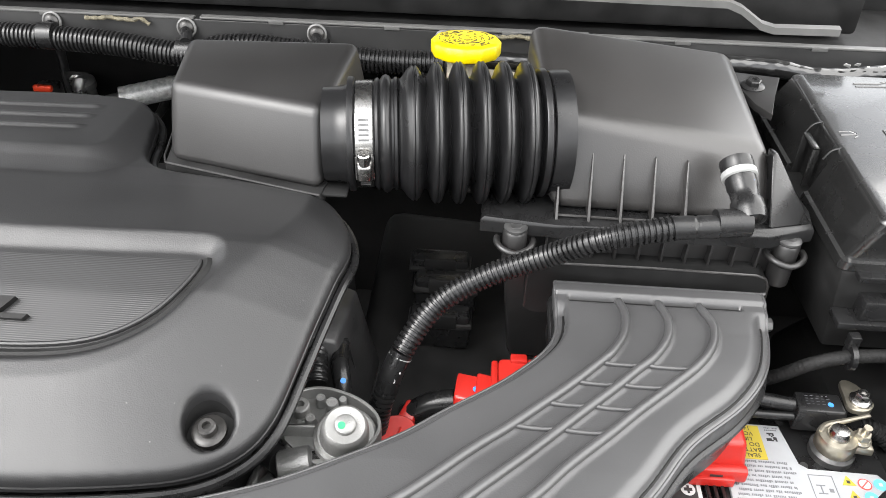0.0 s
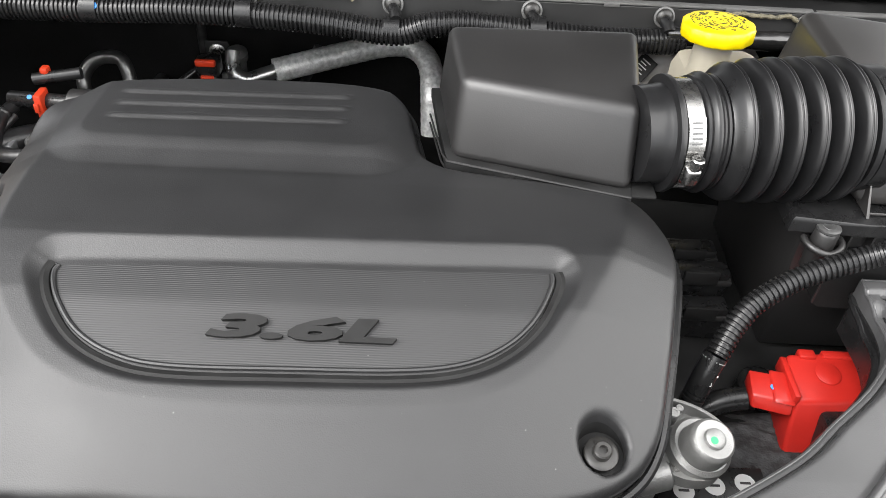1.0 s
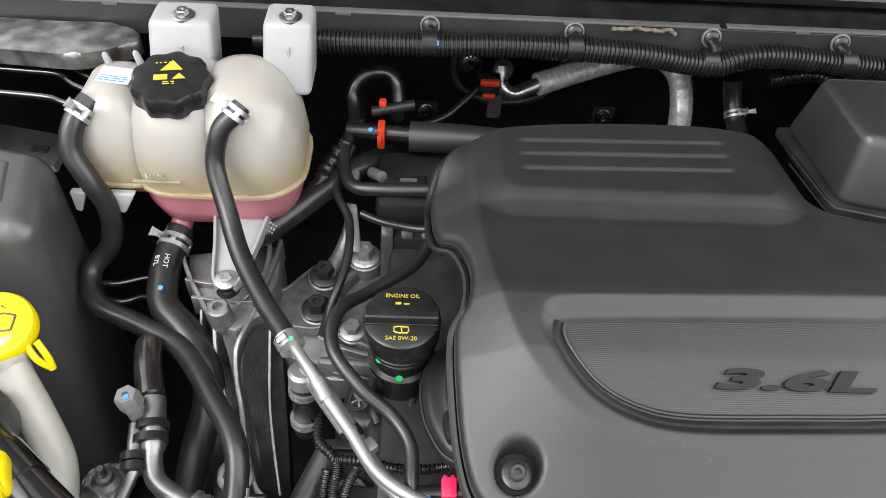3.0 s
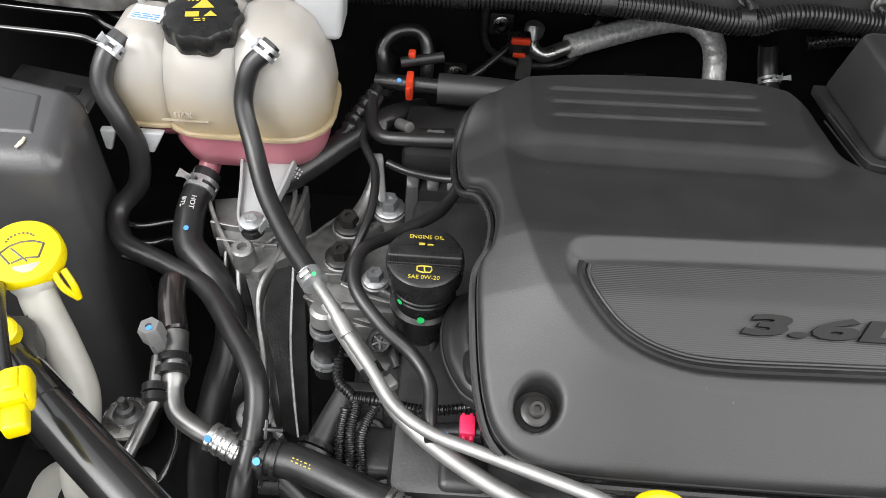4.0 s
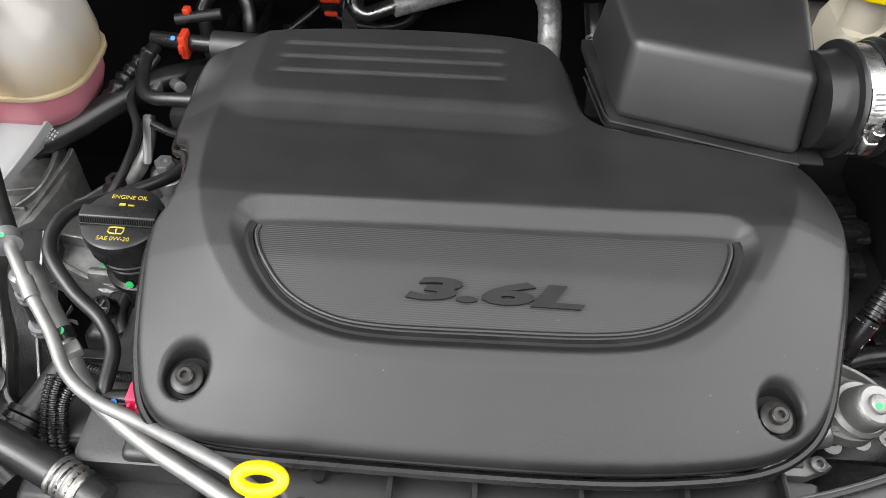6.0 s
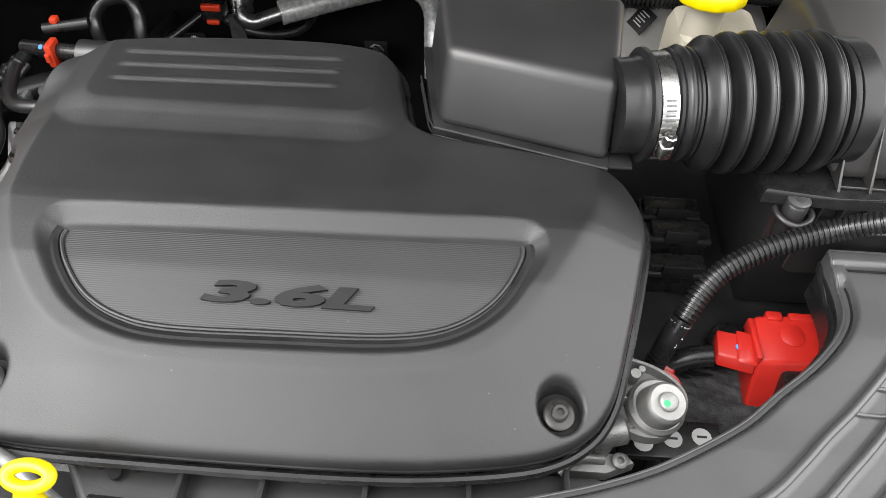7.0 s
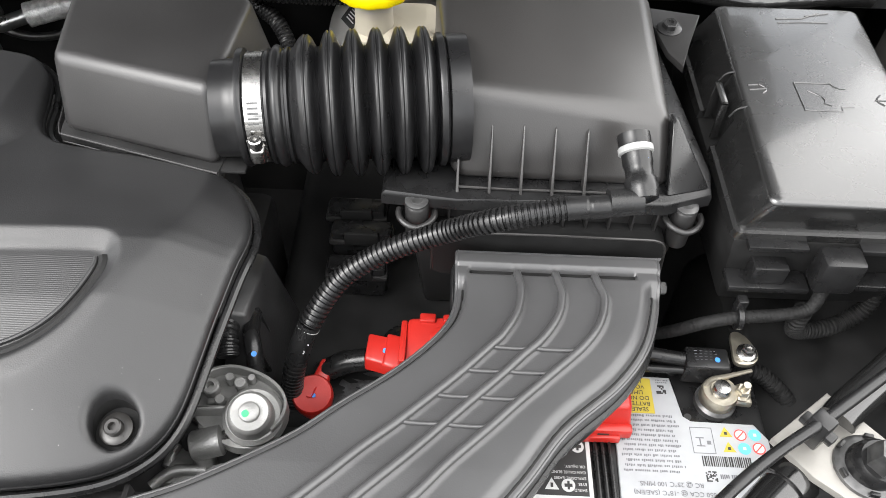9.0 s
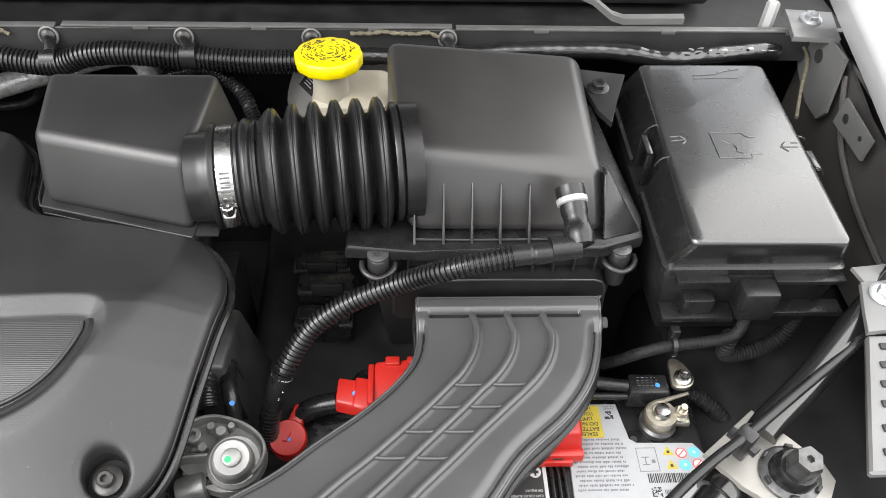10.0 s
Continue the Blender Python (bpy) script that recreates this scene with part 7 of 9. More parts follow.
hexa(bm, [(-1.09, 0.66, 0.985), (-0.985, 0.64, 0.985), (-0.985, 0.70, 0.985), (-1.09, 0.72, 0.985)], [(-1.085, 0.664, 0.990), (-0.99, 0.645, 0.990), (-0.99, 0.695, 0.990), (-1.085, 0.715, 0.990)], 0.001, 1)
slotted = thing("slotted_bracket", "dark slotted steel bracket plate", "bracket", (-1.04, 0.68, 0.985))
part("plate", bm, ALLOYDARK, slotted)
bm = bmesh.new()
hexa(bm, [(-1.022, 0.668, 0.9895), (-1.004, 0.665, 0.9895), (-1.004, 0.676, 0.9895), (-1.022, 0.679, 0.9895)], [(-1.022, 0.668, 0.9915), (-1.004, 0.665, 0.9915), (-1.004, 0.676, 0.9915), (-1.022, 0.679, 0.9915)], 0.0004, 1)
part("slot", bm, DARK, slotted, "dark rectangular slot")
bm = bmesh.new()
slab(bm, spline([(-1.10, 0.764, 0), (-1.0, 0.765, 0), (-0.925, 0.764, 0), (-0.905, 0.735, 0), (-0.945, 0.708, 0), (-0.985, 0.704, 0), (-1.10, 0.72, 0)], 4, True), 1.070, 1.088, 0.005)
solo("foil_heat_shield", bm, SHIELD, "dull crinkled foil heat shield by the cowl", "heat shield")

# ---- dipstick and front shroud ----
dip = thing("oil_dipstick", "yellow ring handle of the oil dipstick", "dipstick", (-0.465, 0.219, 1.03))
bm = bmesh.new()
ringpts = [(-0.4635 + 0.0132 * math.cos(a), 0.2185 + 0.0060 * math.sin(a), 1.043 + 0.0030 * math.sin(a)) for a in (2 * math.pi * k / 60 for k in range(64))]
tube(bm, ringpts, 0.0044, 12, 0.001, False)
part("ring", bm, YELLOW, dip)
bm = bmesh.new()
tube(bm, [(-0.4635, 0.2105, 1.038), (-0.462, 0.210, 1.015), (-0.455, 0.215, 0.95)], 0.0075, 10, 0.005)
part("stem", bm, YELLOW, dip)
shroud = thing("fan_shroud", "black ribbed plastic shroud in front of the cover", "shroud", (-0.3, 0.23, 0.9))
bm = bmesh.new()
hexa(bm, [(-0.43, 0.150, 0.90), (-0.08, 0.150, 0.90), (-0.08, 0.275, 0.90), (-0.50, 0.285, 0.90)],
     [(-0.42, 0.170, 0.965), (-0.10, 0.170, 0.972), (-0.10, 0.272, 0.984), (-0.49, 0.275, 0.980)], 0.006, 2)
part("panel", bm, BOXPLASTIC, shroud)
for x0 in (-0.391, -0.335, -0.265, -0.195, -0.128):
    bm = bmesh.new()
    block(bm, (x0 - 0.002, 0.180, 0.965), (x0 + 0.002, 0.272, 0.992), 0.001)
    part("rib", bm, BOXPLASTIC, shroud)
bm = bmesh.new()
tube(bm, [(-0.45, 0.230, 0.984), (-0.33, 0.226, 0.986), (-0.2, 0.232, 0.986), (-0.11, 0.245, 0.986)], 0.004, 8, 0.01)
part("edge_bead", bm, BOXPLASTIC, shroud)
for x0, y0 in ((-0.440, 0.251), (-0.427, 0.258), (-0.453, 0.258)):
    bm = bmesh.new()
    lathe(bm, [(0.0045, -0.002), (0.0045, 0.0016)], axes((x0, y0, 0.981), (0, -0.1, 1)), 14)
    part("hole_plug", bm, DARK, shroud)


# ---- brake fluid reservoir ----
CREAM = material("cream_plastic", (0.36, 0.33, 0.265), 0.4, vary=0.08, scale=30)
res = thing("brake_fluid_reservoir", "cream plastic brake fluid reservoir with a yellow cap", "reservoir", (0.005, 0.69, 1.03))
bm = bmesh.new()
dome(bm, -0.018, 0.658, 0.066, 0.735, 0.014, [(1.02, 0.0), (1.072, 0.0), (1.084, 0.004), (1.090, 0.014)])
lathe(bm, [(0.0200, 1.080), (0.0180, 1.088), (0.0172, 1.124)], Matrix.Translation((0.0045, 0.684, 0)), 28)
part("body", bm, CREAM, res)
mb = axes((0.0045, 0.6845, 1.1205), (0, 0.09, 1))
bm = bmesh.new()
lathe(bm, [(0.018, 0.0), (0.0318, 0.0), (0.0328, 0.002), (0.0328, 0.0120), (0.0308, 0.0140), (0.022, 0.0145)], mb, 96, 12, 0.018)
ycap = part("cap", bm, YELLOW, res, "bright yellow knurled cap with black warning print", angle=50)
bm = bmesh.new()
rnd = random.Random(8)
for k in range(120):
    a, r = rnd.uniform(0, 2 * math.pi), 0.024 * math.sqrt(rnd.uniform(0.03, 1.2))
    w = rnd.uniform(0.0008, 0.0028)
    mm = mb @ Matrix.Translation((r * math.cos(a), r * math.sin(a), 0.0147)) @ Matrix.Rotation(a + math.pi / 2, 4, 'Z')
    block(bm, (-w, -0.00045, 0), (w, 0.00045, 0.0002), 0, mm)
part("warning_print", bm, BINK, ycap, "black unreadable warning print")
bm = bmesh.new()
lathe(bm, [(0.092, -0.14), (0.092, -0.010), (0.0945, -0.008), (0.0945, -0.002), (0.090, 0.004), (0.078, 0.018), (0.060, 0.026), (0.030, 0.030)], axes((0.030, 0.800, 0.985), (0, -1, 0.05)), 56)
booster = solo("brake_booster", bm, BOOSTER, "grey painted brake booster drum behind the bellows", "brake booster")
bm = bmesh.new()
mlb = axes((-0.0290, 0.7785, 1.0375), (-0.38, -0.72, 0.50), -0.45)
block(bm, (-0.010, -0.013, -0.002), (0.010, 0.013, 0.001), 0, mlb)
lb = part("label", bm, DARK, booster, "black label with white stripes")
for k in range(5):
    bm = bmesh.new()
    block(bm, (-0.006, -0.007 + 0.0034 * k, 0.001), (0.005 - 0.003 * (k % 2), -0.0058 + 0.0034 * k, 0.0013), 0, mlb)
    part("stripe", bm, INK, lb)

# ---- purge valve ----
pv = thing("vacuum_pump", "bare cast aluminium vacuum pump with a round cap", "pump", (-0.06, 0.33, 0.93))
bm = bmesh.new()
PUMP = spline([(-0.103, 0.334, 0), (-0.104, 0.350, 0), (-0.098, 0.365, 0), (-0.083, 0.3715, 0), (-0.066, 0.3690, 0), (-0.050, 0.3620, 0), (-0.038, 0.351, 0), (-0.0335, 0.338, 0), (-0.039, 0.322, 0), (-0.053, 0.310, 0), (-0.075, 0.312, 0)], 5, True)
slab(bm, [(p.x, p.y) for p in PUMP], 0.966, 0.976, 0.002)
part("flange", bm, DIECAST, pv)
bm = bmesh.new()
fin(bm, [Vector((p.x, p.y, 0.9865)) for p in PUMP[8:44:3]], 0.0026, 0.014)
part("flange_wall", bm, DIECAST, pv, "thin bright edge of the flange")
mpv = axes((-0.0560, 0.3280, 0.988), (0.14, -0.30, 1))
bm = bmesh.new()
lathe(bm, [(0.0178, -0.012), (0.0168, 0.004), (0.0160, 0.012), (0.0150, 0.0160), (0.0132, 0.0176), (0.0076, 0.0170), (0.0070, 0.0196), (0.0054, 0.0208)], mpv, 44)
part("drum", bm, DIECAST, pv)
bm = bmesh.new()
lathe(bm, [(0.0205, -0.010), (0.0222, -0.008), (0.0222, 0.000), (0.0195, 0.003)], axes((-0.056, 0.331, 0.984), (0.12, -0.2, 1)), 44)
part("rim", bm, DIECAST, pv)
mark(pv, mpv @ Vector((-0.003, -0.001, 0.0210)), mpv.to_3x3() @ Vector((0, 0, 1)), 0.0026, GREENMARK, "green paint dot")
for bx, by, bz, r, hollow in ((-0.093, 0.3545, 0.980, 0.0066, True), (-0.080, 0.3625, 0.980, 0.0036, False), (-0.0705, 0.3570, 0.982, 0.0046, False), (-0.0835, 0.3440, 0.979, 0.0040, False), (-0.0640, 0.3640, 0.978, 0.0030, False)):
    bm = bmesh.new()
    lathe(bm, [(r, -0.006), (r, 0.006), (r * 0.85, 0.0072), (r * 0.45, 0.0072), (r * 0.4, 0.001 if hollow else 0.0070)], axes((bx, by, bz), (0.05, -0.15, 1)), 20)
    part("bolt_boss", bm, DIECAST, pv)
for low, high in (([(-0.104, 0.332, 0.972), (-0.074, 0.334, 0.972), (-0.074, 0.341, 0.972), (-0.104, 0.341, 0.972)], [(-0.103, 0.334, 0.984), (-0.074, 0.336, 0.985), (-0.074, 0.339, 0.985), (-0.102, 0.339, 0.984)]),
                  ([(-0.102, 0.322, 0.962), (-0.074, 0.322, 0.962), (-0.074, 0.334, 0.962), (-0.102, 0.334, 0.962)], [(-0.098, 0.325, 0.974), (-0.078, 0.325, 0.976), (-0.078, 0.332, 0.976), (-0.098, 0.332, 0.974)]),
                  ([(-0.098, 0.340, 0.970), (-0.078, 0.342, 0.970), (-0.078, 0.350, 0.970), (-0.098, 0.349, 0.970)], [(-0.094, 0.342, 0.980), (-0.080, 0.344, 0.981), (-0.080, 0.348, 0.981), (-0.094, 0.347, 0.980)])):
    bm = bmesh.new()
    hexa(bm, low, high, 0.002, 2)
    part("web", bm, DIECAST, pv)
bm = bmesh.new()
slab(bm, [(-0.124, 0.292), (-0.119, 0.314), (-0.112, 0.324), (-0.104, 0.316), (-0.098, 0.306), (-0.088, 0.306), (-0.074, 0.310), (-0.068, 0.302), (-0.090, 0.292)], 0.936, 0.948, 0.002)
part("lower_casting", bm, DIECAST, pv)
for bx, by in ((-0.113, 0.303), (-0.080, 0.302)):
    bm = bmesh.new()
    lathe(bm, [(0.0065, -0.004), (0.0062, 0.005), (0.0045, 0.006), (0.003, 0.006), (0.0028, 0.001)], axes((bx, by, 0.947), (0.05, -0.15, 1)), 18)
    part("bolt_boss", bm, DIECAST, pv)
un = thing("pipe_union", "cast alloy pipe union with a threaded stud", "pipe fitting", (-0.095, 0.30, 0.93))
bm = bmesh.new()
lathe(bm, [(0.010, -0.012), (0.0115, -0.010), (0.0115, 0.010), (0.009, 0.012)], axes((-0.089, 0.316, 0.968), (1, 0.25, 0.1)), 24)
lathe(bm, [(0.0085, -0.05), (0.0085, 0.0)], axes((-0.092, 0.314, 0.964), (0.15, 0.1, 1)), 18)
part("body", bm, CAST, un)
bm = bmesh.new()
lathe(bm, [(0.0072, 0), (0.0072, 0.007)], axes((-0.077, 0.3185, 0.970), (1, 0.25, 0.1)), 6)
lathe(bm, [(0.0040, 0.007), (0.0042, 0.016), (0.003, 0.018)], axes((-0.077, 0.3185, 0.970), (1, 0.25, 0.1)), 14)
part("nut_and_stud", bm, STEEL, un)
bm = bmesh.new()
tube(bm, [(-0.100, 0.318, 0.967), (-0.112, 0.328, 0.962), (-0.135, 0.345, 0.950)], 0.0095, 16, 0.004)
part("rubber_end", bm, RUBBER, un)
for pts in ([(-0.122, 0.306, 0.945), (-0.119, 0.322, 0.947), (-0.112, 0.331, 0.945), (-0.106, 0.326, 0.940)], [(-0.128, 0.288, 0.950), (-0.114, 0.300, 0.952), (-0.092, 0.303, 0.948)]):
    bm = bmesh.new()
    tube(bm, pts, 0.0045, 10, 0.004)
    part("alloy_strap", bm, CAST, un)

# ---- red covers ----
rc = thing("red_filler_cap", "round red plastic cap with a finger tab", "cap", (-0.026, 0.388, 0.90))
mr = axes((-0.0285, 0.390, 0.912), (0.05, -0.25, 1)) @ Matrix.Scale(0.84, 4)
bm = bmesh.new()
lathe(bm, [(0.0190, -0.016), (0.0195, -0.002), (0.0208, 0.0), (0.0208, 0.008), (0.0190, 0.0105), (0.016, 0.0100)], mr, 36)
part("disc", bm, RED, rc)
bm = bmesh.new()
hexa(bm, [mr @ Vector(p) for p in ((-0.002, 0.014, -0.002), (0.016, 0.008, -0.002), (0.024, 0.028, -0.002), (0.010, 0.032, -0.002))],
     [mr @ Vector(p) for p in ((-0.002, 0.015, 0.006), (0.015, 0.009, 0.006), (0.025, 0.032, 0.010), (0.013, 0.037, 0.010))], 0.002, 2)
part("tab", bm, RED, rc)
bm = bmesh.new()
tube(bm, [mr @ Vector(p) for p in ((-0.006, -0.002, 0.0105), (-0.002, -0.004, 0.0105), (0.002, 0.002, 0.0105), (0.004, 0.006, 0.0105))], 0.0008, 6, 0.004)
part("embossed_symbol", bm, RED, rc)
mark(rc, mr @ Vector((0.001, -0.002, 0.0104)), mr.to_3x3() @ Vector((0, 0, 1)), 0.002, BLUEMARK, "blue paint dot")
rb = thing("jump_terminal_cover", "red plastic terminal cover with a hinged flap", "terminal cover", (0.06, 0.42, 0.88))
bm = bmesh.new()
hexa(bm, [(0.015, 0.405, 0.934), (0.046, 0.397, 0.934), (0.050, 0.426, 0.934), (0.017, 0.432, 0.934)],
     [(0.015, 0.410, 0.945), (0.046, 0.402, 0.945), (0.049, 0.427, 0.949), (0.017, 0.433, 0.949)], 0.002, 2)
hexa(bm, [(0.030, 0.4025, 0.9445), (0.047, 0.3985, 0.9445), (0.050, 0.429, 0.9485), (0.033, 0.433, 0.9485)],
     [(0.032, 0.4045, 0.9475), (0.047, 0.4005, 0.9475), (0.049, 0.428, 0.9515), (0.034, 0.431, 0.9515)], 0.001, 1)
part("flap", bm, RED, rb)
bm = bmesh.new()
hexa(bm, [(0.050, 0.382, 0.87), (0.125, 0.384, 0.87), (0.125, 0.455, 0.87), (0.054, 0.450, 0.87)],
     [(0.046, 0.402, 0.948), (0.122, 0.406, 0.948), (0.124, 0.452, 0.956), (0.050, 0.446, 0.956)], 0.004, 3)
part("hood", bm, RED, rb)
bm = bmesh.new()
block(bm, (0.0445, 0.402, 0.940), (0.050, 0.444, 0.9545), 0.0015)
block(bm, (0.060, 0.441, 0.950), (0.074, 0.450, 0.958), 0.0015)
block(bm, (0.080, 0.442, 0.950), (0.120, 0.450, 0.9575), 0.0015)
part("rim", bm, RED, rb)
bm = bmesh.new()
lathe(bm, [(0.0095, 0), (0.0105, 0.001), (0.0095, 0.0015)], axes((0.080, 0.428, 0.9528), (0, -0.15, 1)), 24)
part("embossed_ring", bm, RED, rb)
mark(rb, (0.033, 0.416, 0.9480), (0, -0.13, 1), 0.0026, BLUEMARK, "blue paint dot")
bm = bmesh.new()
tube(bm, [(0.016, 0.418, 0.930), (-0.004, 0.417, 0.925), (-0.025, 0.413, 0.912)], 0.010, 14, 0.004)
part("cable_boot", bm, BLACK, rb)
bm = bmesh.new()
slab(bm, [(-0.022, 0.355), (-0.016, 0.398), (-0.010, 0.430), (0.060, 0.432), (0.075, 0.40), (0.06, 0.355), (0.02, 0.34)], 0.80, 0.896, 0.006, None, 3)
rf = random.Random(21)
bmesh.ops.triangulate(bm, faces=[f for f in bm.faces if len(f.verts) > 4])
for k in range(2):
    bmesh.ops.subdivide_edges(bm, edges=[e for e in bm.edges if e.calc_length() > 0.008 and min(v.co.z for v in e.verts) > 0.88], cuts=2, use_grid_fill=True)
for v in bm.verts:
    if v.co.z > 0.88:
        v.co.z += rf.uniform(-0.002, 0.002)
solo("felt_pad", bm, FABRIC, "grey fibrous felt insulation around the battery", "insulation", angle=80)
wp = thing("warning_plate", "black plate with pale round warning signs", "plate", (-0.035, 0.325, 0.91))
bm = bmesh.new()
block(bm, (-0.076, 0.318, 0.922), (0.010, 0.352, 0.929), 0.001)
part("plate", bm, BLACK, wp)
for x0, y0 in ((-0.054, 0.330), (-0.030, 0.335), (-0.006, 0.338)):
    bm = bmesh.new()
    disc(bm, (x0, y0, 0.929), (0, 0, 1), 0.008)
    sg = part("round_sign", bm, INK, wp, "pale round sign")
    bm = bmesh.new()
    block(bm, (x0 - 0.004, y0 - 0.001, 0.9295), (x0 + 0.004, y0 + 0.001, 0.9298), 0, None)
    part("sign_bar", bm, BINK, sg)

# ---- battery ----
bat = thing("battery", "car battery with a pale grey printed label", "battery", (0.21, 0.34, 0.75))
bm = bmesh.new()
block(bm, (0.070, 0.252, 0.745), (0.343, 0.428, 0.9385), 0.004)
part("case", bm, BLACK, bat)
bm = bmesh.new()
slab(bm, [(0.218, 0.262), (0.339, 0.262), (0.3415, 0.352), (0.332, 0.3655), (0.282, 0.3645), (0.2755, 0.369), (0.2715, 0.4055), (0.222, 0.406)], 0.938, 0.9415, 0.001)
lab = part("label", bm, LABELWHITE, bat, "pale grey label with dark print")
bm = bmesh.new()
slab(bm, [(0.100, 0.262), (0.199, 0.262), (0.199, 0.350), (0.100, 0.350)], 0.938, 0.9415, 0.001)
lab2 = part("label", bm, INK, bat, "white and black hazard label")
for k in range(3):
    bm = bmesh.new()
    block(bm, (0.2015 + 0.0055 * k, 0.256, 0.936), (0.2045 + 0.0055 * k, 0.362, 0.9435), 0.001)
    part("rib", bm, BLACK, bat)
turn = Matrix.Rotation(math.pi, 4, 'Z')
bm = bmesh.new()
block(bm, (0.226, 0.371, 0.9416), (0.2545, 0.4035, 0.9420), 0)
yl = part("warning_patch", bm, YINK, lab, "yellow warning patch")
for k, word in enumerate(("SEALED", "BATTERY", "DO NOT", "LIMIT", "VOLTS", "14.4 V")):
    lettering(word, 0.0052, Matrix.Translation((0.241, 0.3745 + 0.0052 * k, 0.9422)) @ turn, BINK, yl, "lettering", 0.0001)


def code_square(bm, x0, y0, side, n, seed):
    """A square of small dark cells."""
    rc_ = random.Random(seed)
    c_ = side / n
    for i in range(n):
        for j in range(n):
            if rc_.random() < 0.5 or (i in (0, n - 1) and j < 2):
                block(bm, (x0 + c_ * i, y0 + c_ * j, 0.9416), (x0 + c_ * (i + 1), y0 + c_ * (j + 1), 0.9418), 0)


def fine_print(bm, x0, x1, y0, tall_, seed):
    """One line of print too small to read: a row of thin bars in word groups."""
    rc_ = random.Random(seed)
    x = x0
    left = rc_.randint(3, 9)
    while x < x1:
        w = rc_.uniform(0.0006, 0.0013)
        up = tall_ * rc_.choice((0.7, 0.7, 1.0, 0.85))
        block(bm, (x, y0 + tall_ - up, 0.9416), (x + w, y0 + tall_, 0.9418), 0)
        x += w + 0.0005
        left -= 1
        if not left:
            x += 0.0013
            left = rc_.randint(3, 9)


for x0, y0, side, n, sd in ((0.2585, 0.3895, 0.0080, 6, 5), (0.2860, 0.3150, 0.0085, 8, 6)):
    bm = bmesh.new()
    code_square(bm, x0, y0, side, n, sd)
    part("code_square", bm, BINK, lab)
LINES = [(0.2235 + 0.0015 * (k % 3), 0.2660 + 0.005 * ((k * 7) % 4) / 3, 0.3205 + 0.0043 * k, 0.0021) for k in range(12)]
LINES += [(0.2225, 0.2520 + 0.006 * (k % 3), 0.265 + 0.0055 * k, 0.0026) for k in range(6)]
LINES += [(0.2590, 0.2680, 0.3995 + 0.0022 * k, 0.0011) for k in range(2)] + [(0.2970, 0.3120, 0.3170, 0.0042)]
for k, (x0, x1, y0, high_) in enumerate(LINES):
    bm = bmesh.new()
    fine_print(bm, x0, x1, y0, high_, 60 + k)
    part("print_line", bm, GREYINK, lab)
bm = bmesh.new()
xb = 0.2855
rb_ = random.Random(12)
while xb < 0.323:
    wb = rb_.uniform(0.0005, 0.0014)
    block(bm, (xb, 0.3275, 0.9416), (xb + wb, 0.3360, 0.9418), 0)
    xb += wb + rb_.uniform(0.0005, 0.0010)
part("bar_code", bm, BINK, lab)
bm = bmesh.new()
for lo_, hi_ in (((0.2800, 0.3380), (0.2975, 0.3385)), ((0.2800, 0.3600), (0.2975, 0.3605)), ((0.2800, 0.3385), (0.2805, 0.3600)), ((0.2970, 0.3385), (0.2975, 0.3600)),
                 ((0.2835, 0.3440), (0.2900, 0.3448)), ((0.2835, 0.3510), (0.2900, 0.3518)), ((0.2863, 0.3448), (0.2872, 0.3510)), ((0.2920, 0.3460), (0.2950, 0.3490))):
    block(bm, (*lo_, 0.9416), (*hi_, 0.9418), 0)
part("symbol_frame", bm, GREYINK, lab)
lettering("650 CCA @ -18\u00b0C (SAE/EN)", 0.0052, Matrix.Translation((0.260, 0.3045, 0.9420)) @ turn, GREYINK, lab, "lettering", 0.0001)
lettering("RC @ 25\u00b0C 100 MINS.", 0.0052, Matrix.Translation((0.258, 0.3115, 0.9420)) @ turn, GREYINK, lab, "lettering", 0.0001)
BLUEINK = material("sky_blue_print", (0.10, 0.42, 0.72), 0.45, vary=0.05)
REDINK = material("red_print", (0.65, 0.06, 0.05), 0.45, vary=0.05)
for (x0, y0), mt_ in (((0.3080, 0.3560), YINK), ((0.3085, 0.3430), YINK), ((0.3195, 0.3550), REDINK), ((0.3205, 0.3435), BLUEINK), ((0.3310, 0.3555), BLUEINK), ((0.3320, 0.3440), REDINK)):
    bm = bmesh.new()
    if mt_ is YINK:
        lathe(bm, [(0.0058, 0.9416), (0.0058, 0.9419)], Matrix.Translation((x0, y0, 0)) @ Matrix.Rotation(radians(-30), 4, 'Z'), 3)
    else:
        lathe(bm, [(0.0050, 0.9416), (0.0050, 0.9419)], Matrix.Translation((x0, y0, 0)), 20)
    ic = part("hazard_sign", bm, mt_, lab)
    bm = bmesh.new()
    if mt_ is REDINK:
        lathe(bm, [(0.0040, 0.9419), (0.0040, 0.9420)], Matrix.Translation((x0, y0, 0)), 18)
        part("sign_centre", bm, INK, ic)
        bm = bmesh.new()
        block(bm, (-0.0042, -0.0005, 0.9420), (0.0042, 0.0005, 0.9422), 0, Matrix.Translation((x0, y0, 0)) @ Matrix.Rotation(radians(45), 4, 'Z'))
        part("sign_bar", bm, REDINK, ic)
    else:
        block(bm, (x0 - 0.0012, y0 - 0.0012, 0.9419), (x0 + 0.0012, y0 + 0.0012, 0.9421), 0)
        part("sign_centre", bm, BINK if mt_ is YINK else INK, ic)
bm = bmesh.new()
block(bm, (0.103, 0.299, 0.9416), (0.1955, 0.3475, 0.9419), 0)
hz = part("hazard_panel", bm, BINK, lab2, "black hazard panel")
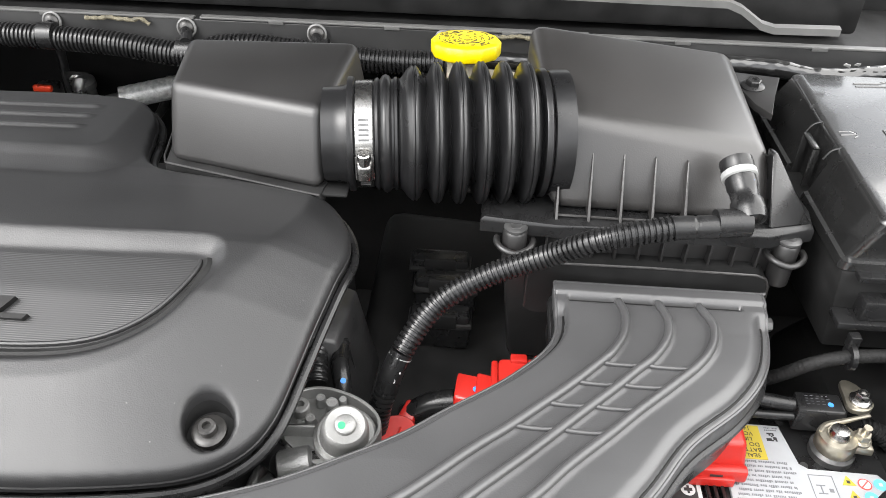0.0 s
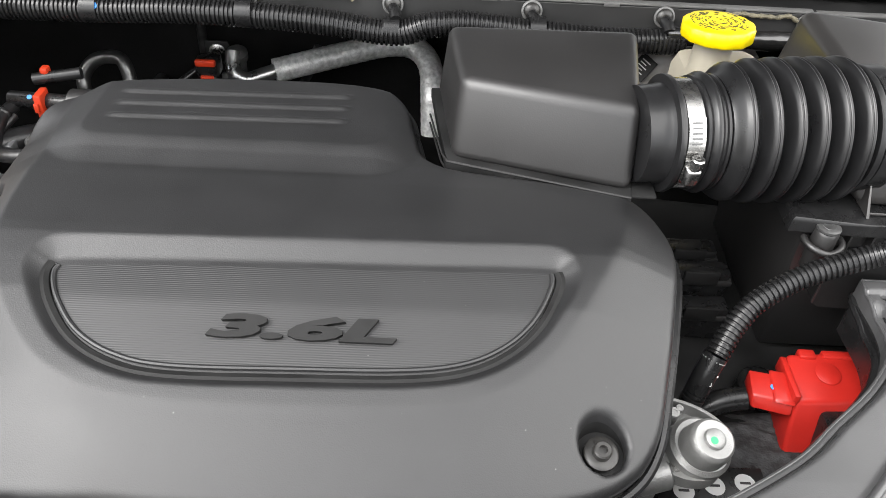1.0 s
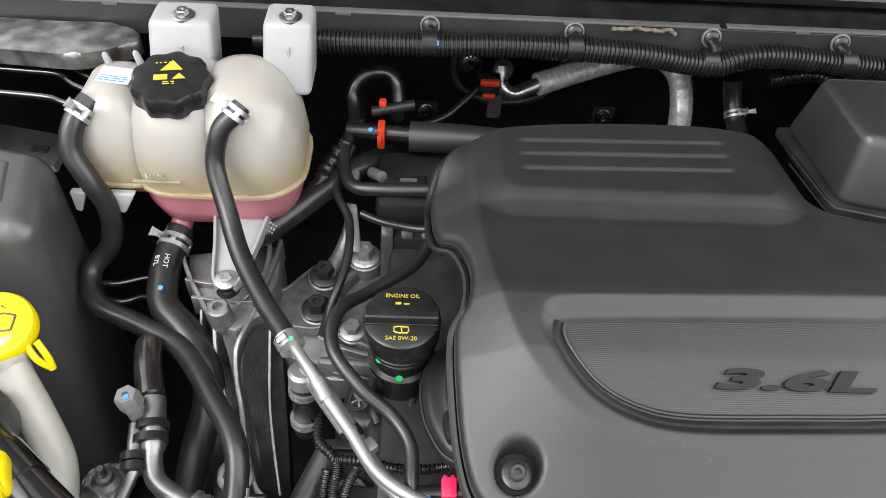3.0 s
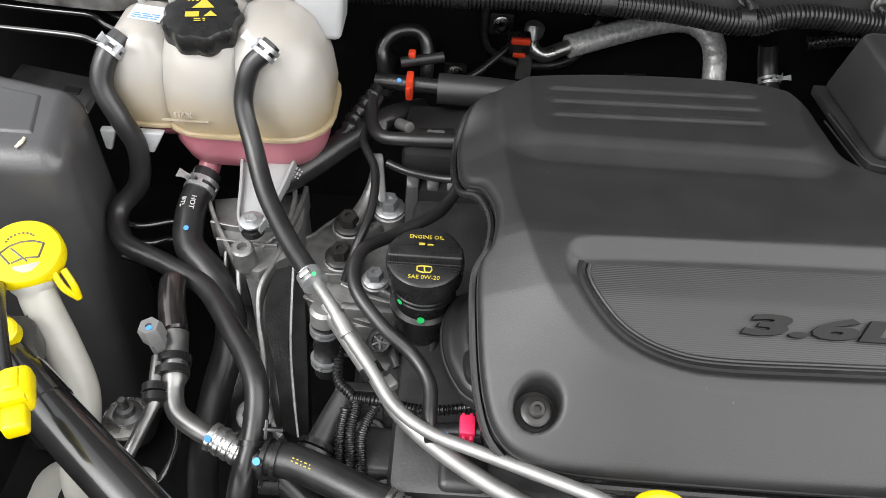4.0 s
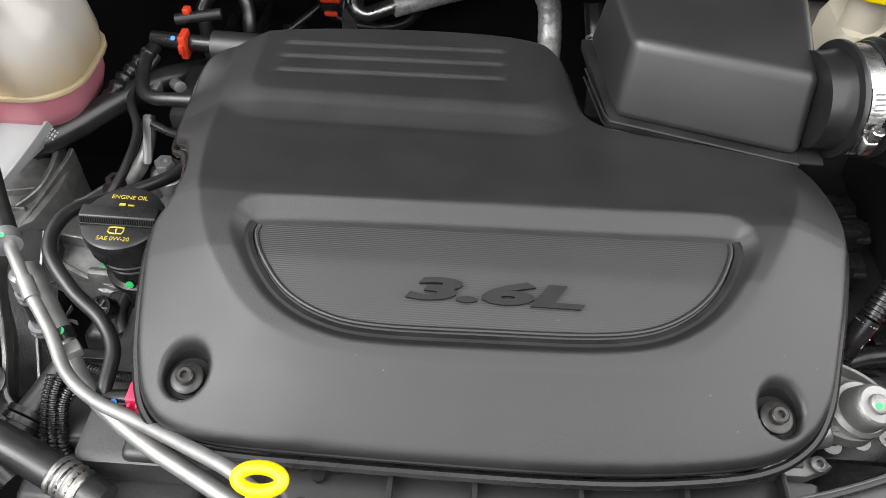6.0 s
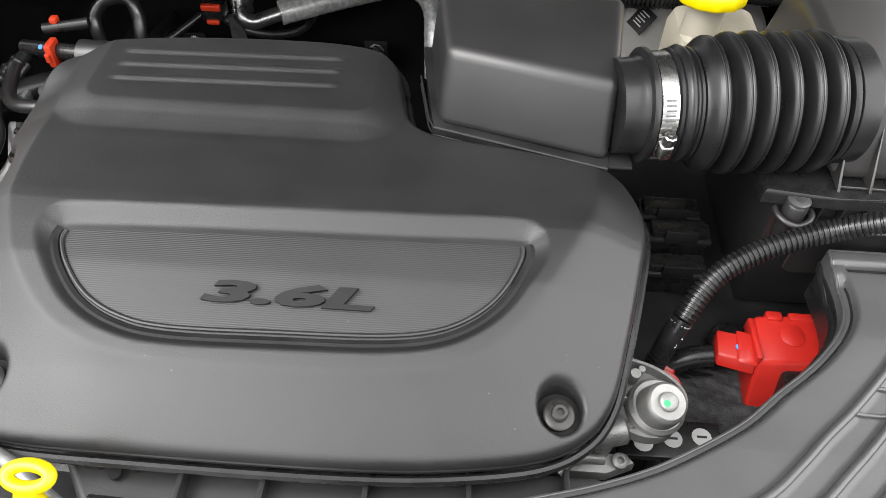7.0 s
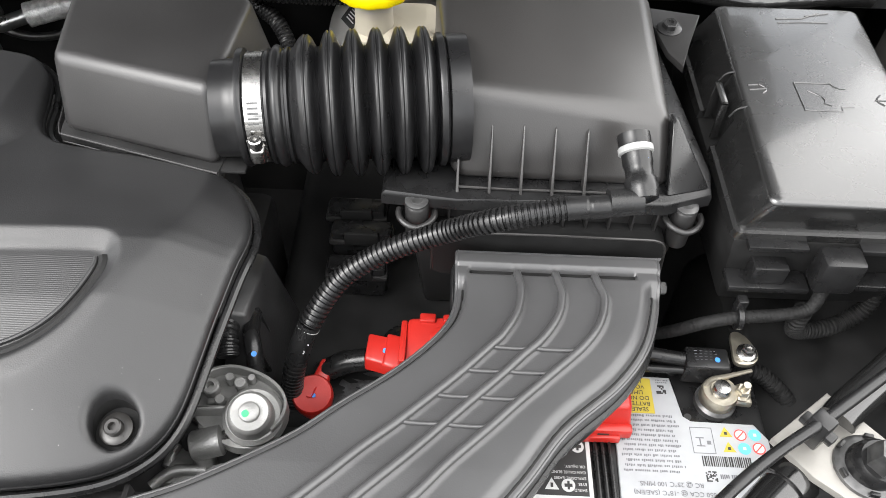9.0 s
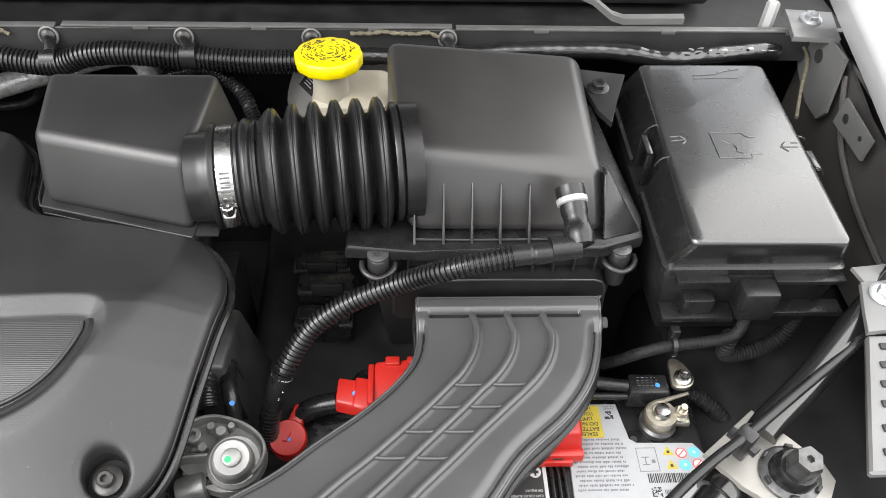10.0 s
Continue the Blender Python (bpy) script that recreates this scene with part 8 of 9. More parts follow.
for k, word in enumerate(("SHIELD", "EYES.", "EXPLOSIVE GASES", "CAN CAUSE BLINDNESS", "OR INJURY.")):
    lettering(word, 0.0031, Matrix.Translation((0.1940, 0.3035 + 0.0047 * k, 0.9421)) @ turn, INK, hz, "lettering", 0.0001, align='LEFT')
lettering("DANGER", 0.0085, Matrix.Translation((0.172, 0.2915, 0.9421)) @ turn, BINK, lab2, "lettering", 0.0001)
for x0, y0 in ((0.1800, 0.3070), (0.1890, 0.3390), (0.1650, 0.3390)):
    bm = bmesh.new()
    disc(bm, (x0, y0, 0.9419), (0, 0, 1), 0.0052)
    hs = part("hazard_sign", bm, INK, hz, "white round hazard sign")
    bm = bmesh.new()
    block(bm, (x0 - 0.0030, y0 - 0.0014, 0.9422), (x0 + 0.0030, y0 + 0.0012, 0.9425), 0)
    block(bm, (x0 - 0.0008, y0 - 0.0034, 0.9422), (x0 + 0.0010, y0 + 0.0034, 0.9424), 0)
    part("sign_figure", bm, BINK, hs)
bm = bmesh.new()
lathe(bm, [(0.0062, 0.9419), (0.0062, 0.9422)], Matrix.Translation((0.1675, 0.3065, 0)) @ Matrix.Rotation(radians(-30), 4, 'Z'), 3)
hs = part("hazard_sign", bm, INK, hz, "white triangular hazard sign")
bm = bmesh.new()
block(bm, (0.1665, 0.3050, 0.9422), (0.1685, 0.3085, 0.9424), 0)
part("sign_figure", bm, BINK, hs)
for x0, y0 in ((0.2745, 0.4120), (0.2815, 0.3710)):
    bm = bmesh.new()
    disc(bm, (x0, y0, 0.9385), (0, 0, 1), 0.0030)
    part("plug_hole", bm, BINK, bat)

tm = thing("battery_terminal", "yellowish zinc clamp on the battery post", "terminal", (0.311, 0.389, 0.938))
bm = bmesh.new()
lathe(bm, [(0.0165, 0.938), (0.0165, 0.944), (0.0135, 0.946), (0.0135, 0.954)], Matrix.Translation((0.305, 0.3845, 0)), 30)
part("base_ring", bm, DARKSTEEL, tm)
bm = bmesh.new()
lathe(bm, [(0.0138, 0.946), (0.0145, 0.947), (0.0145, 0.957), (0.0136, 0.959), (0.0098, 0.959)], Matrix.Translation((0.305, 0.3845, 0)), 34)
hexa(bm, [(0.313, 0.378, 0.947), (0.331, 0.376, 0.947), (0.331, 0.393, 0.947), (0.313, 0.395, 0.947)], [(0.313, 0.378, 0.955), (0.331, 0.377, 0.954), (0.331, 0.392, 0.954), (0.313, 0.394, 0.955)], 0.002, 2)
part("clamp", bm, BRASS, tm)
bm = bmesh.new()
lathe(bm, [(0.0084, 0.950), (0.0080, 0.962), (0.0064, 0.9655), (0.0030, 0.9665)], Matrix.Translation((0.305, 0.3845, 0)), 28)
part("post", bm, STEEL, tm, "bright lead post")
bm = bmesh.new()
bolt(bm, (0.3225, 0.3850, 0.955), (0, -0.1, 1), 0.0058, 0.0075, 0.007)
lathe(bm, [(0.003, 0.008), (0.003, 0.016)], axes((0.3225, 0.3850, 0.955), (0, -0.1, 1)), 12)
part("clamp_bolt", bm, BRASS, tm)
bm = bmesh.new()
tube(bm, [(0.293, 0.388, 0.957), (0.299, 0.394, 0.959), (0.312, 0.3965, 0.962), (0.331, 0.3995, 0.967)], lambda s: 0.0028 - 0.03 * s, 8, 0.003)
part("bent_strap", bm, BRASS, tm)
sn = thing("battery_sensor", "small black battery sensor with printed text", "sensor", (0.30, 0.413, 0.94))
bm = bmesh.new()
hexa(bm, [(0.278, 0.400, 0.944), (0.322, 0.398, 0.944), (0.322, 0.424, 0.944), (0.280, 0.426, 0.944)], [(0.280, 0.403, 0.964), (0.316, 0.402, 0.964), (0.316, 0.422, 0.964), (0.282, 0.423, 0.964)], 0.002, 2)
part("case", bm, BLACK, sn)
bm = bmesh.new()
bars(bm, Matrix.Translation((0.298, 0.418, 0.9641)), 4, 0.020, 0.0028, 0.0005, 6, 9)
part("print", bm, GREYINK, sn, recalc=False)
mark(sn, (0.306, 0.410, 0.9642), (0, 0, 1), 0.0022, BLUEMARK, "blue paint dot")
bm = bmesh.new()
tube(bm, [(0.281, 0.414, 0.957), (0.255, 0.418, 0.957), (0.235, 0.425, 0.955)], 0.0062, 14, 0.004)
tube(bm, [(0.281, 0.406, 0.953), (0.240, 0.409, 0.950)], 0.0035, 10, 0.004)
part("plug", bm, BLACK, sn)
bm = bmesh.new()
slab(bm, spline([(0.322, 0.411, 0), (0.334, 0.409, 0), (0.342, 0.416, 0), (0.341, 0.426, 0), (0.333, 0.440, 0), (0.324, 0.440, 0), (0.322, 0.425, 0)], 4, True), 0.957, 0.961, 0.0008)
lug = part("cable_lug", bm, BRASS, sn, "yellowish zinc cable lug")
bm = bmesh.new()
bolt(bm, (0.3325, 0.4195, 0.961), (0, -0.05, 1), 0.0055, 0.0085, 0.007)
part("nut", bm, STEEL, lug)
pc = thing("positive_terminal_cover", "glossy red plastic cover on the battery", "terminal cover", (0.20, 0.37, 0.94))
bm = bmesh.new()
hexa(bm, [(0.160, 0.352, 0.941), (0.232, 0.350, 0.941), (0.234, 0.405, 0.941), (0.160, 0.405, 0.941)], [(0.162, 0.358, 0.974), (0.228, 0.357, 0.974), (0.230, 0.402, 0.974), (0.162, 0.402, 0.974)], 0.004, 3)
part("hood", bm, RED, pc)
bm = bmesh.new()
block(bm, (0.165, 0.346, 0.944), (0.231, 0.354, 0.956), 0.002)
block(bm, (0.190, 0.343, 0.942), (0.222, 0.348, 0.950), 0.001)
part("skirt", bm, RED, pc)
bm = bmesh.new()
block(bm, (0.204, 0.3455, 0.947), (0.213, 0.347, 0.952), 0)
part("slot", bm, BINK, pc)

# cables behind the battery
bl = thing("battery_loom", "black braided battery loom with a cable tie", "wiring", (0.33, 0.43, 0.98))
bm = bmesh.new()
tube(bm, [(0.262, 0.440, 0.955), (0.275, 0.433, 0.972), (0.291, 0.428, 0.990), (0.315, 0.429, 0.998), (0.345, 0.431, 1.0), (0.372, 0.436, 1.003), (0.380, 0.444, 1.018), (0.382, 0.452, 1.040)], lambda s: 0.0053 + 0.0002 * math.sin(s * 1700), 14, 0.0011)
part("braided_sleeve", bm, LOOM, bl)
bm = bmesh.new()
tube(bm, [(0.372, 0.440, 0.998), (0.372, 0.440, 0.98), (0.385, 0.45, 0.955), (0.42, 0.46, 0.95), (0.445, 0.47, 0.965), (0.45, 0.48, 1.0)], ribbed(0.0080, 0.004, 0.0014), 14, 0.001)
part("corrugated_branch", bm, LOOM, bl, angle=30)
bm = bmesh.new()
lathe(bm, [(0.0088, -0.002), (0.0100, -0.002), (0.0100, 0.002), (0.0088, 0.002)], axes((0.316, 0.429, 0.998), (1, 0, 0)), 20)
block(bm, (0.312, 0.430, 1.004), (0.320, 0.438, 1.016), 0.001)
part("cable_tie", bm, BLACK, bl)
bm = bmesh.new()
tube(bm, [(0.382, 0.450, 1.035), (0.383, 0.455, 1.050)], 0.0075, 14, 0.003)
part("silver_sleeve", bm, BODYGREY, bl)
bm = bmesh.new()
tube(bm, [(0.335, 0.425, 0.93), (0.36, 0.42, 0.925), (0.39, 0.40, 0.90), (0.40, 0.37, 0.87)], ribbed(0.008, 0.004, 0.0016), 12, 0.001)
part("corrugated_branch", bm, LOOM, bl, angle=30)
ns = thing("duct_stud", "small steel stud beside the intake duct", "bolt", (0.255, 0.446, 1.01))
bm = bmesh.new()
tube(bm, [(0.235, 0.446, 1.008), (0.252, 0.446, 1.01)], 0.003, 8, 0.004)
bolt(bm, (0.250, 0.446, 1.01), (1, -0.05, 0.1), 0.0055, 0.0085, 0.006)
part("stud", bm, DARKSTEEL, ns)

# ---- fuse box details ----
for s_, xw, ym in ((-1, 0.3065, 0.5895), (1, 0.4575, 0.566)):
    a, b, deep_x = NOTCH[s_]
    clip_ = []
    for lo_, hi_ in (((xw - 0.0030, ym - 0.0150, 1.060), (xw + 0.0030, ym - 0.0125, 1.0975)), ((xw - 0.0030, ym + 0.0125, 1.060), (xw + 0.0030, ym + 0.0150, 1.0975)), ((xw - 0.0030, ym - 0.0150, 1.0950), (xw + 0.0030, ym + 0.0150, 1.0975))):
        clip_.append((lo_, hi_))
    bm = bmesh.new()
    for lo_, hi_ in clip_:
        block(bm, lo_, hi_, 0.0008)
    part("clip_loop", bm, LIDPLASTIC, fuse, "square black clip loop in the notch of the lid")
    for ye in (a, b):
        bm = bmesh.new()
        tube(bm, [(deep_x - s_ * 0.004, ye, 1.1070), (deep_x + s_ * 0.003, ye, 1.1040), (deep_x + s_ * 0.0075, ye, 1.0960)], 0.0009, 8, 0.002)
        part("notch_edge", bm, LIDPLASTIC, flid)
EMB = 1.1079
for nm, runs in (("embossed_circuit", ([(0.363, 0.592), (0.395, 0.592), (0.395, 0.586), (0.404, 0.586)], [(0.363, 0.592), (0.363, 0.556), (0.394, 0.556), (0.394, 0.562), (0.404, 0.562)], [(0.372, 0.582), (0.384, 0.572), (0.380, 0.566), (0.388, 0.562)])),
                 ("embossed_pliers", ([(0.372, 0.688), (0.396, 0.690), (0.414, 0.700)], [(0.372, 0.682), (0.398, 0.684), (0.418, 0.684)], [(0.400, 0.694), (0.424, 0.700)])),
                 ("embossed_arrow", ([(0.324, 0.580), (0.338, 0.582)], [(0.334, 0.588), (0.340, 0.582), (0.334, 0.576)], [(0.324, 0.586), (0.332, 0.587)])),
                 ("embossed_arrow", ([(0.424, 0.572), (0.440, 0.572)], [(0.430, 0.579), (0.424, 0.572), (0.430, 0.565)], [(0.436, 0.578), (0.442, 0.578)]))):
    bm = bmesh.new()
    for run in runs:
        tube(bm, [(x, y, EMB) for x, y in run], 0.0008, 8, 0.006, False)
    part(nm, bm, LIDPLASTIC, flid)
for x0, x1 in ((0.312, 0.358), (0.398, 0.460)):
    bm = bmesh.new()
    block(bm, (x0, 0.452, 1.052), (x1, 0.466, 1.057), 0.001)
    part("lower_lip", bm, BLACK, fuse)
bm = bmesh.new()
block(bm, (0.306, 0.444, 1.012), (0.370, 0.464, 1.018), 0.001)
block(bm, (0.322, 0.448, 1.018), (0.350, 0.464, 1.036), 0.002)
part("front_ledge", bm, BLACK, fuse)
bm = bmesh.new()
block(bm, (0.406, 0.448, 1.014), (0.47, 0.464, 1.020), 0.001)
part("front_ledge", bm, BLACK, fuse)

# ---- far-side corner: strut brace, tower plate, wing ----
fb = thing("far_strut_brace", "glossy black tubular strut brace at the corner", "brace", (0.36, 0.32, 1.02))
bm = bmesh.new()
tube(bm, [(0.500, 0.452, 1.066), (0.460, 0.417, 1.055), (0.405, 0.367, 1.044), (0.362, 0.333, 1.034), (0.350, 0.322, 1.030)], 0.0125, 24, 0.006)
part("upper_tube", bm, GLOSS, fb)
bm = bmesh.new()
tube(bm, [(0.330, 0.298, 1.008), (0.305, 0.276, 1.0), (0.27, 0.245, 0.99), (0.20, 0.19, 0.97)], 0.0150, 24, 0.006)
lathe(bm, [(0.016, -0.008), (0.0175, -0.007), (0.0175, 0.007), (0.016, 0.008)], axes((0.318, 0.288, 1.004), (0.75, 0.65, 0.1)), 26)
part("lower_tube", bm, GLOSS, fb)
bm = bmesh.new()
slab(bm, [(0.352, 0.346), (0.372, 0.322), (0.392, 0.300), (0.396, 0.285), (0.385, 0.268), (0.345, 0.266), (0.325, 0.282), (0.304, 0.309)], 1.020, 1.026, 0.001)
part("mounting_plate", bm, PLATEZINC, fb, "bright zinc mounting plate")
stud = thing("tower_bolt", "large dark cap bolt with a plastic washer", "bolt", (0.363, 0.288, 1.026))
ax_ = (0.04, -0.16, 1)
bm = bmesh.new()
lathe(bm, [(0.0225, 0.0), (0.0225, 0.003), (0.019, 0.005)], axes((0.362, 0.290, 1.026), (0, 0, 1)), 32)
part("washer", bm, DARKSTEEL, stud)
bm = bmesh.new()
lathe(bm, [(0.017, 0.004), (0.016, 0.014), (0.0135, 0.018)], axes((0.362, 0.290, 1.026), ax_), 24)
part("plastic_collar", bm, BLACK, stud)
bm = bmesh.new()
lathe(bm, [(0.0115, 0.014), (0.0115, 0.030), (0.0098, 0.035), (0.003, 0.035), (0.0025, 0.031)], axes((0.362, 0.290, 1.026), ax_), 6)
part("hexagon_cap", bm, DARKSTEEL, stud)
for k in range(6):
    a = k * math.pi / 3 + 0.3
    bm = bmesh.new()
    block(bm, (0.0195, -0.003, 0.003), (0.0222, 0.003, 0.0075), 0.0006, axes((0.362, 0.290, 1.026), (0, 0, 1), a))
    part("washer_tooth", bm, BLACK, stud)
cb = hose("bonnet_release_cable", "thin black bonnet release cable across the corner", [(0.490, 0.425, 1.065), (0.452, 0.394, 1.058), (0.392, 0.353, 1.055), (0.331, 0.310, 1.055), (0.294, 0.286, 1.053), (0.260, 0.260, 1.052), (0.22, 0.225, 1.04)], 0.0040, BLACK, "cable")
bm = bmesh.new()
mcl = Matrix.Translation((0.3265, 0.3065, 1.049)) @ Matrix.Rotation(radians(38), 4, 'Z')
block(bm, (-0.006, -0.007, -0.018), (0.006, 0.007, 0.010), 0.002, mcl)
block(bm, (-0.004, -0.012, -0.006), (0.004, 0.012, 0.000), 0.001, mcl)
part("cable_clip", bm, BLACK, cb)
wing = thing("front_wing", "silver painted edge of the front wing", "wing", (0.53, 0.6, 1.12))
bm = bmesh.new()
edge = [(0.532, 0.80, 1.180), (0.527, 0.728, 1.170), (0.524, 0.628, 1.152), (0.518, 0.512, 1.130), (0.508, 0.40, 1.105), (0.497, 0.28, 1.075)]
secs = []
for x, y, z in spline(edge, 6):
    secs.append([bm.verts.new(p) for p in ((x + 0.004, y, z - 0.030), (x, y, z - 0.004), (x + 0.003, y, z), (x + 0.018, y, z + 0.003), (x + 0.034, y, z + 0.001), (x + 0.040, y, z - 0.012), (x + 0.25, y, z - 0.04), (x + 0.25, y, z - 0.05))])
for a, b in zip(secs, secs[1:]):
    for i in range(8):
        bm.faces.new((a[i], a[(i + 1) % 8], b[(i + 1) % 8], b[i]))
bm.faces.new(secs[0])
bm.faces.new(secs[-1][::-1])
part("edge_panel", bm, SILVER, wing, angle=50)
ip = thing("wing_inner_panel", "dull grey steel inner panel with holes", "panel", (0.55, 0.7, 1.0))
def upright(bm, outline, x0, x1, m=None):
    """A plate standing in the y-z plane, from (y, z) corners."""
    return slab(bm, outline, x0, x1, 0.0, Matrix(((0, 0, 1, 0), (1, 0, 0, 0), (0, 1, 0, 0), (0, 0, 0, 1))))


bm = bmesh.new()
upright(bm, [(0.800, 1.118), (0.697, 1.122), (0.690, 1.060), (0.700, 1.045), (0.730, 1.045), (0.770, 1.060), (0.800, 1.085)], 0.530, 0.534)
part("upper_sheet", bm, PAINT, ip)
bm = bmesh.new()
upright(bm, [(0.84, 1.09), (0.50, 1.06), (0.50, 0.88), (0.84, 0.88)], 0.575, 0.580)
part("lower_sheet", bm, BODYGREY, ip)
bm = bmesh.new()
upright(bm, [(0.80, 1.118), (0.700, 1.106), (0.640, 1.090), (0.56, 1.082), (0.46, 1.072), (0.46, 0.93), (0.80, 0.93)], 0.545, 0.549)
part("middle_sheet", bm, WINGGREY, ip, "dull brownish grey sheet of the inner wing")
bm = bmesh.new()
tube(bm, [(0.541, 0.700, 1.100), (0.540, 0.660, 1.050), (0.541, 0.600, 1.020), (0.541, 0.520, 1.005), (0.541, 0.46, 1.000)], 0.0035, 8, 0.006)
part("pressed_bead", bm, WINGGREY, ip)
bm = bmesh.new()
lathe(bm, [(0.0075, -0.001), (0.0075, 0.0012)], axes((0.5295, 0.742, 1.098), (-1, 0, 0.05)), 24)
part("hole", bm, BINK, ip, "dark round hole")
bm = bmesh.new()
upright(bm, [(0.664, 1.098), (0.598, 1.094), (0.600, 1.068), (0.667, 1.066)], 0.528, 0.531)
tabp = part("tab_bracket", bm, PAINT, ip)
for y0, z0, r in ((0.649, 1.083, 0.0050), (0.615, 1.084, 0.0028)):
    bm = bmesh.new()
    lathe(bm, [(r, -0.0005), (r, 0.0008)], axes((0.5278, y0, z0), (-1, 0, 0)), 18)
    part("hole", bm, BINK, tabp, "dark round hole")
bm = bmesh.new()
tube(bm, [(0.497, 0.784, 1.092), (0.515, 0.781, 1.092), (0.525, 0.772, 1.091), (0.523, 0.752, 1.090), (0.514, 0.73, 1.088), (0.500, 0.700, 1.082), (0.484, 0.662, 1.075)], lambda s: 0.0018 + 0.0003 * math.sin(s * 1700), 8, 0.001)
solo("frayed_cord", bm, GOLD, "frayed tan cord hanging behind the fuse box", "cord")
hg = thing("hinge_bracket", "grey steel bonnet hinge plate with a bolt", "hinge", (0.50, 0.76, 1.12))
bm = bmesh.new()
slab(bm, [(0.490, 0.738), (0.540, 0.734), (0.552, 0.790), (0.500, 0.796), (0.498, 0.775)], 1.118, 1.124, 0.001)
part("plate", bm, PAINT, hg)
bm = bmesh.new()
bolt(bm, (0.521, 0.772, 1.124), (0, -0.1, 1), 0.008, 0.012, 0.006)
part("bolt", bm, ZINC, hg)
bm = bmesh.new()
lathe(bm, [(0.0075, 0), (0.0075, 0.034), (0.006, 0.036)], axes((0.483, 0.79, 1.098), (0.05, 0.1, 1)), 6)
part("stay_rod", bm, INKPALE, hg)
sb = thing("corner_bracket", "pale grey slotted corner bracket with a bolt", "bracket", (0.43, 0.38, 1.08))
bm = bmesh.new()
slab(bm, [(0.460, 0.457), (0.510, 0.463), (0.510, 0.430), (0.466, 0.432)], 1.066, 1.070, 0.001)
part("upper_flap", bm, PAINT, sb)
bm = bmesh.new()
disc(bm, (0.484, 0.447, 1.070), (0, 0, 1), 0.004)
part("hole", bm, BINK, sb, "dark round hole")
bm = bmesh.new()
slab(bm, [(0.457, 0.436), (0.505, 0.440), (0.505, 0.392), (0.441, 0.384), (0.447, 0.405)], 1.070, 1.075, 0.001)
part("plate", bm, PAINT, sb)
bm = bmesh.new()
bolt(bm, (0.469, 0.421, 1.075), (0, -0.1, 1), 0.007, 0.012, 0.006)
part("bolt", bm, ZINC, sb)
bm = bmesh.new()
hexa(bm, [(0.404, 0.275, 1.048), (0.49, 0.275, 1.048), (0.50, 0.386, 1.062), (0.443, 0.386, 1.062)], [(0.404, 0.275, 1.056), (0.49, 0.275, 1.056), (0.50, 0.386, 1.069), (0.443, 0.386, 1.069)], 0.002, 1)
part("slotted_rail", bm, PAINT, sb)
for y0 in (0.375, 0.359, 0.343, 0.327, 0.308, 0.290):
    bm = bmesh.new()
    z0 = 1.0565 + 0.117 * (y0 - 0.275)
    x0 = 0.404 + 0.351 * (y0 - 0.275) + 0.010
    block(bm, (x0, y0 - 0.0028, z0 - 0.002), (x0 + 0.018, y0 + 0.0028, z0 + 0.0012), 0.0008)
    part("slot", bm, BINK, sb, "dark slot")
tb = thing("strut_tower_bolt", "black bolt on a small grey tower bracket", "bolt", (0.266, 0.652, 1.11))
bm = bmesh.new()
slab(bm, [(0.250, 0.690), (0.300, 0.680), (0.285, 0.640), (0.272, 0.600), (0.262, 0.62)], 1.108, 1.114, 0.001)
part("bracket", bm, BOXPLASTIC, tb)
bm = bmesh.new()
bolt(bm, (0.268, 0.655, 1.114), (0, -0.1, 1), 0.007, 0.011, 0.006)
part("bolt_head", bm, BLACK, tb)
# dark lower corner
bm = bmesh.new()
dome(bm, 0.33, 0.30, 0.60, 0.62, 0.05, [(0.60, 0.0), (0.86, 0.0), (0.90, 0.02), (0.915, 0.06)])
arch = thing("wheel_arch", "black rounded wheel arch top deep in the bay", "wheel arch", (0.46, 0.46, 0.60))
part("skin", bm, DARK, arch)
bm = bmesh.new()
lathe(bm, [(0.0085, -0.004), (0.0085, 0.002), (0.0060, 0.0035), (0.0030, 0.0030)], axes((0.352, 0.372, 0.893), (-0.5, -0.4, 0.75)), 20)
part("plug", bm, BLACK, arch, "small black push-in plug")

# ---- things in the dark gap behind the breather hose ----
ac_ = thing("side_actuator", "black plastic actuator box beside the cover", "actuator", (-0.05, 0.43, 0.92))
bm = bmesh.new()
hexa(bm, [(-0.105, 0.395, 0.90), (-0.060, 0.400, 0.90), (-0.055, 0.485, 0.90), (-0.105, 0.49, 0.90)], [(-0.100, 0.415, 0.995), (-0.079, 0.418, 0.988), (-0.072, 0.480, 0.990), (-0.100, 0.482, 1.000)], 0.003, 2)
part("case", bm, DEEPCAST, ac_)
bm = bmesh.new()
mst = Matrix.Translation((-0.0735, 0.452, 0.975)) @ Matrix.Rotation(radians(72), 4, 'Y') @ Matrix.Rotation(radians(35), 4, 'Z')
block(bm, (-0.0052, -0.0052, 0), (0.0052, 0.0052, 0.0006), 0, mst)
stk = part("sticker", bm, INK, ac_, "small white diamond sticker")
for k in range(5):
    bm = bmesh.new()
    block(bm, (-0.003 + 0.0012 * (k % 2), -0.0034 + 0.0016 * k, 0.0006), (0.0026, -0.0026 + 0.0016 * k, 0.0008), 0, mst)
    part("print", bm, BINK, stk)
for k in range(3):
    bm = bmesh.new()
    block(bm, (-0.004, 0.404 + 0.026 * k, 0.0), (0.004, 0.4065 + 0.026 * k, 0.055), 0.0008, Matrix.Translation((-0.0685, 0, 0.925)) @ Matrix.Rotation(radians(-8), 4, 'Y'))
    part("rib", bm, BLACK, ac_)
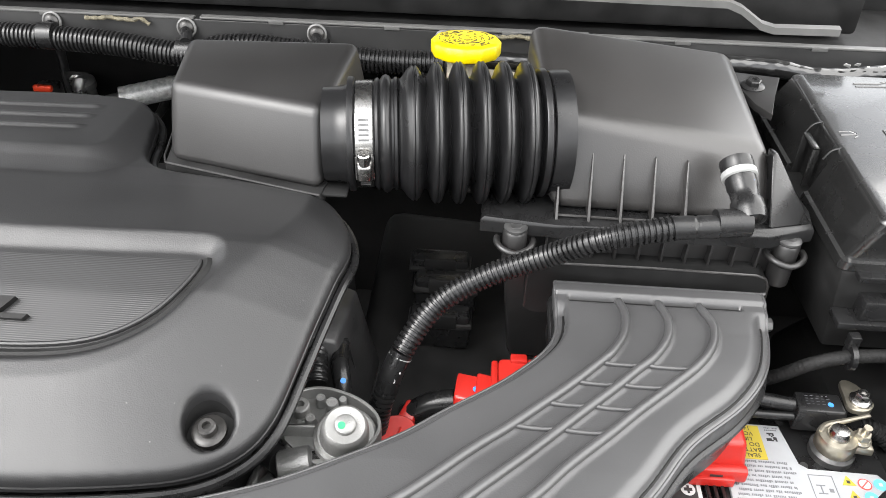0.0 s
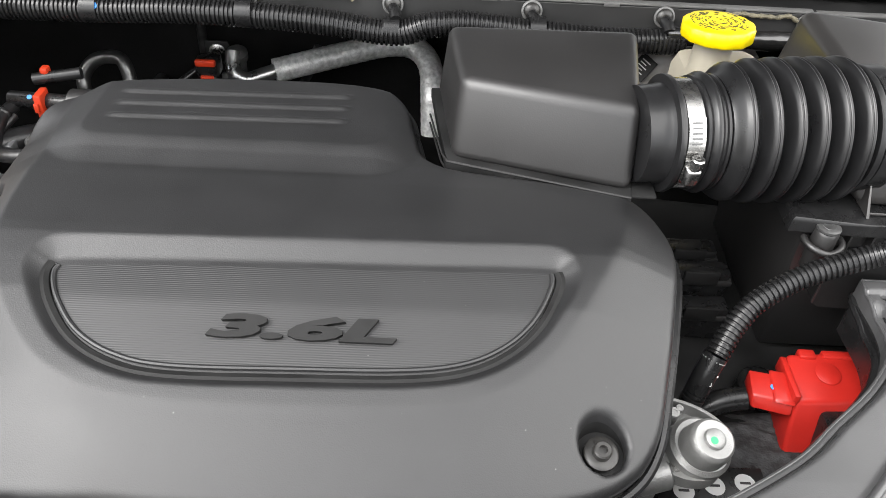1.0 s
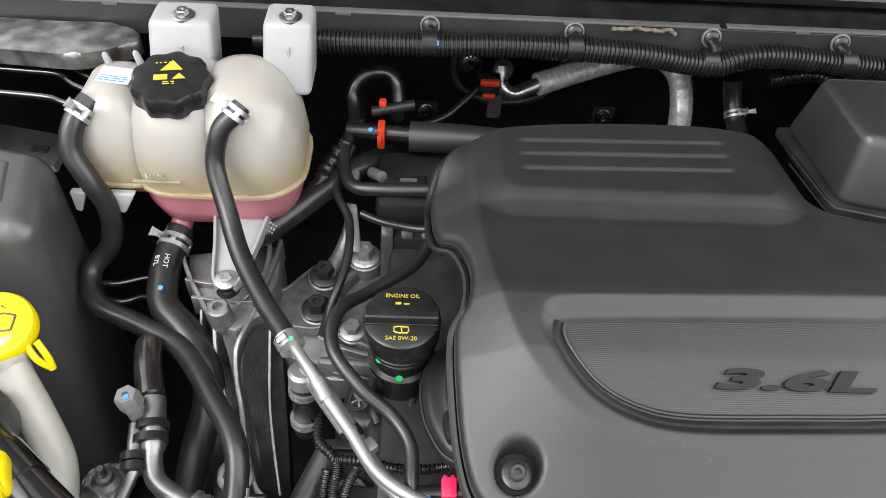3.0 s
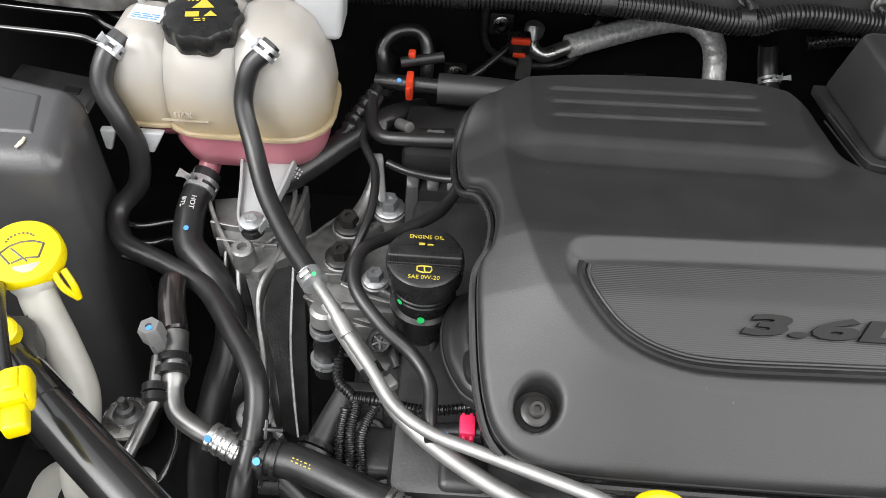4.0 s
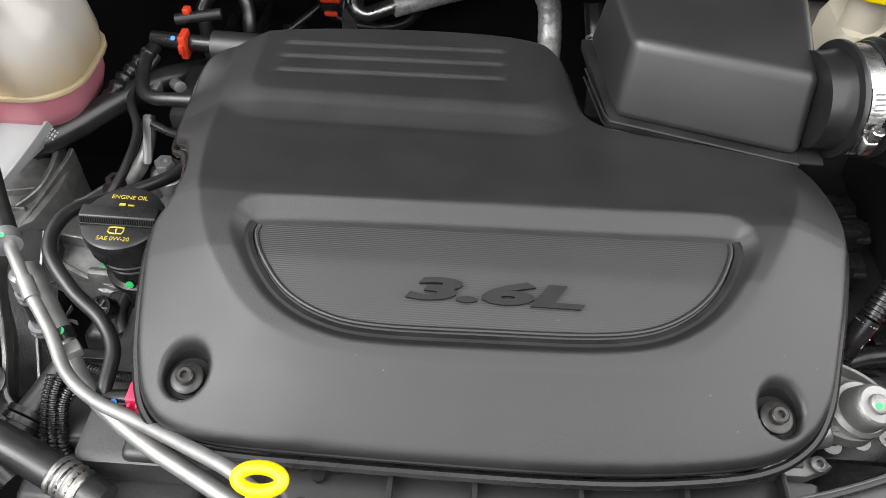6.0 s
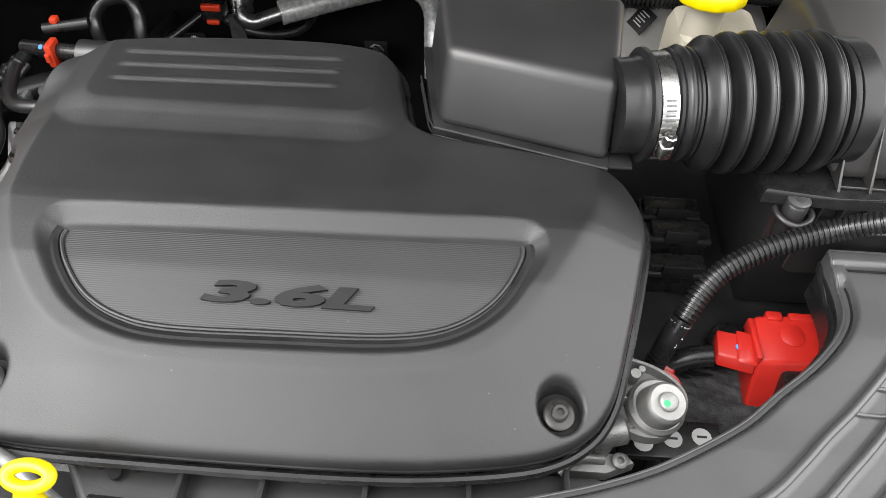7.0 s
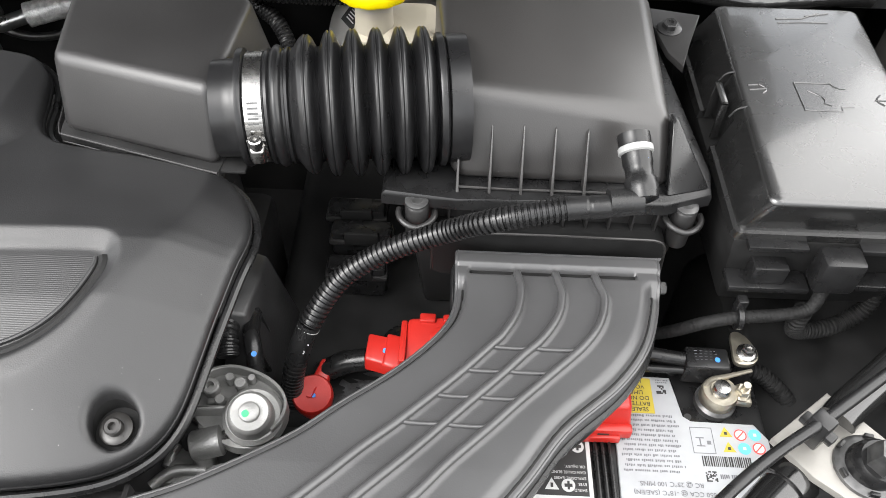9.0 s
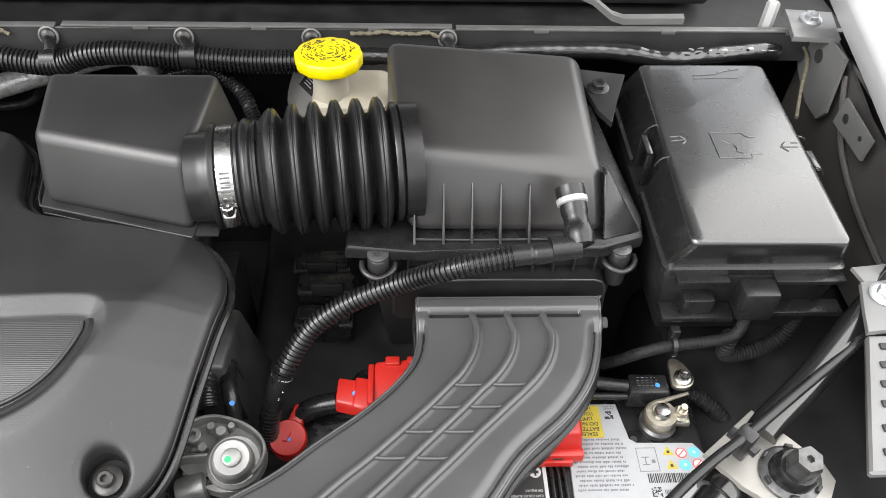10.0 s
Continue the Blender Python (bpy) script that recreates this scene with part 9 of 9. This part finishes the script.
for k, (x0, y0, z0, w) in enumerate(((-0.030, 0.570, 0.965, 0.050), (-0.024, 0.545, 0.960, 0.052), (-0.026, 0.517, 0.942, 0.050))):
    cbx = thing("ignition_connector", "dark grey plastic connector block in the gap", "connector", (x0, y0, z0 - 0.03), "connectors in the gap")
    bm = bmesh.new()
    block(bm, (x0 - 0.005, y0 - 0.010, z0 - 0.04), (x0 + w, y0 + 0.010, z0), 0.004)
    part("shell", bm, BLACK, cbx)
    bm = bmesh.new()
    block(bm, (x0 - 0.007, y0 - 0.0125, z0 - 0.014), (x0 + w + 0.002, y0 + 0.0125, z0 - 0.008), 0.002)
    part("collar", bm, BOXPLASTIC, cbx)
    bm = bmesh.new()
    block(bm, (x0 + 0.008, y0 - 0.013, z0 - 0.012), (x0 + w - 0.012, y0 - 0.009, z0 + 0.003), 0.001)
    part("latch", bm, DARK, cbx)
ebt = thing("sensor_elbow", "black rubber sensor boot and elbow beside the cover", "connector", (-0.08, 0.40, 0.93))
bm = bmesh.new()
tube(bm, [(-0.096, 0.430, 0.975), (-0.093, 0.405, 0.978), (-0.090, 0.388, 0.972)], ribbed(0.0095, 0.005, 0.0016), 16, 0.0012)
part("boot", bm, BLACK, ebt, angle=30)
bm = bmesh.new()
tube(bm, [(-0.078, 0.432, 0.972), (-0.075, 0.410, 0.974), (-0.071, 0.396, 0.970), (-0.068, 0.380, 0.950)], 0.0070, 16, 0.003)
part("elbow", bm, BLACK, ebt)
mark(ebt, (-0.0690, 0.3905, 0.9745), (0.1, -0.5, 0.85), 0.0022, BLUEMARK, "blue paint dot")
gear = thing("gearbox_top", "dark gearbox casing low in the gap", "gearbox", (0.0, 0.5, 0.6))
bm = bmesh.new()
hexa(bm, [(-0.09, 0.34, 0.58), (0.30, 0.34, 0.58), (0.30, 0.74, 0.58), (-0.09, 0.74, 0.58)], [(-0.08, 0.38, 0.90), (0.20, 0.40, 0.88), (0.20, 0.72, 0.90), (-0.08, 0.72, 0.92)], 0.02, 3)
part("casing", bm, DARK, gear)
bm = bmesh.new()
lathe(bm, [(0.020, -0.02), (0.020, 0.004), (0.016, 0.007), (0.010, 0.007)], axes((0.045, 0.450, 0.905), (0, -0.1, 1)), 26)
part("vent_cap", bm, BLACK, gear)
